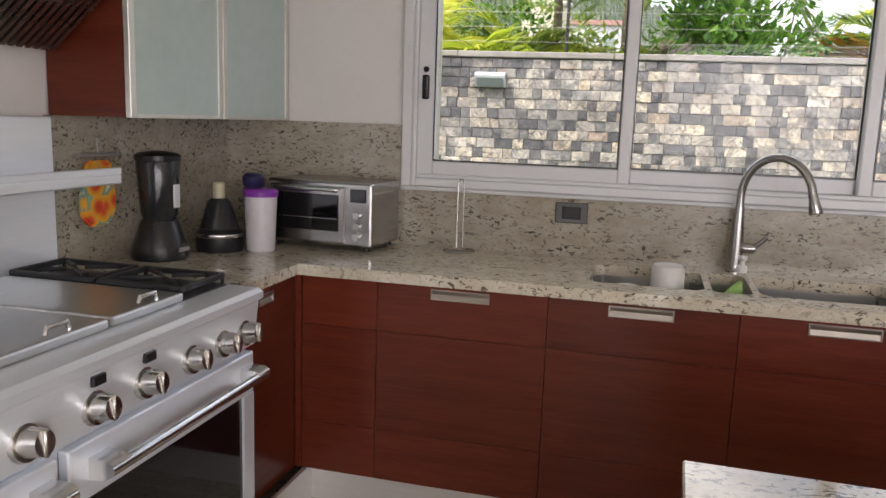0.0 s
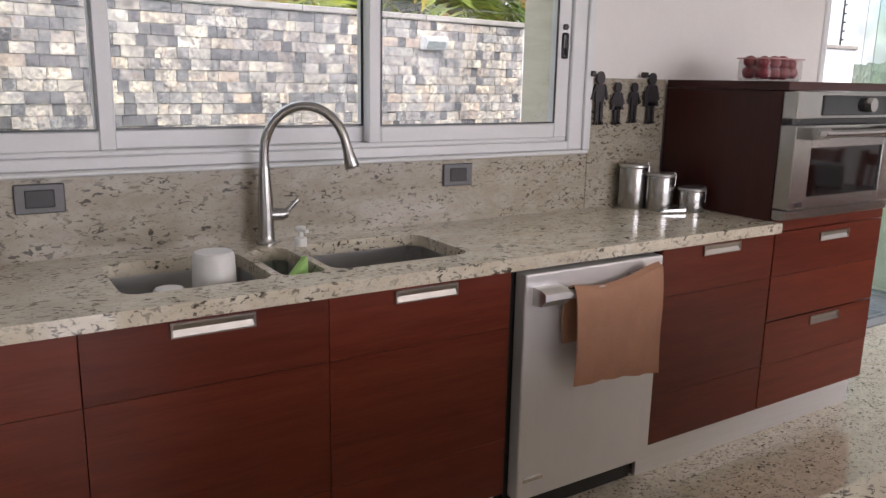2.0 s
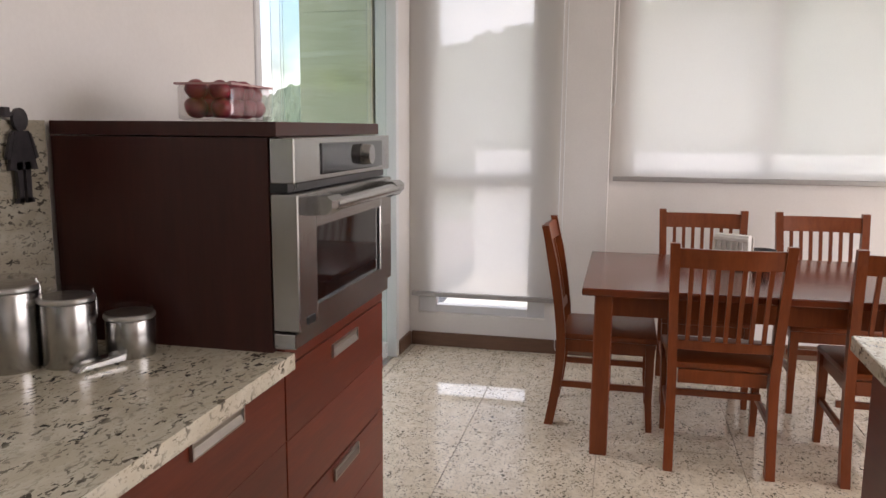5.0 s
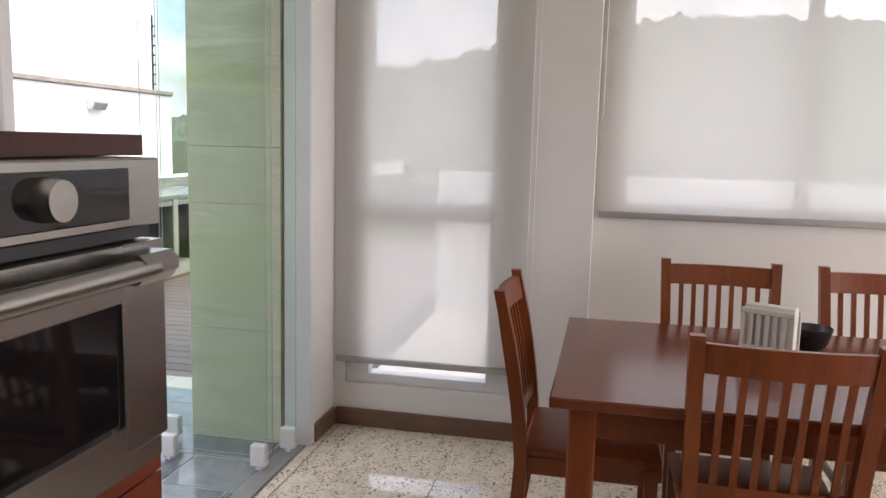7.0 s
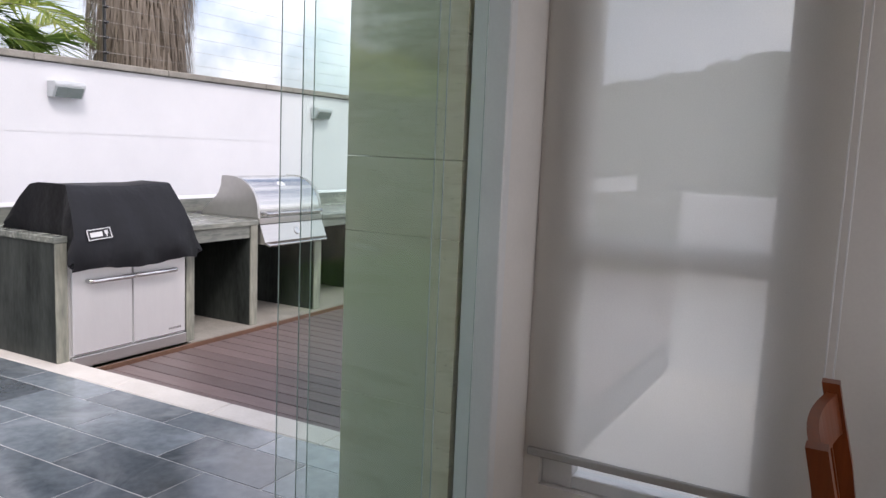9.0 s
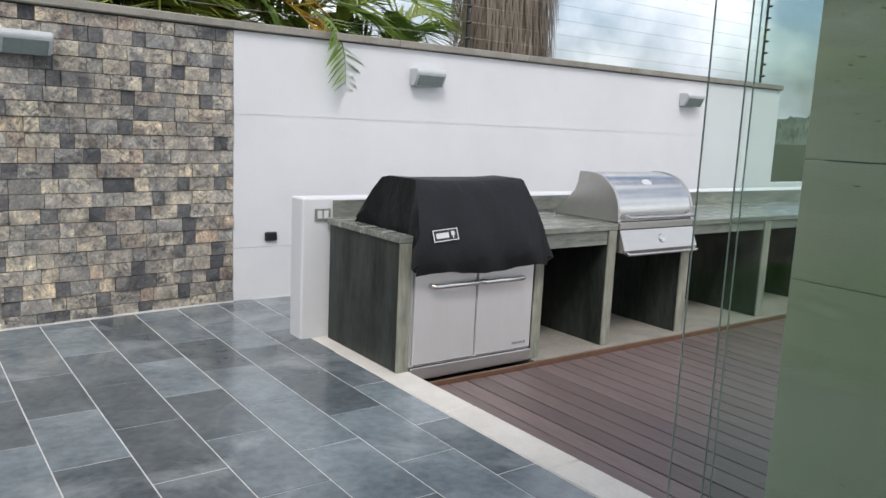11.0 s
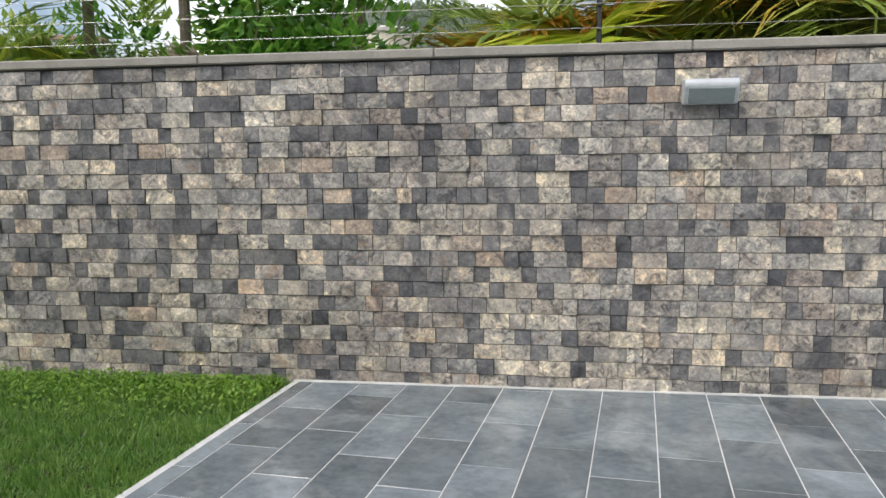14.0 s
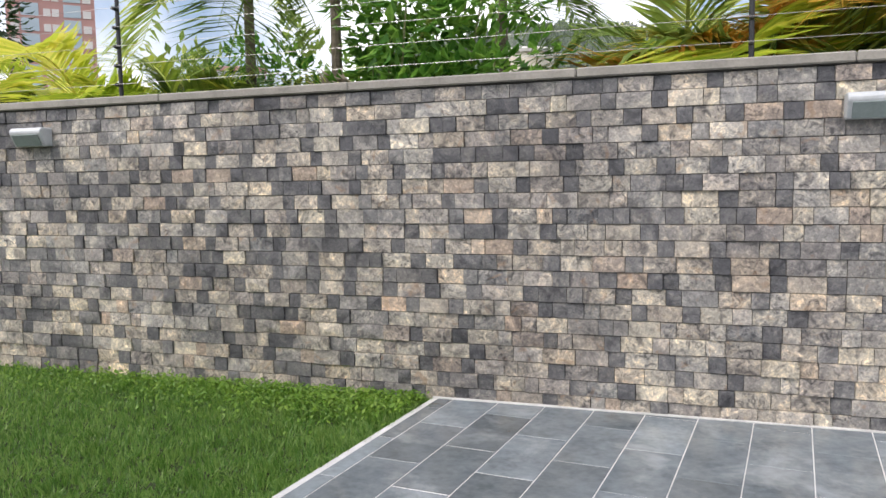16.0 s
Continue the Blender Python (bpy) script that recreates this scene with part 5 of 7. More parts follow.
bm = BM()
sloped_bar(bm, 0.0, 0.018, 1.0)
slat_me = data_of("slat", bm, M["nickel"])
for i in range(3):
    x0 = -0.60 + 0.405 * i
    bm = BM()
    sloped_bar(bm, x0, 0.40, 0.0)
    flt = part("filter", bm, M["iron"], hd, "ribbed metal grease filter")
    for k in range(13):
        piece("slat", slat_me, flt, pose(x0 + 0.01 + 0.030 * k, 0, 0))

uc = thing("wall_cabinet", -1.79, 2.0, 1.385, 0, "mahogany wall cabinet with frosted glass doors", "cabinet")
bm = BM()
box(bm, 0.0, 0.27, 0.0, 1.03, 0.0, 0.85)
part("body", bm, M["cab"], uc, "mahogany carcass")
M["frost"] = varied("frosted_glass", (0.42, 0.52, 0.50), (0.50, 0.60, 0.58), 0.18, 0, 2, fine=20, relief=0.0)
M["frame_alu"] = varied("pale_aluminium", (0.62, 0.62, 0.58), (0.7, 0.7, 0.66), 0.35, 0.7)
for y0, y1 in ((0.0, 0.513), (0.517, 1.03)):
    bm = BM()
    f = 0.028
    box(bm, 0.272, 0.292, y0, y0 + f, 0.0, 0.85, 0.002, 1)
    box(bm, 0.272, 0.292, y1 - f, y1, 0.0, 0.85, 0.002, 1)
    box(bm, 0.272, 0.292, y0 + f, y1 - f, 0.0, 0.012)
    box(bm, 0.272, 0.292, y0 + f, y1 - f, 0.82, 0.85)
    d = part("door", bm, M["frame_alu"], uc, "slim aluminium door frame")
    bm = BM()
    box(bm, 0.276, 0.287, y0 + f, y1 - f, 0.012, 0.82)
    part("pane", bm, M["frost"], d, "pale greenish frosted glass")

# ---- things on the worktop ----
C = 0.90
to = thing("toaster_oven", -1.22, 2.89, C, -4, "silver countertop toaster oven with a dark door", "toaster oven")
bm = BM()
box(bm, -0.225, 0.225, -0.15, 0.12, 0.018, 0.265, 0.01, 2)
part("body", bm, M["steel_dark"], to, "brushed silver casing")
bm = BM()
box(bm, -0.21, 0.115, -0.160, -0.148, 0.03, 0.245, 0.004, 1)
d = part("door", bm, M["steel_dark"], to)
bm = BM()
box(bm, -0.185, 0.09, -0.164, -0.159, 0.075, 0.215, 0.002, 1)
part("window", bm, M["dark_glass"], d, "dark glass door pane")
bm = BM()
box(bm, -0.18, 0.085, -0.1655, -0.1635, 0.122, 0.125)
part("rack", bm, M["chrome"], d, "wire rack seen behind the glass")
bm = BM()
tube(bm, [(-0.17, -0.158, 0.23), (-0.17, -0.185, 0.235), (0.08, -0.185, 0.235), (0.08, -0.158, 0.23)], 0.007, 10)
part("handle", bm, M["chrome"], d, "bar handle", True)
bm = BM()
box(bm, 0.135, 0.20, -0.154, -0.149, 0.19, 0.24, 0.002, 1)
part("display", bm, M["dark_glass"], to)
for z in (0.06, 0.10, 0.14):
    bm = BM()
    cyl(bm, (0.165, -0.15, z), (0.165, -0.168, z), 0.016, 0.014, 20)
    part("knob", bm, M["chrome"], to, "small metal knob", True)
bm = BM()
box(bm, 0.2245, 0.2265, -0.13, 0.06, 0.222, 0.228)
part("side_slot", bm, M["chrome"], to, "bright pressed line in the side")
for dx in (-0.19, 0.19):
    for dy in (-0.11, 0.09):
        bm = BM()
        cyl(bm, (dx, dy, 0), (dx, dy, 0.02), 0.015, None, 10)
        part("foot", bm, M["black"], to)

ct = thing("storage_jar", -1.40, 2.60, C, 0, "translucent plastic jar with a purple lid", "jar")
M["milky"] = varied("milky_plastic", (0.55, 0.52, 0.54), (0.66, 0.63, 0.65), 0.3, 0, 5, relief=0.02)
M["purple"] = varied("purple_plastic", (0.20, 0.03, 0.32), (0.28, 0.05, 0.42), 0.35)
M["navy"] = varied("dark_blue_plastic", (0.012, 0.012, 0.05), (0.025, 0.022, 0.08), 0.3)
bm = BM()
lathe(bm, [(0.045, 0), (0.052, 0.008), (0.060, 0.20), (0.058, 0.215)], 28)
part("body", bm, M["milky"], ct, "", True)
bm = BM()
lathe(bm, [(0.064, 0.208), (0.065, 0.228), (0.060, 0.234), (0.001, 0.236)], 28)
part("lid", bm, M["purple"], ct, "purple plastic lid", True)
cpb = thing("lidded_cup", -1.44, 2.62, C + 0.236, 0, "small dark blue cap lying on the jar", "cup")
bm = BM()
lathe(bm, [(0.03, 0), (0.040, 0.012), (0.042, 0.04), (0.03, 0.052), (0.001, 0.054)], 24)
part("body", bm, M["navy"], cpb, "", True)

bl = thing("blender", -1.645, 2.33, C, 0, "black kitchen blender with a smoked jug", "blender")
M["smoke"] = varied("smoked_plastic", (0.014, 0.015, 0.016), (0.03, 0.03, 0.032), 0.12)
bm = BM()
lathe(bm, [(0.095, 0), (0.098, 0.012), (0.09, 0.05), (0.068, 0.12), (0.06, 0.135)], 28)
part("base", bm, M["black"], bl, "", True)
bm = BM()
lathe(bm, [(0.055, 0.137), (0.062, 0.16), (0.074, 0.335), (0.072, 0.34)], 28)
part("jug", bm, M["smoke"], bl, "tall smoked jug", True)
bm = BM()
lathe(bm, [(0.077, 0.341), (0.078, 0.358), (0.06, 0.366), (0.03, 0.372), (0.001, 0.374)], 28)
part("lid", bm, M["black"], bl, "", True)
bm = BM()
box(bm, 0.0905, 0.10, -0.028, 0.028, 0.03, 0.045, 0.002, 1)
part("buttons", bm, M["alu"], bl, "grey button strip")
bm = BM()
box(bm, 0.066, 0.072, -0.015, 0.02, 0.18, 0.26, 0.002, 1)
part("sticker", bm, M["white_frame"], bl, "plain pale sticker")
mx = thing("food_chopper", -1.55, 2.56, C, 0, "black food chopper with a pale feed tube", "food processor")
bm = BM()
lathe(bm, [(0.085, 0), (0.09, 0.015), (0.088, 0.07), (0.075, 0.085)], 28)
part("base", bm, M["black"], mx, "", True)
bm = BM()
lathe(bm, [(0.074, 0.086), (0.068, 0.10), (0.045, 0.18), (0.03, 0.195)], 28)
part("bowl", bm, M["smoke"], mx, "", True)
bm = BM()
lathe(bm, [(0.022, 0.196), (0.022, 0.25), (0.018, 0.255)], 18)
part("feed_tube", bm, varied("cream_plastic", (0.5, 0.46, 0.3), (0.58, 0.54, 0.38), 0.4), mx, "cream feed tube", True)
bm = BM()
lathe(bm, [(0.091, 0.055), (0.093, 0.058), (0.093, 0.066), (0.091, 0.069)], 28)
part("ring", bm, M["chrome"], mx, "shiny trim ring", True)

mt = thing("oven_mitt", -1.772, 2.17, 1.02, 0, "colourful quilted oven mitt hanging on a small rail", "oven mitt")
m_, nt, b_, mp = base_mat("printed_cotton", 0.9)
cells = tex(nt, "ShaderNodeTexVoronoi", 16, mp.outputs["Vector"])
nt.links.new(ramp(nt, cells.outputs["Distance"], [(0.0, (0.62, 0.05, 0.02)), (0.28, (0.75, 0.09, 0.03)), (0.42, (0.80, 0.30, 0.02)), (0.6, (0.85, 0.42, 0.03)), (0.75, (0.16, 0.35, 0.30)), (0.9, (0.85, 0.70, 0.5))]), b_.inputs["Base Color"])
M["mitt"] = m_
bm = BM()
out = [(-0.05, 0.22), (-0.085, 0.10), (-0.08, 0.04), (-0.05, 0.008), (0.0, 0.0), (0.05, 0.012), (0.075, 0.05), (0.08, 0.10), (0.06, 0.22)]
prism(bm, out, -0.004, 0.022, "x")
bmesh.ops.bevel(bm, geom=bm.edges[:], offset=0.008, segments=2, affect="EDGES")
part("mitt", bm, M["mitt"], mt, "red and orange printed cotton", True)
bm = BM()
tube(bm, [(0.0, -0.09, 0.235), (0.015, -0.09, 0.24), (0.015, 0.09, 0.24), (0.0, 0.09, 0.235)], 0.006, 8)
tube(bm, [(-0.006, 0, 0.30), (0.012, 0, 0.29), (0.015, 0, 0.24)], 0.003, 6)
part("rail", bm, M["alu"], mt, "grey hanging rail")
ph = thing("paper_towel_stand", -0.715, 2.935, C, 0, "empty thin wire paper towel stand on the worktop", "paper towel stand")
bm = BM()
pts = [(0.062 * math.cos(2 * math.pi * i / 28), 0.062 * math.sin(2 * math.pi * i / 28), 0.003) for i in range(29)]
tube(bm, pts, 0.0027, 8)
tube(bm, [(-0.062, 0, 0.003), (0.0, 0, 0.003), (0.062, 0, 0.003)], 0.0027, 8)
part("base_ring", bm, M["nickel"], ph)
bm = BM()
tube(bm, [(-0.012, 0, 0.004), (-0.012, 0, 0.27), (-0.006, 0, 0.283), (0.006, 0, 0.283), (0.012, 0, 0.27), (0.012, 0, 0.004)], 0.0027, 8)
part("rod", bm, M["nickel"], ph, "thin upright wire loop")


def outlet(x, label):
    o = thing("wall_outlet", x, 3.02, 1.07, 0, label, "outlet", "outlets in the backsplash")
    bm = BM()
    box(bm, -0.062, 0.062, -0.010, 0.0, -0.04, 0.04, 0.003, 1)
    part("plate", bm, M["plate"], o, "dark grey cover plate")
    bm = BM()
    box(bm, -0.036, 0.036, -0.014, -0.010, -0.024, 0.024, 0.002, 1)
    part("socket", bm, M["black"], o, "black socket insert")
    return o


outlet(-0.292, "dark grey double outlet let into the backsplash")
outlet(1.052, "dark grey double outlet let into the backsplash")

# in the sink
M["white_pl"] = varied("white_plastic", (0.62, 0.61, 0.58), (0.72, 0.71, 0.68), 0.35)
cupw = thing("drinking_cup", 0.075, 2.70, 0.700, 0, "tall white plastic beaker upside down in the sink", "cup")
bm = BM()
lathe(bm, [(0.062, 0), (0.063, 0.01), (0.054, 0.24), (0.048, 0.25), (0.001, 0.25)], 28)
part("body", bm, M["white_pl"], cupw, "", True)
cup2 = thing("drinking_cup", -0.055, 2.645, 0.70, 0, "small white plastic cup in the sink", "cup")
bm = BM()
lathe(bm, [(0.036, 0), (0.04, 0.01), (0.038, 0.175), (0.034, 0.18), (0.001, 0.18)], 24)
part("body", bm, M["white_pl"], cup2, "", True)
so = thing("soap_bottle", 0.303, 2.66, 0.772, 0, "clear pump bottle half full of green dish soap", "soap bottle")
bm = BM()
lathe(bm, [(0.03, 0.0), (0.033, 0.006), (0.033, 0.13), (0.024, 0.158), (0.013, 0.172), (0.013, 0.182)], 22)
part("bottle", bm, M["jar_glass"], so, "clear plastic bottle", True)
M["soap"] = varied("green_soap", (0.14, 0.36, 0.12), (0.22, 0.48, 0.18), 0.2)
bm = BM()
lathe(bm, [(0.029, 0.003), (0.031, 0.008), (0.031, 0.09), (0.001, 0.09)], 22)
part("soap", bm, M["soap"], so, "green liquid soap", True)
bm = BM()
lathe(bm, [(0.017, 0.178), (0.017, 0.20), (0.008, 0.204), (0.008, 0.218), (0.015, 0.22), (0.015, 0.232), (0.001, 0.234)], 16)
box(bm, -0.006, 0.006, -0.045, 0.0, 0.221, 0.230, 0.002, 1)
part("pump", bm, M["white_pl"], so, "white pump head")
sp = thing("dish_sponge", 0.262, 2.61, 0.775, 25, "green dish sponge leaning in the small bowl", "sponge")
bm = BM()
prism(bm, [(-0.05, 0.0), (0.05, 0.02), (0.045, 0.155), (-0.045, 0.085)], -0.012, 0.012, "y")
bmesh.ops.bevel(bm, geom=bm.edges[:], offset=0.004, segments=1, affect="EDGES")
part("body", bm, varied("green_sponge", (0.22, 0.42, 0.10), (0.34, 0.55, 0.18), 0.95, 0, 20, fine=150, relief=0.5), sp)


# canisters
def canister(x, y, r, h, label):
    c = thing("canister", x, y, C, 0, label, "canister", "steel canisters on the worktop")
    bm = BM()
    lathe(bm, [(r * 0.97, 0), (r, 0.006), (r, h - 0.03), (r * 0.985, h - 0.028)], 36)
    part("body", bm, M["steel_dark"], c, "shiny steel body", True)
    bm = BM()
    lathe(bm, [(r * 1.0, h - 0.027), (r * 1.05, h - 0.024), (r * 1.05, h - 0.018), (r * 1.0, h - 0.015)], 36)
    part("clamp_ring", bm, M["steel"], c, "", True)
    bm = BM()
    lathe(bm, [(r * 0.98, h - 0.014), (r * 1.02, h - 0.010), (r * 1.02, h - 0.002), (r * 0.9, h), (0.001, h)], 36)
    part("lid", bm, M["jar_glass"], c, "clear lid", True)
    bm = BM()
    tube(bm, [(r * 0.9, -r * 0.45, h - 0.01), (r * 1.02, -r * 0.5, h - 0.03), (r * 1.0, -r * 0.5, h - 0.075)], 0.003, 6)
    box(bm, r * 0.86, r * 0.93, -r * 0.55, -r * 0.35, h - 0.08, h - 0.035, 0.002, 1)
    part("clasp", bm, M["chrome"], c, "wire clasp")
    return c


canister(1.880, 2.957, 0.058, 0.195, "tall shiny steel canister with a clasp lid")
canister(1.938, 2.862, 0.056, 0.165, "medium shiny steel canister with a clasp lid")
canister(2.032, 2.778, 0.053, 0.112, "small shiny steel canister with a clasp lid")
sc = thing("kitchen_scoop", 1.925, 2.785, C, -20, "small steel scoop lying before the canisters", "scoop")
bm = BM()
prism(bm, [(-0.06, 0.002), (0.06, 0.002), (0.06, 0.022), (-0.04, 0.018)], -0.018, 0.018, "y")
bmesh.ops.bevel(bm, geom=bm.edges[:], offset=0.004, segments=1, affect="EDGES")
part("body", bm, M["chrome"], sc, "", True)


# paper-doll wall hooks
def doll(x, h, skirt, label):
    """A flat plain figure cut from dark metal, standing off the wall."""
    bm = BM()
    y0, y1 = 3.002, 3.010
    zt = 1.443 if h > 0.2 else 1.403
    s = h / 0.24
    k = 12
    hd_r = 0.026 * s
    prism(bm, [(x + hd_r * math.cos(2 * math.pi * i / k), zt - hd_r + hd_r * 1.15 * math.sin(2 * math.pi * i / k)) for i in range(k)], y0, y1, "y")
    z1 = zt - 2.1 * hd_r
    zh = zt - h * 0.56
    zb = zt - h
    if skirt:
        prism(bm, [(x - 0.022 * s, z1), (x + 0.022 * s, z1), (x + 0.05 * s, zh - 0.02 * s), (x - 0.05 * s, zh - 0.02 * s)], y0, y1, "y")
    else:
        prism(bm, [(x - 0.032 * s, z1), (x + 0.032 * s, z1), (x + 0.026 * s, zh), (x - 0.026 * s, zh)], y0, y1, "y")
    for d in (-1, 1):
        prism(bm, [(x + d * 0.004 * s, zh), (x + d * 0.024 * s, zh), (x + d * 0.022 * s, zb), (x + d * 0.006 * s, zb)], y0, y1, "y")
        prism(bm, [(x + d * 0.006 * s, zb), (x + d * 0.03 * s, zb), (x + d * 0.03 * s, zb + 0.01), (x + d * 0.006 * s, zb + 0.012)], y0, y1, "y")
        prism(bm, [(x + d * 0.024 * s, z1), (x + d * 0.034 * s, z1 - 0.006), (x + d * 0.056 * s, zh + 0.01), (x + d * 0.044 * s, zh + 0.006)], y0, y1, "y")
    box(bm, x - 0.006, x + 0.006, y1 - 0.002, 3.024, z1 - 0.04, z1 - 0.02)
    if h > 0.2:
        box(bm, x - 0.052, x - 0.034, 2.996, 3.024, zt - 0.018, zt + 0.004, 0.002, 1)
        box(bm, x - 0.040, x - 0.020, 3.004, 3.008, zt - 0.014, zt - 0.006)
    return solid("figure_hook", bm, M["hook"], label, "wall hook", "dark figure hooks on the backsplash")


M["hook"] = varied("dark_bronze", (0.03, 0.027, 0.03), (0.06, 0.052, 0.055), 0.4, 0.4)
doll(1.713, 0.205, False, "tall dark metal figure-shaped wall hook")
doll(1.812, 0.165, True, "small dark metal figure-shaped wall hook with a skirt")
doll(1.906, 0.16, False, "small dark metal figure-shaped wall hook")
doll(2.006, 0.205, True, "tall dark metal figure-shaped wall hook with a skirt")

# towel on the dishwasher
bm = BM()
n, kk = 16, 18
prof = [(-0.052, 0.62), (-0.050, 0.70), (-0.052, 0.76), (-0.060, 0.797), (-0.076, 0.805), (-0.092, 0.795), (-0.098, 0.76), (-0.10, 0.70), (-0.102, 0.62), (-0.104, 0.55), (-0.104, 0.49)]
cols = []
for i in range(n + 1):
    u = i / n
    col = []
    for j, (y, z) in enumerate(prof):
        wav = 0.012 * math.sin(11 * u + 0.3 * j) * (0.25 + 0.09 * j) + 0.006 * noise.noise(Vector((u * 5, j * 0.5, 0)))
        bunch = (0.022 * max(0.0, (u - 0.7) / 0.3) - 0.012 * math.sin(5 * u)) * (3 <= j < 6)
        x = -0.150 + 0.380 * u * (1 - 0.02 * j * 0.3) + 0.012 * noise.noise(Vector((j * 0.4, u * 3, 9)))
        zz = z + (0.012 * math.sin(3 * u + 1) if j == len(prof) - 1 else 0) + bunch
        col.append(bm.verts.new((x, min(y - abs(wav) if j > 5 else y, -0.034), zz)))
    cols.append(col)
for a, b in zip(cols, cols[1:]):
    for j in range(len(prof) - 1):
        bm.faces.new((a[j], b[j], b[j + 1], a[j + 1]))
bmesh.ops.subdivide_edges(bm, edges=bm.edges[:], cuts=1, use_grid_fill=True, smooth=0.6)
bmesh.ops.solidify(bm, geom=bm.faces[:], thickness=0.005)
M["towel"] = varied("brown_terry", (0.33, 0.165, 0.10), (0.44, 0.235, 0.15), 0.95, 0, 6, fine=220, relief=0.6, dist=0.003)
solid("hand_towel", bm, M["towel"], "light brown terry towel hanging over the dishwasher handle", "towel", at=pose(1.192, 2.45, 0), smooth=True)

# fruit box on the oven cabinet
fb = thing("fruit_box", 2.29, 2.66, 1.42, 4, "clear plastic box of dark red fruit on the cabinet", "fruit box")
bm = BM()
box(bm, -0.124, 0.124, -0.068, 0.068, 0.002, 0.085, 0.012, 2)
bmesh.ops.delete(bm, geom=[f for f in bm.faces if f.normal.z > 0.9], context="FACES")
bmesh.ops.solidify(bm, geom=bm.faces[:], thickness=0.002)
part("box", bm, M["jar_glass"], fb, "clear plastic tub")
bm = BM()
for q in ((-0.126, 0.126, -0.07, -0.067), (-0.126, 0.126, 0.067, 0.07), (-0.126, -0.123, -0.067, 0.067), (0.123, 0.126, -0.067, 0.067)):
    box(bm, *q, 0.083, 0.088)
part("rim", bm, varied("pink_clear_rim", (0.40, 0.22, 0.22), (0.52, 0.32, 0.32), 0.2), fb, "pale rim of the tub")
M["fruit"] = varied("red_fruit", (0.16, 0.010, 0.02), (0.34, 0.03, 0.05), 0.35, 0, 14, fine=60, relief=0.08)
rng = random.Random(4)
k = 0
for ix in range(4):
    for iy in range(2):
        for iz in range(2):
            bm = BM()
            r = 0.025 + 0.003 * rng.random()
            bmesh.ops.create_uvsphere(bm, u_segments=12, v_segments=8, radius=r)
            for v in bm.verts:
                v.co.z *= 0.93
                v.co += v.co.normalized() * 0.003 * noise.noise(v.co * 40 + Vector((k, 0, 0)))
            f = part("fruit", bm, M["fruit"], fb, "", True)
            f.matrix_basis = pose(-0.093 + 0.062 * ix + rng.uniform(-0.006, 0.006), -0.032 + 0.064 * iy + rng.uniform(-0.005, 0.005), 0.034 + 0.036 * iz + rng.uniform(-0.004, 0.004))
            k += 1

# on the table
nh = thing("napkin_holder", 4.43, 1.185, 0.75, -28, "white slatted wooden napkin holder on the dining table", "napkin holder")
M["white_wood"] = varied("white_wood", (0.60, 0.57, 0.52), (0.70, 0.67, 0.62), 0.5, 0, 6, fine=60, relief=0.08)
for x in (-0.035, 0.035):
    bm = BM()
    box(bm, x - 0.005, x + 0.005, -0.085, 0.085, 0.018, 0.03)
    part("lower_rail", bm, M["white_wood"], nh)
    bm = BM()
    box(bm, x - 0.005, x + 0.005, -0.085, 0.085, 0.135, 0.155, 0.003, 1)
    part("upper_rail", bm, M["white_wood"], nh)
    for i in range(7):
        y = -0.078 + 0.026 * i
        bm = BM()
        box(bm, x - 0.004, x + 0.004, y - 0.007, y + 0.007, 0.03, 0.135)
        part("slat", bm, M["white_wood"], nh)
bm = BM()
box(bm, -0.038, 0.038, -0.08, 0.08, 0.012, 0.018)
part("base", bm, M["white_wood"], nh)
for x in (-0.03, 0.03):
    for y in (-0.07, 0.07):
        bm = BM()
        lathe(bm, [(0.008, 0), (0.009, 0.006), (0.007, 0.012)], 10, (x, y, 0))
        part("foot", bm, M["black"], nh)
bm = BM()
box(bm, -0.022, 0.022, -0.08, 0.08, 0.019, 0.165, 0.002, 1)
part("paper_block", bm, varied("paper_napkins", (0.66, 0.64, 0.60), (0.74, 0.72, 0.68), 0.9, 0, 3, (60, 1, 1), 40), nh, "stack of pale paper napkins")
bw = thing("bowl", 4.50, 1.04, 0.75, 0, "black glazed bowl on the dining table", "bowl")
bm = BM()
lathe(bm, [(0.03, 0), (0.032, 0.008), (0.055, 0.035), (0.068, 0.085), (0.066, 0.087), (0.05, 0.04), (0.02, 0.014), (0.001, 0.013)], 32)
part("body", bm, M["black"], bw, "", True)

# ---- planting behind the garden wall ----
def leaf_mat(name, c1, c2, c3):
    m, nt, b, mp = base_mat(name, 0.45)
    out = nt.nodes["Material Output"]
    g = nt.nodes.new("ShaderNodeNewGeometry")
    oi = nt.nodes.new("ShaderNodeObjectInfo")
    n = tex(nt, "ShaderNodeTexNoise", 1.6, g.outputs["Position"], 3)
    k = blend(nt, 0.5, g.outputs["Random Per Island"], n.outputs["Fac"])
    k = blend(nt, 0.35, k, oi.outputs["Random"])
    col = ramp(nt, k, [(0.25, c1), (0.5, c2), (0.75, c3)])
    nt.links.new(col, b.inputs["Base Color"])
    tl = nt.nodes.new("ShaderNodeBsdfTranslucent")
    nt.links.new(col, tl.inputs["Color"])
    mx = nt.nodes.new("ShaderNodeMixShader")
    mx.inputs[0].default_value = 0.5
    nt.links.new(b.outputs[0], mx.inputs[1])
    nt.links.new(tl.outputs[0], mx.inputs[2])
    nt.links.new(mx.outputs[0], out.inputs["Surface"])
    return m


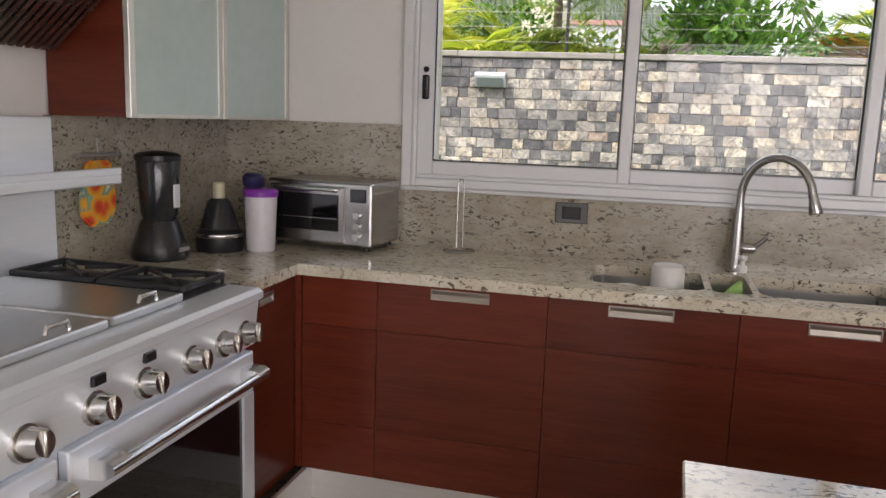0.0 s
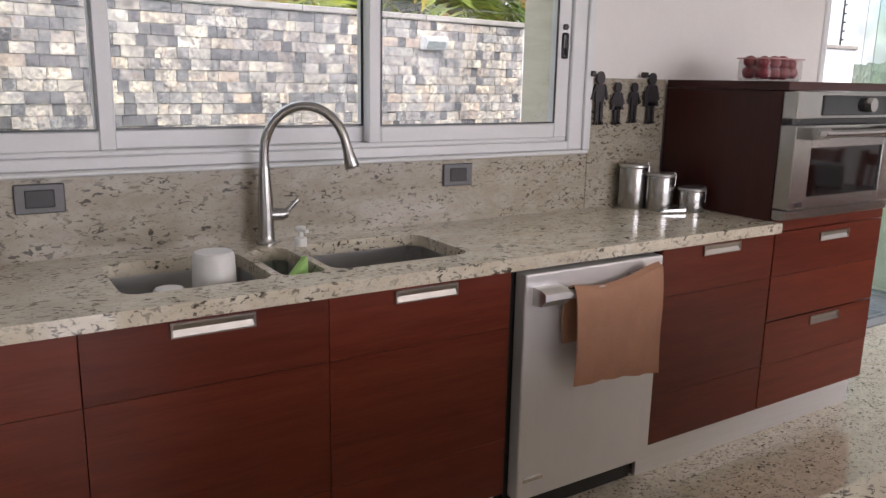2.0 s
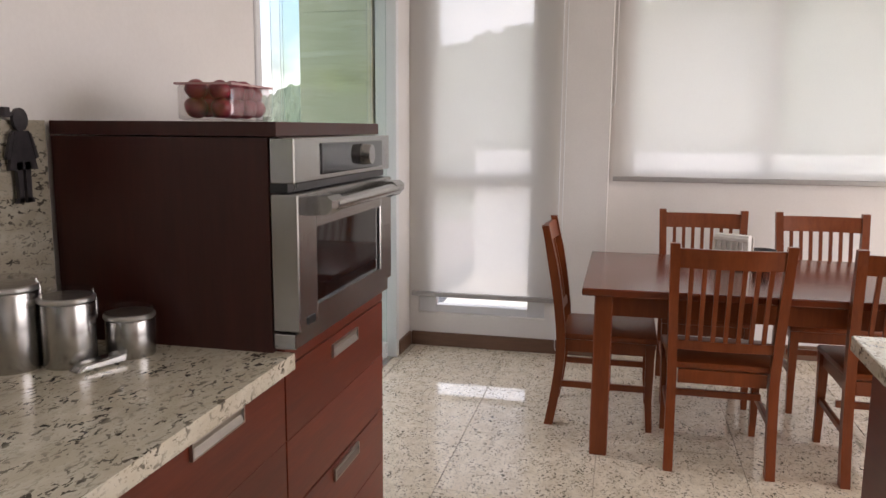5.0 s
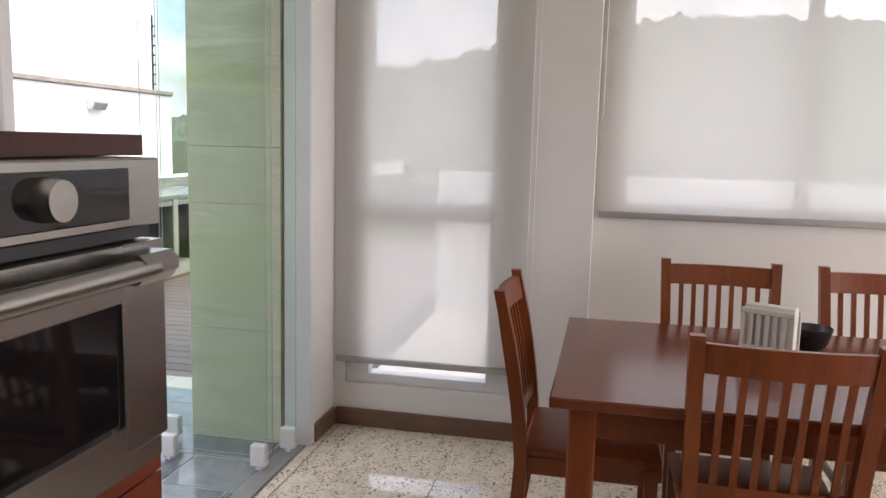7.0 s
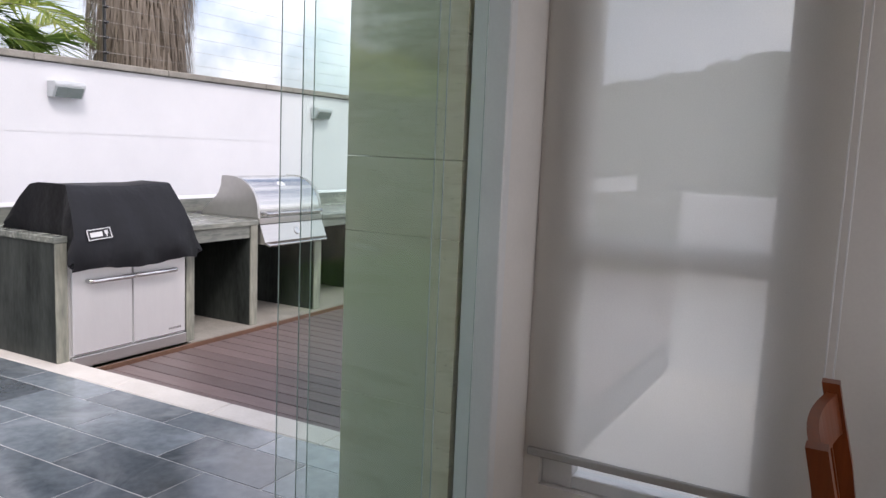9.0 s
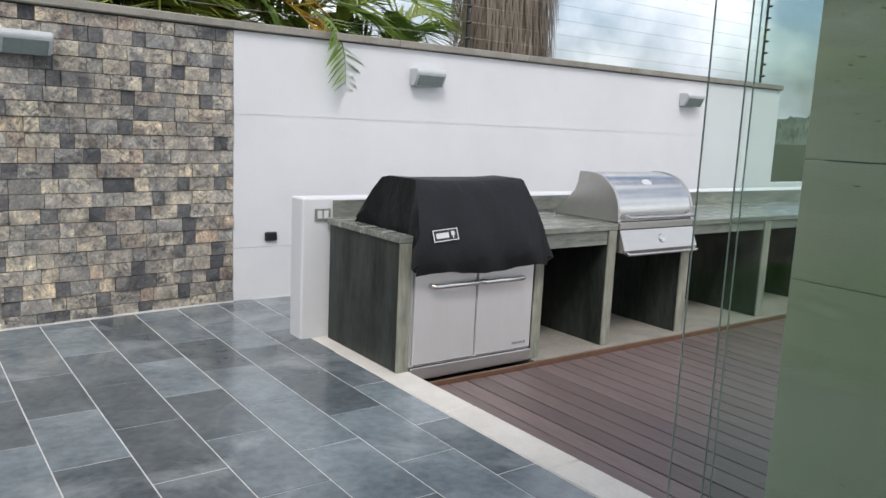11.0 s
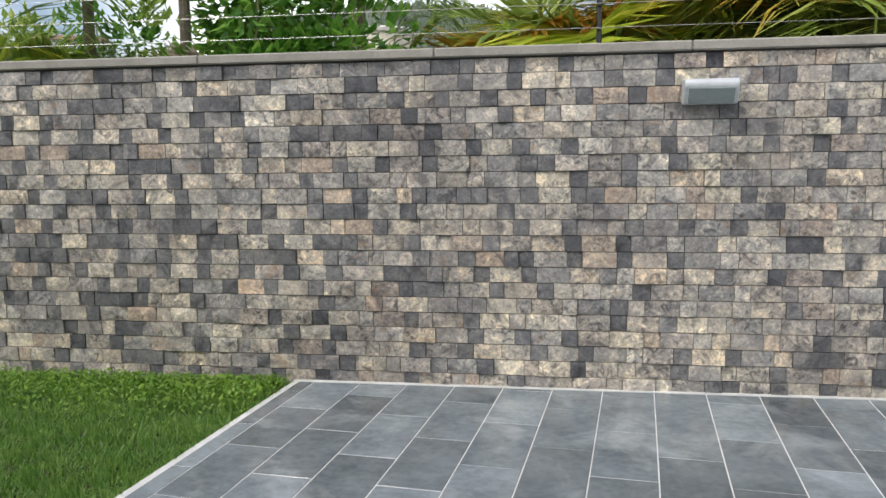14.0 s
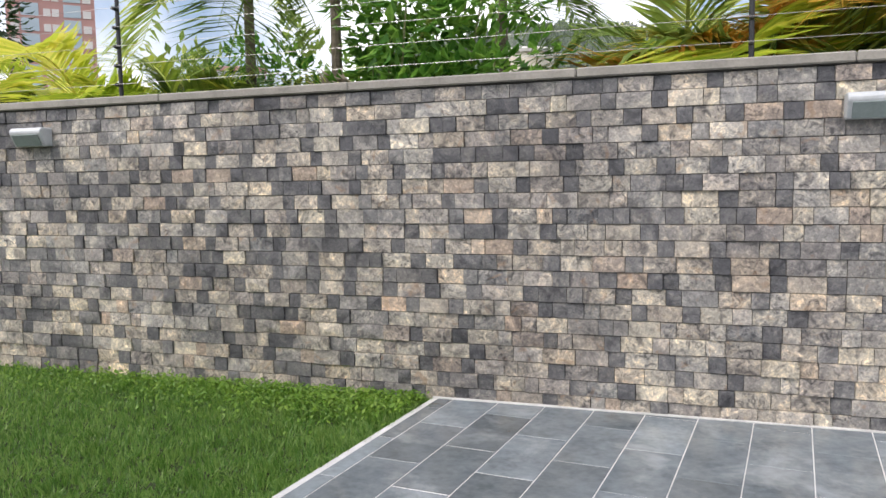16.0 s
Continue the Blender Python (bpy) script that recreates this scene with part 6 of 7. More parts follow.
LEAF = dict(
    yellow=leaf_mat("areca_leaf", (0.30, 0.42, 0.04), (0.56, 0.64, 0.07), (0.80, 0.76, 0.16)),
    green=leaf_mat("palm_leaf", (0.10, 0.18, 0.04), (0.24, 0.35, 0.07), (0.44, 0.50, 0.13)),
    dark=leaf_mat("dark_leaf", (0.03, 0.06, 0.02), (0.06, 0.11, 0.035), (0.11, 0.17, 0.05)),
    shrub=leaf_mat("shrub_leaf", (0.06, 0.18, 0.025), (0.19, 0.38, 0.055), (0.42, 0.58, 0.11)),
    orange=leaf_mat("dry_palm_leaf", (0.62, 0.30, 0.04), (0.72, 0.46, 0.08), (0.55, 0.52, 0.12)),
    straw=leaf_mat("dry_straw", (0.20, 0.165, 0.13), (0.33, 0.28, 0.225), (0.46, 0.40, 0.33)),
    grass=leaf_mat("grass_blade", (0.04, 0.12, 0.018), (0.12, 0.26, 0.042), (0.32, 0.46, 0.12)),
    weed=leaf_mat("weed_leaf", (0.10, 0.22, 0.025), (0.20, 0.36, 0.045), (0.38, 0.52, 0.09)),
)
M["trunk"] = varied("palm_trunk", (0.12, 0.10, 0.075), (0.26, 0.22, 0.17), 0.9, 0, 4, (1, 1, 6), 30, 0.5, dist=0.02)
M["stem"] = varied("green_stem", (0.14, 0.15, 0.06), (0.24, 0.24, 0.11), 0.6, 0, 4, (1, 1, 4), 30, 0.2)


def frond_mesh(name, length, lift, droop, leaflet, pairs, mat, seed):
    """An arching feather leaf that grows along +x from the origin."""
    r = random.Random(seed)
    vs, fs = [], []

    def at(t):
        return Vector((length * (t - 0.10 * t * t * droop), 0.04 * length * math.sin(2 * t + seed), length * (lift * t - droop * t ** 2.2)))
    def add(points, faces):
        n = len(vs)
        vs.extend(points)
        fs.extend(tuple(n + k for k in f) for f in faces)
    steps = 10
    for i in range(steps):
        a, b = at(i / steps), at((i + 1) / steps)
        w0, w1 = 0.012 * (1 - 0.8 * i / steps), 0.012 * (1 - 0.8 * (i + 1) / steps)
        add([a + Vector((0, -w0, 0)), a + Vector((0, w0, 0)), a + Vector((0, 0, w0 * 1.5)), b + Vector((0, -w1, 0)), b + Vector((0, w1, 0)), b + Vector((0, 0, w1 * 1.5))], [(0, 1, 4, 3), (1, 2, 5, 4), (2, 0, 3, 5)])
    for i in range(pairs):
        t = 0.14 + 0.86 * (i + 0.5) / pairs
        p = at(t)
        d = (at(min(1, t + 0.02)) - at(t - 0.02)).normalized()
        size = leaflet * (0.55 + 0.9 * math.sin(math.pi * min(1, t * 0.92 + 0.05))) * r.uniform(0.85, 1.1)
        for s in (-1, 1):
            side = Vector((0, s, 0))
            way = (d * r.uniform(0.55, 0.8) + side * r.uniform(0.7, 0.95) + Vector((0, 0, r.uniform(0.15, 0.4)))).normalized()
            wid = way.cross(Vector((0, 0, 1))).normalized() * 0.0105 * (size / 0.3)
            q = p + way * size * 0.5
            e = p + way * size + Vector((0, 0, -size * r.uniform(0.10, 0.34)))
            add([p - wid * 0.4, p + wid * 0.4, q + wid + Vector((0, 0, -0.01)), q - wid + Vector((0, 0, -0.01)), e], [(0, 1, 2, 3), (3, 2, 4)])
    me = bpy.data.meshes.new(name)
    me.from_pydata([tuple(v) for v in vs], [], fs)
    me.materials.append(mat)
    return me


FRONDS = {}
for key, mat in (("yellow", "yellow"), ("green", "green"), ("orange", "orange"), ("straw", "straw")):
    FRONDS[key] = [frond_mesh("frond", 1.0, 0.75, 0.75, 0.36, 44, LEAF[mat], 1), frond_mesh("frond", 1.0, 0.95, 0.95, 0.34, 42, LEAF[mat], 2), frond_mesh("frond", 1.0, 0.45, 0.80, 0.38, 44, LEAF[mat], 3)]


def palm(x, y, h, fronds, length, kinds, seed, label, trunk_r=0.05, stems=1):
    r = random.Random(seed)
    p = thing("palm_tree", x, y, -0.12, r.uniform(0, 360), label, "palm tree", "palms behind the garden wall")
    tops = []
    for s in range(stems):
        bm = BM()
        lean = Vector((r.uniform(-0.25, 0.25), r.uniform(-0.2, 0.2), 0)) * (0 if stems == 1 else 1)
        hh = h * r.uniform(0.75, 1.0) if stems > 1 else h
        pts = [Vector((0.10 * s, 0.06 * s, 0)) + lean * (k / 6) + Vector((0, 0, hh * k / 6)) for k in range(7)]
        tube(bm, pts, [trunk_r * (1.15 - 0.35 * k / 6) for k in range(7)], 10)
        part("trunk", bm, M["trunk"] if trunk_r > 0.04 else M["stem"], p)
        tops.append(pts[-1])
    for i in range(fronds):
        k = r.choice(kinds)
        top = tops[i % len(tops)]
        m = Matrix.Translation(top + Vector((0, 0, r.uniform(-0.25, 0.05)))) @ pose(0, 0, 0, r.uniform(-15, 15), r.uniform(-28, 18), 360 * i / fronds * 1.618 * 1.0 + r.uniform(-20, 20)) @ Matrix.Scale(length * r.uniform(0.75, 1.12), 4)
        piece("frond", r.choice(FRONDS[k]), p, m)
    return p


def polar(az, rad, clear=0.0):
    rad = max(rad, (4.86 + clear) / (math.cos(radians(az)) - 0.103 * math.sin(radians(az))))
    return 3.79 + rad * math.sin(radians(az)), 3.37 + rad * math.cos(radians(az))


areca = "clumping areca palm with yellow-green arching fronds"
tall = "slender palm with dark green feather fronds"
warm = "palm with green and orange drying fronds"
spec = [(-58, 8.6, 2.0, 10, 1.3, ["yellow"], areca, 0.03, 4), (-53, 8.2, 2.2, 13, 1.35, ["yellow", "yellow", "green"], areca, 0.03, 5), (-47.5, 7.8, 1.95, 12, 1.3, ["yellow"], areca, 0.03, 5), (-43.5, 7.6, 2.25, 11, 1.2, ["yellow", "green"], areca, 0.03, 4),
        (-38, 8.2, 3.0, 12, 1.5, ["green", "green", "straw"], tall, 0.06, 1), (-35.5, 7.6, 1.75, 8, 1.0, ["straw", "green"], "low palm with brown drying fronds", 0.04, 2), (-32, 8.0, 3.3, 12, 1.4, ["green", "yellow"], tall, 0.06, 1), (-31, 7.3, 2.1, 6, 1.0, ["yellow"], areca, 0.03, 2),
        (-20, 9.0, 3.4, 12, 1.4, ["green"], tall, 0.06, 1), (-7.5, 7.4, 2.35, 17, 1.7, ["green", "orange", "green"], warm, 0.07, 2), (-2, 7.6, 2.45, 16, 1.7, ["green", "green", "yellow"], warm, 0.06, 2), (4, 7.5, 2.5, 16, 1.7, ["green", "orange"], warm, 0.06, 2),
        (10, 7.8, 2.45, 17, 1.7, ["green", "orange", "orange"], warm, 0.07, 2), (17, 7.9, 2.45, 16, 1.6, ["orange", "green"], warm, 0.06, 2), (24, 8.0, 2.5, 16, 1.6, ["green"], tall, 0.05, 2), (31, 8.6, 2.6, 15, 1.3, ["green"], tall, 0.05, 2),
        (-55.5, 9.0, 1.7, 12, 1.3, ["yellow"], areca, 0.03, 4), (-50, 8.6, 1.75, 12, 1.3, ["yellow", "yellow", "orange"], areca, 0.03, 5), (-45.5, 8.2, 1.7, 11, 1.2, ["yellow"], areca, 0.03, 4), (-41, 7.9, 1.75, 10, 1.1, ["yellow", "green"], areca, 0.03, 4),
        (-64, 9.5, 2.2, 12, 1.5, ["yellow", "green"], areca, 0.03, 4), (-70, 11, 2.4, 12, 1.5, ["yellow", "green"], areca, 0.03, 4),
        (-5, 7.4, 2.7, 14, 1.6, ["orange", "yellow", "green"], warm, 0.05, 2), (1, 7.4, 2.75, 14, 1.6, ["orange", "green"], warm, 0.05, 2), (7, 7.4, 2.7, 14, 1.6, ["orange", "yellow"], warm, 0.05, 2), (13.5, 7.4, 2.75, 14, 1.6, ["green", "orange"], warm, 0.05, 2)]
for i, (az, rad, h, n, ln, kinds, label, tr, stems) in enumerate(spec):
    px, py = polar(az, rad, 0.45 + (1.0 if stems > 2 else 0.72) * ln)
    palm(px, py, h + ((0.25 if stems > 2 else 0.5) if az < -28 else 0.25), n + (10 if stems > 2 else -3), ln, kinds, 40 + i, label, tr, stems)
hang = thing("palm_frond", 6.23, 8.60, 2.16, 0, "single green palm frond hanging over the white wall", "palm frond")
piece("frond", frond_mesh("frond", 0.60, 0.30, 0.85, 0.27, 16, LEAF["green"], 6), hang, pose(0.06, 0, 0.08, 0, 30, -66))


def shrub(x, y, h, w, leaves, size, mat, seed, label):
    r = random.Random(seed)
    s = thing("shrub", x, y, -0.12, 0, label, "shrub", "shrubs behind the garden wall")
    bm = BM()
    tips = []
    for k in range(7):
        a = r.uniform(0, 2 * math.pi)
        e = Vector((math.cos(a) * w * r.uniform(0.2, 0.8), math.sin(a) * w * r.uniform(0.2, 0.6), h * r.uniform(0.65, 1.0)))
        tube(bm, [(0.03 * k - 0.1, 0, 0), e * 0.5 + Vector((0, 0, 0.1)), e], [0.025, 0.018, 0.007], 6)
        tips += [e, e * 0.8, e * 0.65]
    part("trunk", bm, M["stem"], s)
    vs, fs = [], []
    clumps = [(t, r.uniform(0.22, 0.42) * w) for t in tips] + [(Vector((r.uniform(-w, w) * 0.8, r.uniform(-w, w) * 0.5, h * r.uniform(0.45, 1.02))), r.uniform(0.18, 0.36) * w) for _ in range(9)]
    for _ in range(leaves):
        c, rad = r.choice(clumps)
        d = Vector((r.gauss(0, 1), r.gauss(0, 1), r.gauss(0, 0.8)))
        p = c + d.normalized() * rad * r.uniform(0.5, 1.05)
        ax = (d.normalized() + Vector((r.uniform(-0.6, 0.6), r.uniform(-0.6, 0.6), r.uniform(-0.5, 0.3)))).normalized()
        sd = ax.cross(Vector((r.uniform(-0.3, 0.3), r.uniform(-0.3, 0.3), 1))).normalized()
        nrm = ax.cross(sd)
        l, wd = size * r.uniform(0.7, 1.2), size * r.uniform(0.2, 0.3)
        n = len(vs)
        vs += [p, p + ax * l * 0.5 + sd * wd + nrm * 0.1 * l, p + ax * l - nrm * 0.12 * l, p + ax * l * 0.5 - sd * wd + nrm * 0.1 * l, p + ax * l * 0.5]
        fs += [(n, n + 1, n + 4), (n + 1, n + 2, n + 4), (n + 2, n + 3, n + 4), (n + 3, n, n + 4)]
    me = bpy.data.meshes.new("crown")
    me.from_pydata([tuple(v) for v in vs], [], fs)
    me.materials.append(mat)
    c = new("crown", me)
    c.parent = s
    return s


leafy = "broad-leaved green shrub with glossy leaves"
for i, (az, rad, h, w, n, sz, mt_, lb) in enumerate([(-44, 10.5, 3.1, 1.1, 1500, 0.16, "green", leafy), (-37, 10.0, 3.2, 1.1, 1500, 0.16, "shrub", leafy), (-31, 10.0, 3.3, 1.0, 1500, 0.16, "green", leafy), (-29, 7.0, 3.2, 0.75, 1500, 0.17, "shrub", leafy), (-26, 7.4, 3.5, 0.85, 1700, 0.17, "shrub", leafy), (-22.5, 7.1, 3.2, 0.8, 1500, 0.16, "shrub", leafy), (-33, 8.4, 2.6, 0.8, 1000, 0.15, "green", leafy),
                                               (-16, 12, 2.6, 1.2, 900, 0.16, "green", leafy), (-40, 9.5, 2.9, 1.0, 1000, 0.15, "green", leafy), (-50, 9.6, 2.7, 1.0, 900, 0.15, "green", leafy), (-60, 13, 5.5, 2.2, 3600, 0.20, "dark", "large dark evergreen tree beyond the wall"), (-66, 15, 6.0, 2.4, 3000, 0.22, "dark", "large dark evergreen tree beyond the wall")]):
    px, py = polar(az, rad, 0.45 + w)
    shrub(px, py, h, w, n, sz, LEAF[mt_], 70 + i, lb)

# shaggy palm trunk with a skirt of dead fronds
px, py = 8.97, 9.45
sk = thing("shaggy_palm", px, py, -0.12, 0, "thick palm trunk wrapped in hanging dry fronds", "palm tree")
bm = BM()
tube(bm, [(0, 0, 0), (0, 0, 2), (0.05, 0, 4), (0.1, 0, 6)], [0.46, 0.45, 0.43, 0.4], 16)
part("trunk", bm, M["trunk"], sk)
r = random.Random(5)
vs, fs = [], []
for _ in range(3200):
    a, z = r.uniform(0, 2 * math.pi), r.uniform(1.6, 6.0)
    rad = 0.45 + 0.10 * r.random() + 0.05 * max(0, z - 2.5)
    w, l = r.uniform(0.006, 0.016), r.uniform(0.35, 0.9)
    ca, sa = math.cos(a), math.sin(a)
    tw = r.uniform(-0.15, 0.15)
    n = len(vs)
    vs += [(rad * ca - w * sa, rad * sa + w * ca, z), (rad * ca + w * sa, rad * sa - w * ca, z), ((rad + 0.06) * math.cos(a + tw), (rad + 0.06) * math.sin(a + tw), z - l)]
    fs.append((n, n + 1, n + 2))
me = bpy.data.meshes.new("dry_skirt")
me.from_pydata(vs, [], fs)
me.materials.append(LEAF["straw"])
ob = new("dry_skirt", me)
ob.parent = sk
ob["label"] = "hanging grey-brown dead fronds"

# ---- lawn ----
g = np.random.default_rng(3)
N = 170000
x = 1.60 - np.abs(g.uniform(0, 1, N)) ** 1.25 * 8.0
y = g.uniform(4.2, 8.1, N)
keep = y < 7.79 + 0.103 * x - 0.02
x, y = x[keep], y[keep]
n = len(x)
tuft = np.array([noise.noise(Vector((a * 7.0, b * 7.0, 1.0))) + 0.7 * noise.noise(Vector((a * 19.0, b * 19.0, 5.0))) for a, b in zip(x, y)])
hgt = g.uniform(0.024, 0.055, n) * (1 + 0.75 * np.clip(tuft, -0.6, 1.0)) * (1 + 0.4 * (y > 7.3) * g.random(n))
ang, lean = g.uniform(0, 2 * np.pi, n), g.uniform(0.0, 0.05, n)
la = g.uniform(0, 2 * np.pi, n) * 0.5 + 6.0 * tuft
wd = g.uniform(0.003, 0.0065, n)
v = np.empty((n, 3, 3))
v[:, 0] = np.stack([x - wd * np.cos(ang), y - wd * np.sin(ang), np.full(n, -0.031)], 1)
v[:, 1] = np.stack([x + wd * np.cos(ang), y + wd * np.sin(ang), np.full(n, -0.031)], 1)
v[:, 2] = np.stack([x + lean * np.cos(la), y + lean * np.sin(la), -0.031 + hgt], 1)
me = bpy.data.meshes.new("grass")
me.from_pydata(v.reshape(-1, 3).tolist(), [], np.arange(3 * n).reshape(-1, 3).tolist())
me.materials.append(LEAF["grass"])
tagged(new("grass", me), "short green lawn grass beside the terrace", "grass", kind="stuff")
r = random.Random(8)
vs, fs = [], []
for _ in range(4200):
    wx = 1.58 - abs(r.gauss(0, 1.5))
    edge = 7.79 + 0.103 * wx
    wy = edge - 0.06 - abs(r.gauss(0, 0.28))
    wz = -0.03 + r.uniform(0.02, 0.09)
    a, l, w = r.uniform(0, 6.28), r.uniform(0.02, 0.045), r.uniform(0.007, 0.014)
    ca, sa = math.cos(a), math.sin(a)
    n = len(vs)
    vs += [(wx, wy, wz - 0.015), (wx + ca * l * 0.5 - sa * w, wy + sa * l * 0.5 + ca * w, wz), (wx + ca * l, wy + sa * l, wz + r.uniform(-0.01, 0.012)), (wx + ca * l * 0.5 + sa * w, wy + sa * l * 0.5 - ca * w, wz)]
    fs.append((n, n + 1, n + 2, n + 3))
me = bpy.data.meshes.new("weeds")
me.from_pydata(vs, [], fs)
me.materials.append(LEAF["weed"])
tagged(new("weeds", me), "low leafy weeds along the foot of the wall", "weeds", kind="stuff")

# ---- distance ----
# pale grey distance haze is mixed into the forest colour
M["forest"] = varied("hazy_wooded_hill", (0.07, 0.10, 0.065), (0.17, 0.20, 0.15), 0.95, 0, 0.05, fine=0.6, relief=0.8, dist=3.0)


def ridge(name, az0, az1, dist, height, seed, label):
    bm = BM()
    n, k = 620, 8
    cols = []
    for i in range(n + 1):
        a = radians(az0 + (az1 - az0) * i / n)
        e = height(az0 + (az1 - az0) * i / n)
        col = []
        for j in range(k + 1):
            d = dist * (1 + 0.35 * j / k)
            z = d * math.tan(radians(e)) * (j / k) ** 0.8
            z += 0.035 * z * noise.noise(Vector((i * 0.35, j * 0.9, seed))) + (2.0 * noise.noise(Vector((i * 0.08, j * 1.3, seed + 5))) + 2.0 * abs(noise.noise(Vector((i * 0.17, j * 2.7, seed + 9)))) + 1.1 * noise.noise(Vector((i * 0.5, j * 3.1, seed + 3))) if j else 0)
            col.append(bm.verts.new((3.8 + d * math.sin(a), 3.4 + d * math.cos(a), z - 3)))
        cols.append(col)
    for a, b in zip(cols, cols[1:]):
        for j in range(k):
            bm.faces.new((a[j], b[j], b[j + 1], a[j + 1]))
    return setting(name, bm, M["forest"], label, "backdrop")


ridge("backdrop_1", -30, 6, 260, lambda a: 11.5 - 0.0125 * (a + 16) ** 2 if abs(a + 16) < 20 else 6.0, 2, "wooded green hillside in the distance")
ridge("backdrop_2", 50, 125, 240, lambda a: float(np.interp(a, (50, 62, 71, 81, 91, 97, 104, 125), (1.0, 2.2, 5.5, 7.5, 9.5, 9.8, 9.3, 7.0))), 7, "wooded green hillside in the distance")
ridge("backdrop_3", -95, -28, 420, lambda a: 5.5 + 1.2 * math.sin(a * 0.2), 11, "wooded green hillside in the distance")

# tower block
tw = thing("tower_block", *(3.8 + 150 * math.sin(radians(-50.6)), 3.4 + 150 * math.cos(radians(-50.6)), 0), 50.6, "distant red-brick tower block with blue glass bays", "building")
# brick colour is paled to paint in the haze of the distance
M["tower_brick"] = varied("hazed_brick", (0.44, 0.24, 0.21), (0.52, 0.30, 0.27), 0.9, 0, 0.3)
M["tower_glass"] = varied("far_glass", (0.34, 0.42, 0.47), (0.44, 0.52, 0.57), 0.3, 0, 0.2)
M["tower_band"] = varied("far_band", (0.62, 0.58, 0.55), (0.7, 0.66, 0.63), 0.8, 0, 0.3)
bm = BM()
box(bm, -6.8, 6.8, 0, 10, -3, 35.5)
box(bm, -5.5, 5.5, 1, 9, 35.5, 37.0)
part("wall", bm, M["tower_brick"], tw)
wins = {}
for f in range(13):
    z = 2.0 + 2.55 * f
    for x0, x1, mat in ((-6.2, -4.9, "tower_band"), (-4.6, -1.9, "tower_glass"), (-1.2, -0.1, "tower_band"), (0.1, 1.2, "tower_band"), (1.9, 4.6, "tower_glass"), (4.9, 6.2, "tower_band")):
        key = (round(x1 - x0, 2), mat)
        if key not in wins:
            bm = BM()
            box(bm, -key[0] / 2, key[0] / 2, -0.12, 0.05, 0, 1.25 if mat == "tower_band" else 2.1)
            wins[key] = data_of("window", bm, M[mat])
        piece("window", wins[key], tw, pose((x0 + x1) / 2, 0, z))
for az, d, sx, h, lb in ((-39.2, 70, 5.0, 11.0, "distant white house with a flat roof"), (-41.5, 74, 4.0, 9.6, "distant white house with a flat roof"), (-9.0, 60, 6.0, 9.0, "distant white house among trees")):
    hs = thing("house", *(3.8 + d * math.sin(radians(az)), 3.4 + d * math.cos(radians(az)), 0), -az, lb, "house")
    bm = BM()
    box(bm, -sx / 2, sx / 2, 0, 6, -3, h)
    part("wall", bm, M["white_ext"], hs)
    bm = BM()
    box(bm, -sx / 2 - 0.3, sx / 2 + 0.3, -0.3, 6.3, h, h + 0.35)
    part("roof", bm, M["tower_brick"], hs, "reddish roof slab")
    for fz in (h - 2.2, h - 4.9):
        for fx in (-sx / 4, sx / 4):
            bm = BM()
            box(bm, fx - 0.6, fx + 0.6, -0.06, 0.05, fz, fz + 1.2)
            part("window", bm, M["tower_glass"], hs, "dark window")
tk = thing("water_tank", *(3.8 + 24 * math.sin(radians(-18.3)), 3.4 + 24 * math.cos(radians(-18.3)), 0), 0, "round beige masonry water tank", "water tank")
bm = BM()
lathe(bm, [(0.8, -1), (0.8, 5.1)], 28)
part("body", bm, M["travertine"], tk, "", True)
bm = BM()
lathe(bm, [(0.86, 5.1), (0.88, 5.2), (0.80, 5.25), (0.001, 5.27)], 28)
part("lid", bm, M["border"], tk)

# ---- paving, boards, tiles and stones ----
rng = random.Random(11)


def slab_mesh(name, w, l, h, mat, bev=0.0015, lift=0.0):
    bm = BM()
    box(bm, -w / 2, w / 2, -l / 2, l / 2, -h, 0, bev, 1)
    return data_of(name, bm, mat)


P = 0.3035
me_full = slab_mesh("slate_tile", P - 0.0065, 0.6015, 0.03, M["slate"])
cuts = {}
for i in range(-7, 12):
    x0, x1 = 3.565 + P * (i - 1), 3.565 + P * i
    if x0 > 6.9 or x1 < 1.62:
        continue
    west = max(x0, 1.64)
    y = 0.608 * 13 + (0.143 if i % 2 else 0.443)
    ys = [y + 0.608, y]
    while y > 3.14:
        y -= 0.608
        ys.append(max(y, 3.145))
    for a, b in zip(ys, ys[1:]):
        top = 7.79 + 0.103 * (x0 + x1) / 2 + 0.05
        lo, hi = b, min(a, top if x1 < 5.6 else 8.36)
        if x0 > 5.45:
            lo = max(lo, 7.345)
        e = min(x1, 5.60) if hi < 7.30 else x1
        if hi - lo < 0.03 or e - west < 0.04:
            continue
        key = (round(e - west, 3), round(hi - lo, 3))
        if key not in cuts:
            cuts[key] = slab_mesh("slate_tile", key[0] - 0.0065, key[1] - 0.0065, 0.03, M["slate"])
        piece("slate_tile", cuts[key], pav, pose((west + e) / 2, (lo + hi) / 2, rng.uniform(-0.0004, 0.0008), rng.uniform(-0.04, 0.04), rng.uniform(-0.04, 0.04)))

me = slab_mesh("deck_board", 0.1255, 2.79, 0.028, M["deck"], 0.0025)
for i in range(52):
    piece("deck_board", me, dk, pose(5.8155 + 0.1365 * i, 4.815, -0.085 + rng.uniform(-0.001, 0.001)))

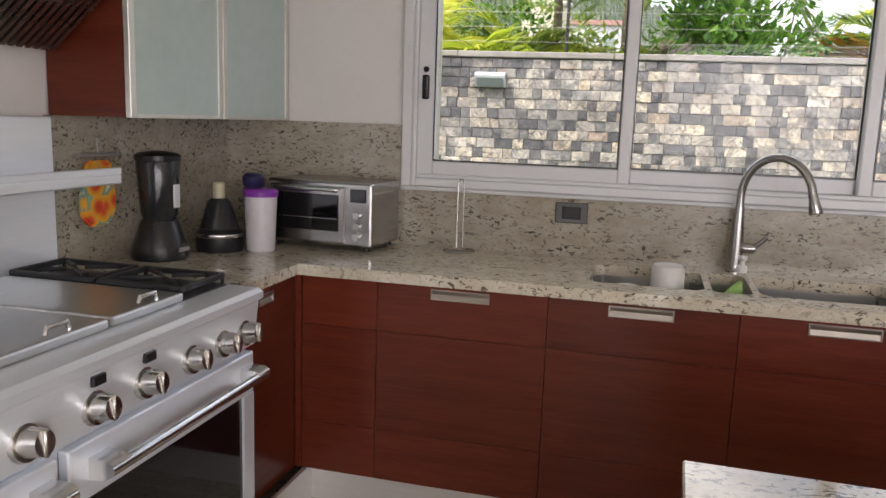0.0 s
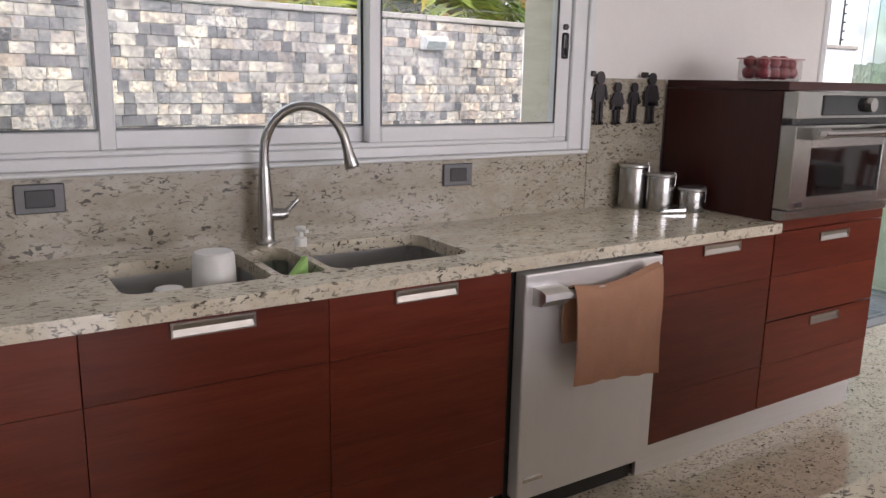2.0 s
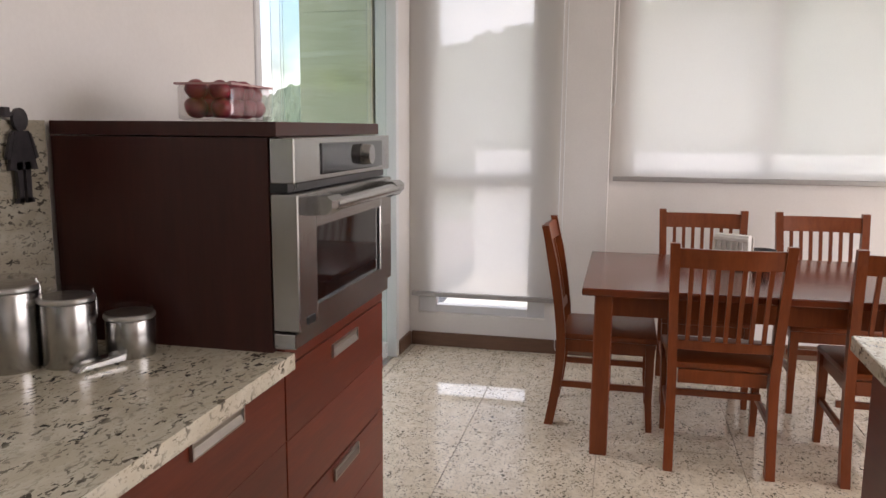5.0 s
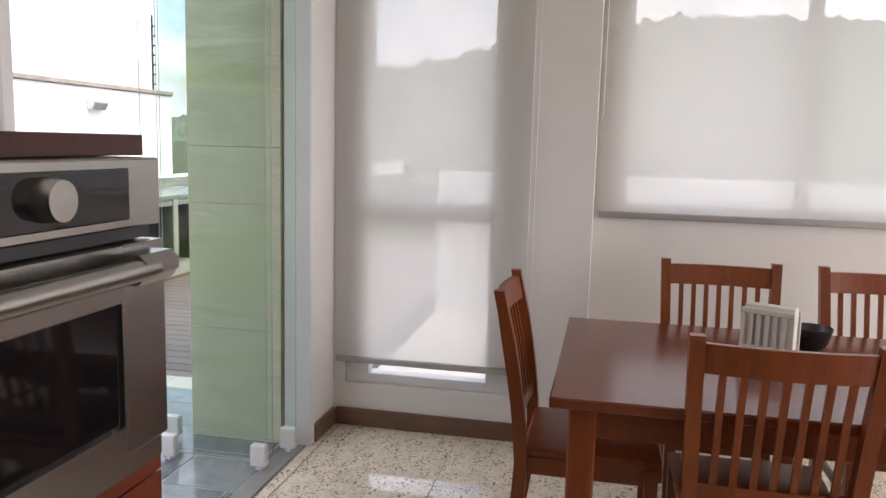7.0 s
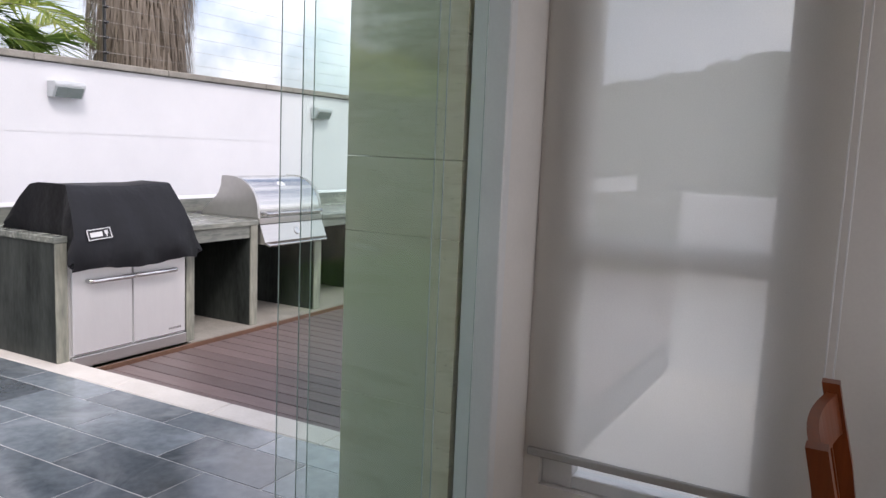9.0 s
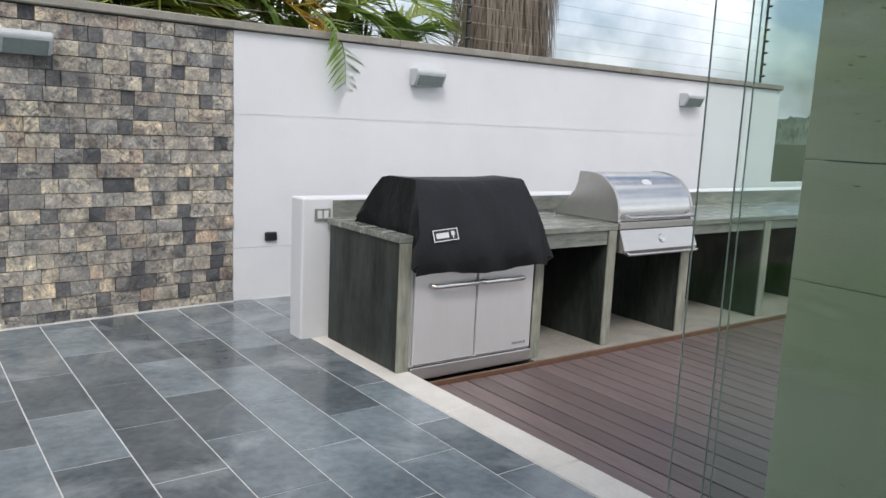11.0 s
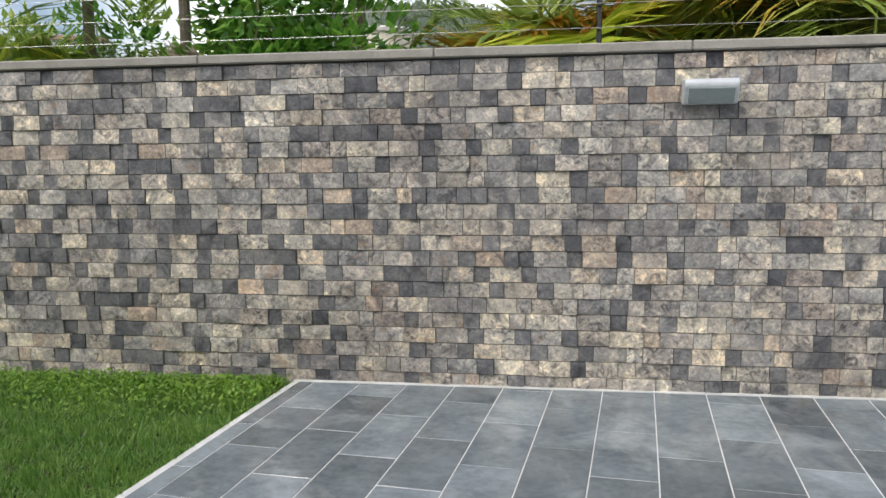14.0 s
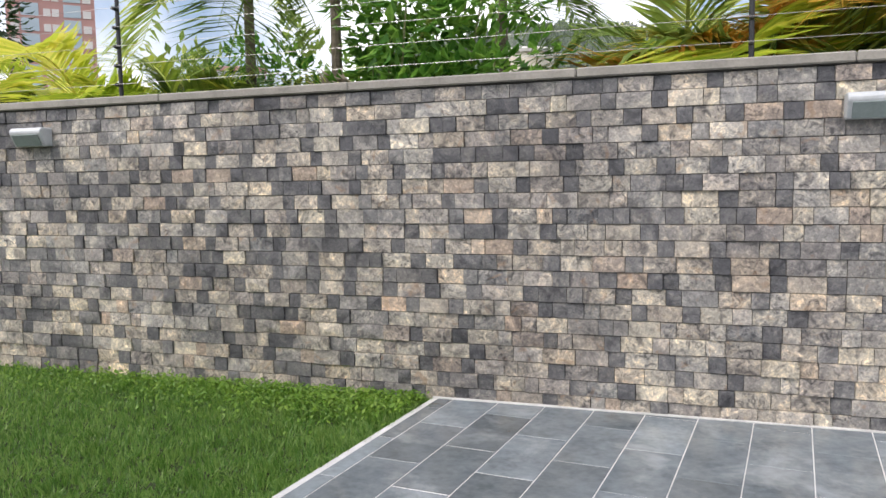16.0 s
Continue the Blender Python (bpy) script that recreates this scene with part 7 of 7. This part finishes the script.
me = slab_mesh("floor_tile", 0.6065, 0.6065, 0.012, M["floor"], 0.0012)
for i in range(13):
    for j in range(11):
        x, y = -1.83 + 0.6085 * i, 2.69 - 0.6085 * j
        if y > -3.0:
            piece("floor_tile", me, fl, pose(x, y, 0.0))
me = slab_mesh("floor_tile", 0.6065, 0.048, 0.012, M["floor"], 0.0012)
for i in range(13):
    piece("floor_tile", me, fl, pose(-1.83 + 0.6085 * i, 3.025, 0.0))

# split stone wall
ROW = 0.0975


def stone_verts(x, z, w, h, d, r):
    j = lambda s: r.uniform(-s, s)
    f = -d
    return [(x + 0.001, 0.032, z + 0.001), (x + w - 0.001, 0.032, z + 0.001), (x + w - 0.001, 0.032, z + h - 0.001), (x + 0.001, 0.032, z + h - 0.001),
            (x + 0.0018, f + j(0.005), z + 0.0024), (x + w - 0.0018, f + j(0.005), z + 0.0024), (x + w - 0.0018, f + j(0.005), z + h - 0.0024), (x + 0.0018, f + j(0.005), z + h - 0.0024),
            (x + w * r.uniform(0.3, 0.7), f - r.uniform(-0.003, 0.007), z + h * r.uniform(0.35, 0.65))]


STONE_FACES = [(0, 1, 5, 4), (1, 2, 6, 5), (2, 3, 7, 6), (3, 0, 4, 7), (4, 5, 8), (5, 6, 8), (6, 7, 8), (7, 4, 8)]
far_v, far_f, far_m = [], [], []
shapes = {}
for row in range(21):
    z = -0.02 + ROW * row
    h = ROW if row < 20 else 2.018 - z
    x = -GLEN + rng.uniform(-0.1, 0.0)
    small = False
    while x < -0.002:
        small = (not small) if rng.random() < 0.9 else small
        w = rng.choice((0.09, 0.098, 0.106)) if small else rng.choice((0.178, 0.188, 0.196, 0.204))
        if x + w > -0.05:
            w = -0.001 - x
        d = rng.choice((0.0, 0.004, 0.008, 0.013))
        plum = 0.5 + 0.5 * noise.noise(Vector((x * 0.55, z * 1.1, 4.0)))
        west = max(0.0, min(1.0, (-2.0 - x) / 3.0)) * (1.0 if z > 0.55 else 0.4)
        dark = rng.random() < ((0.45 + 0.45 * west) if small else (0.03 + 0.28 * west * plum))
        if -3.15 < x < -1.10 and row < 20 and w > 0.05:
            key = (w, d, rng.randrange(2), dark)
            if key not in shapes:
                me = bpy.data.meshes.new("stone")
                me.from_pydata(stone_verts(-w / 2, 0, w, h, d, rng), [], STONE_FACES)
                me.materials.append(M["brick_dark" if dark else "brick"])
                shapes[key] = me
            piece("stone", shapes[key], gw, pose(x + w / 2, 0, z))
        else:
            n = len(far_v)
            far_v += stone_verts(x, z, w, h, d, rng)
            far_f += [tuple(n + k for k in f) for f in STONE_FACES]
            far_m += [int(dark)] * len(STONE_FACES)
        x += w
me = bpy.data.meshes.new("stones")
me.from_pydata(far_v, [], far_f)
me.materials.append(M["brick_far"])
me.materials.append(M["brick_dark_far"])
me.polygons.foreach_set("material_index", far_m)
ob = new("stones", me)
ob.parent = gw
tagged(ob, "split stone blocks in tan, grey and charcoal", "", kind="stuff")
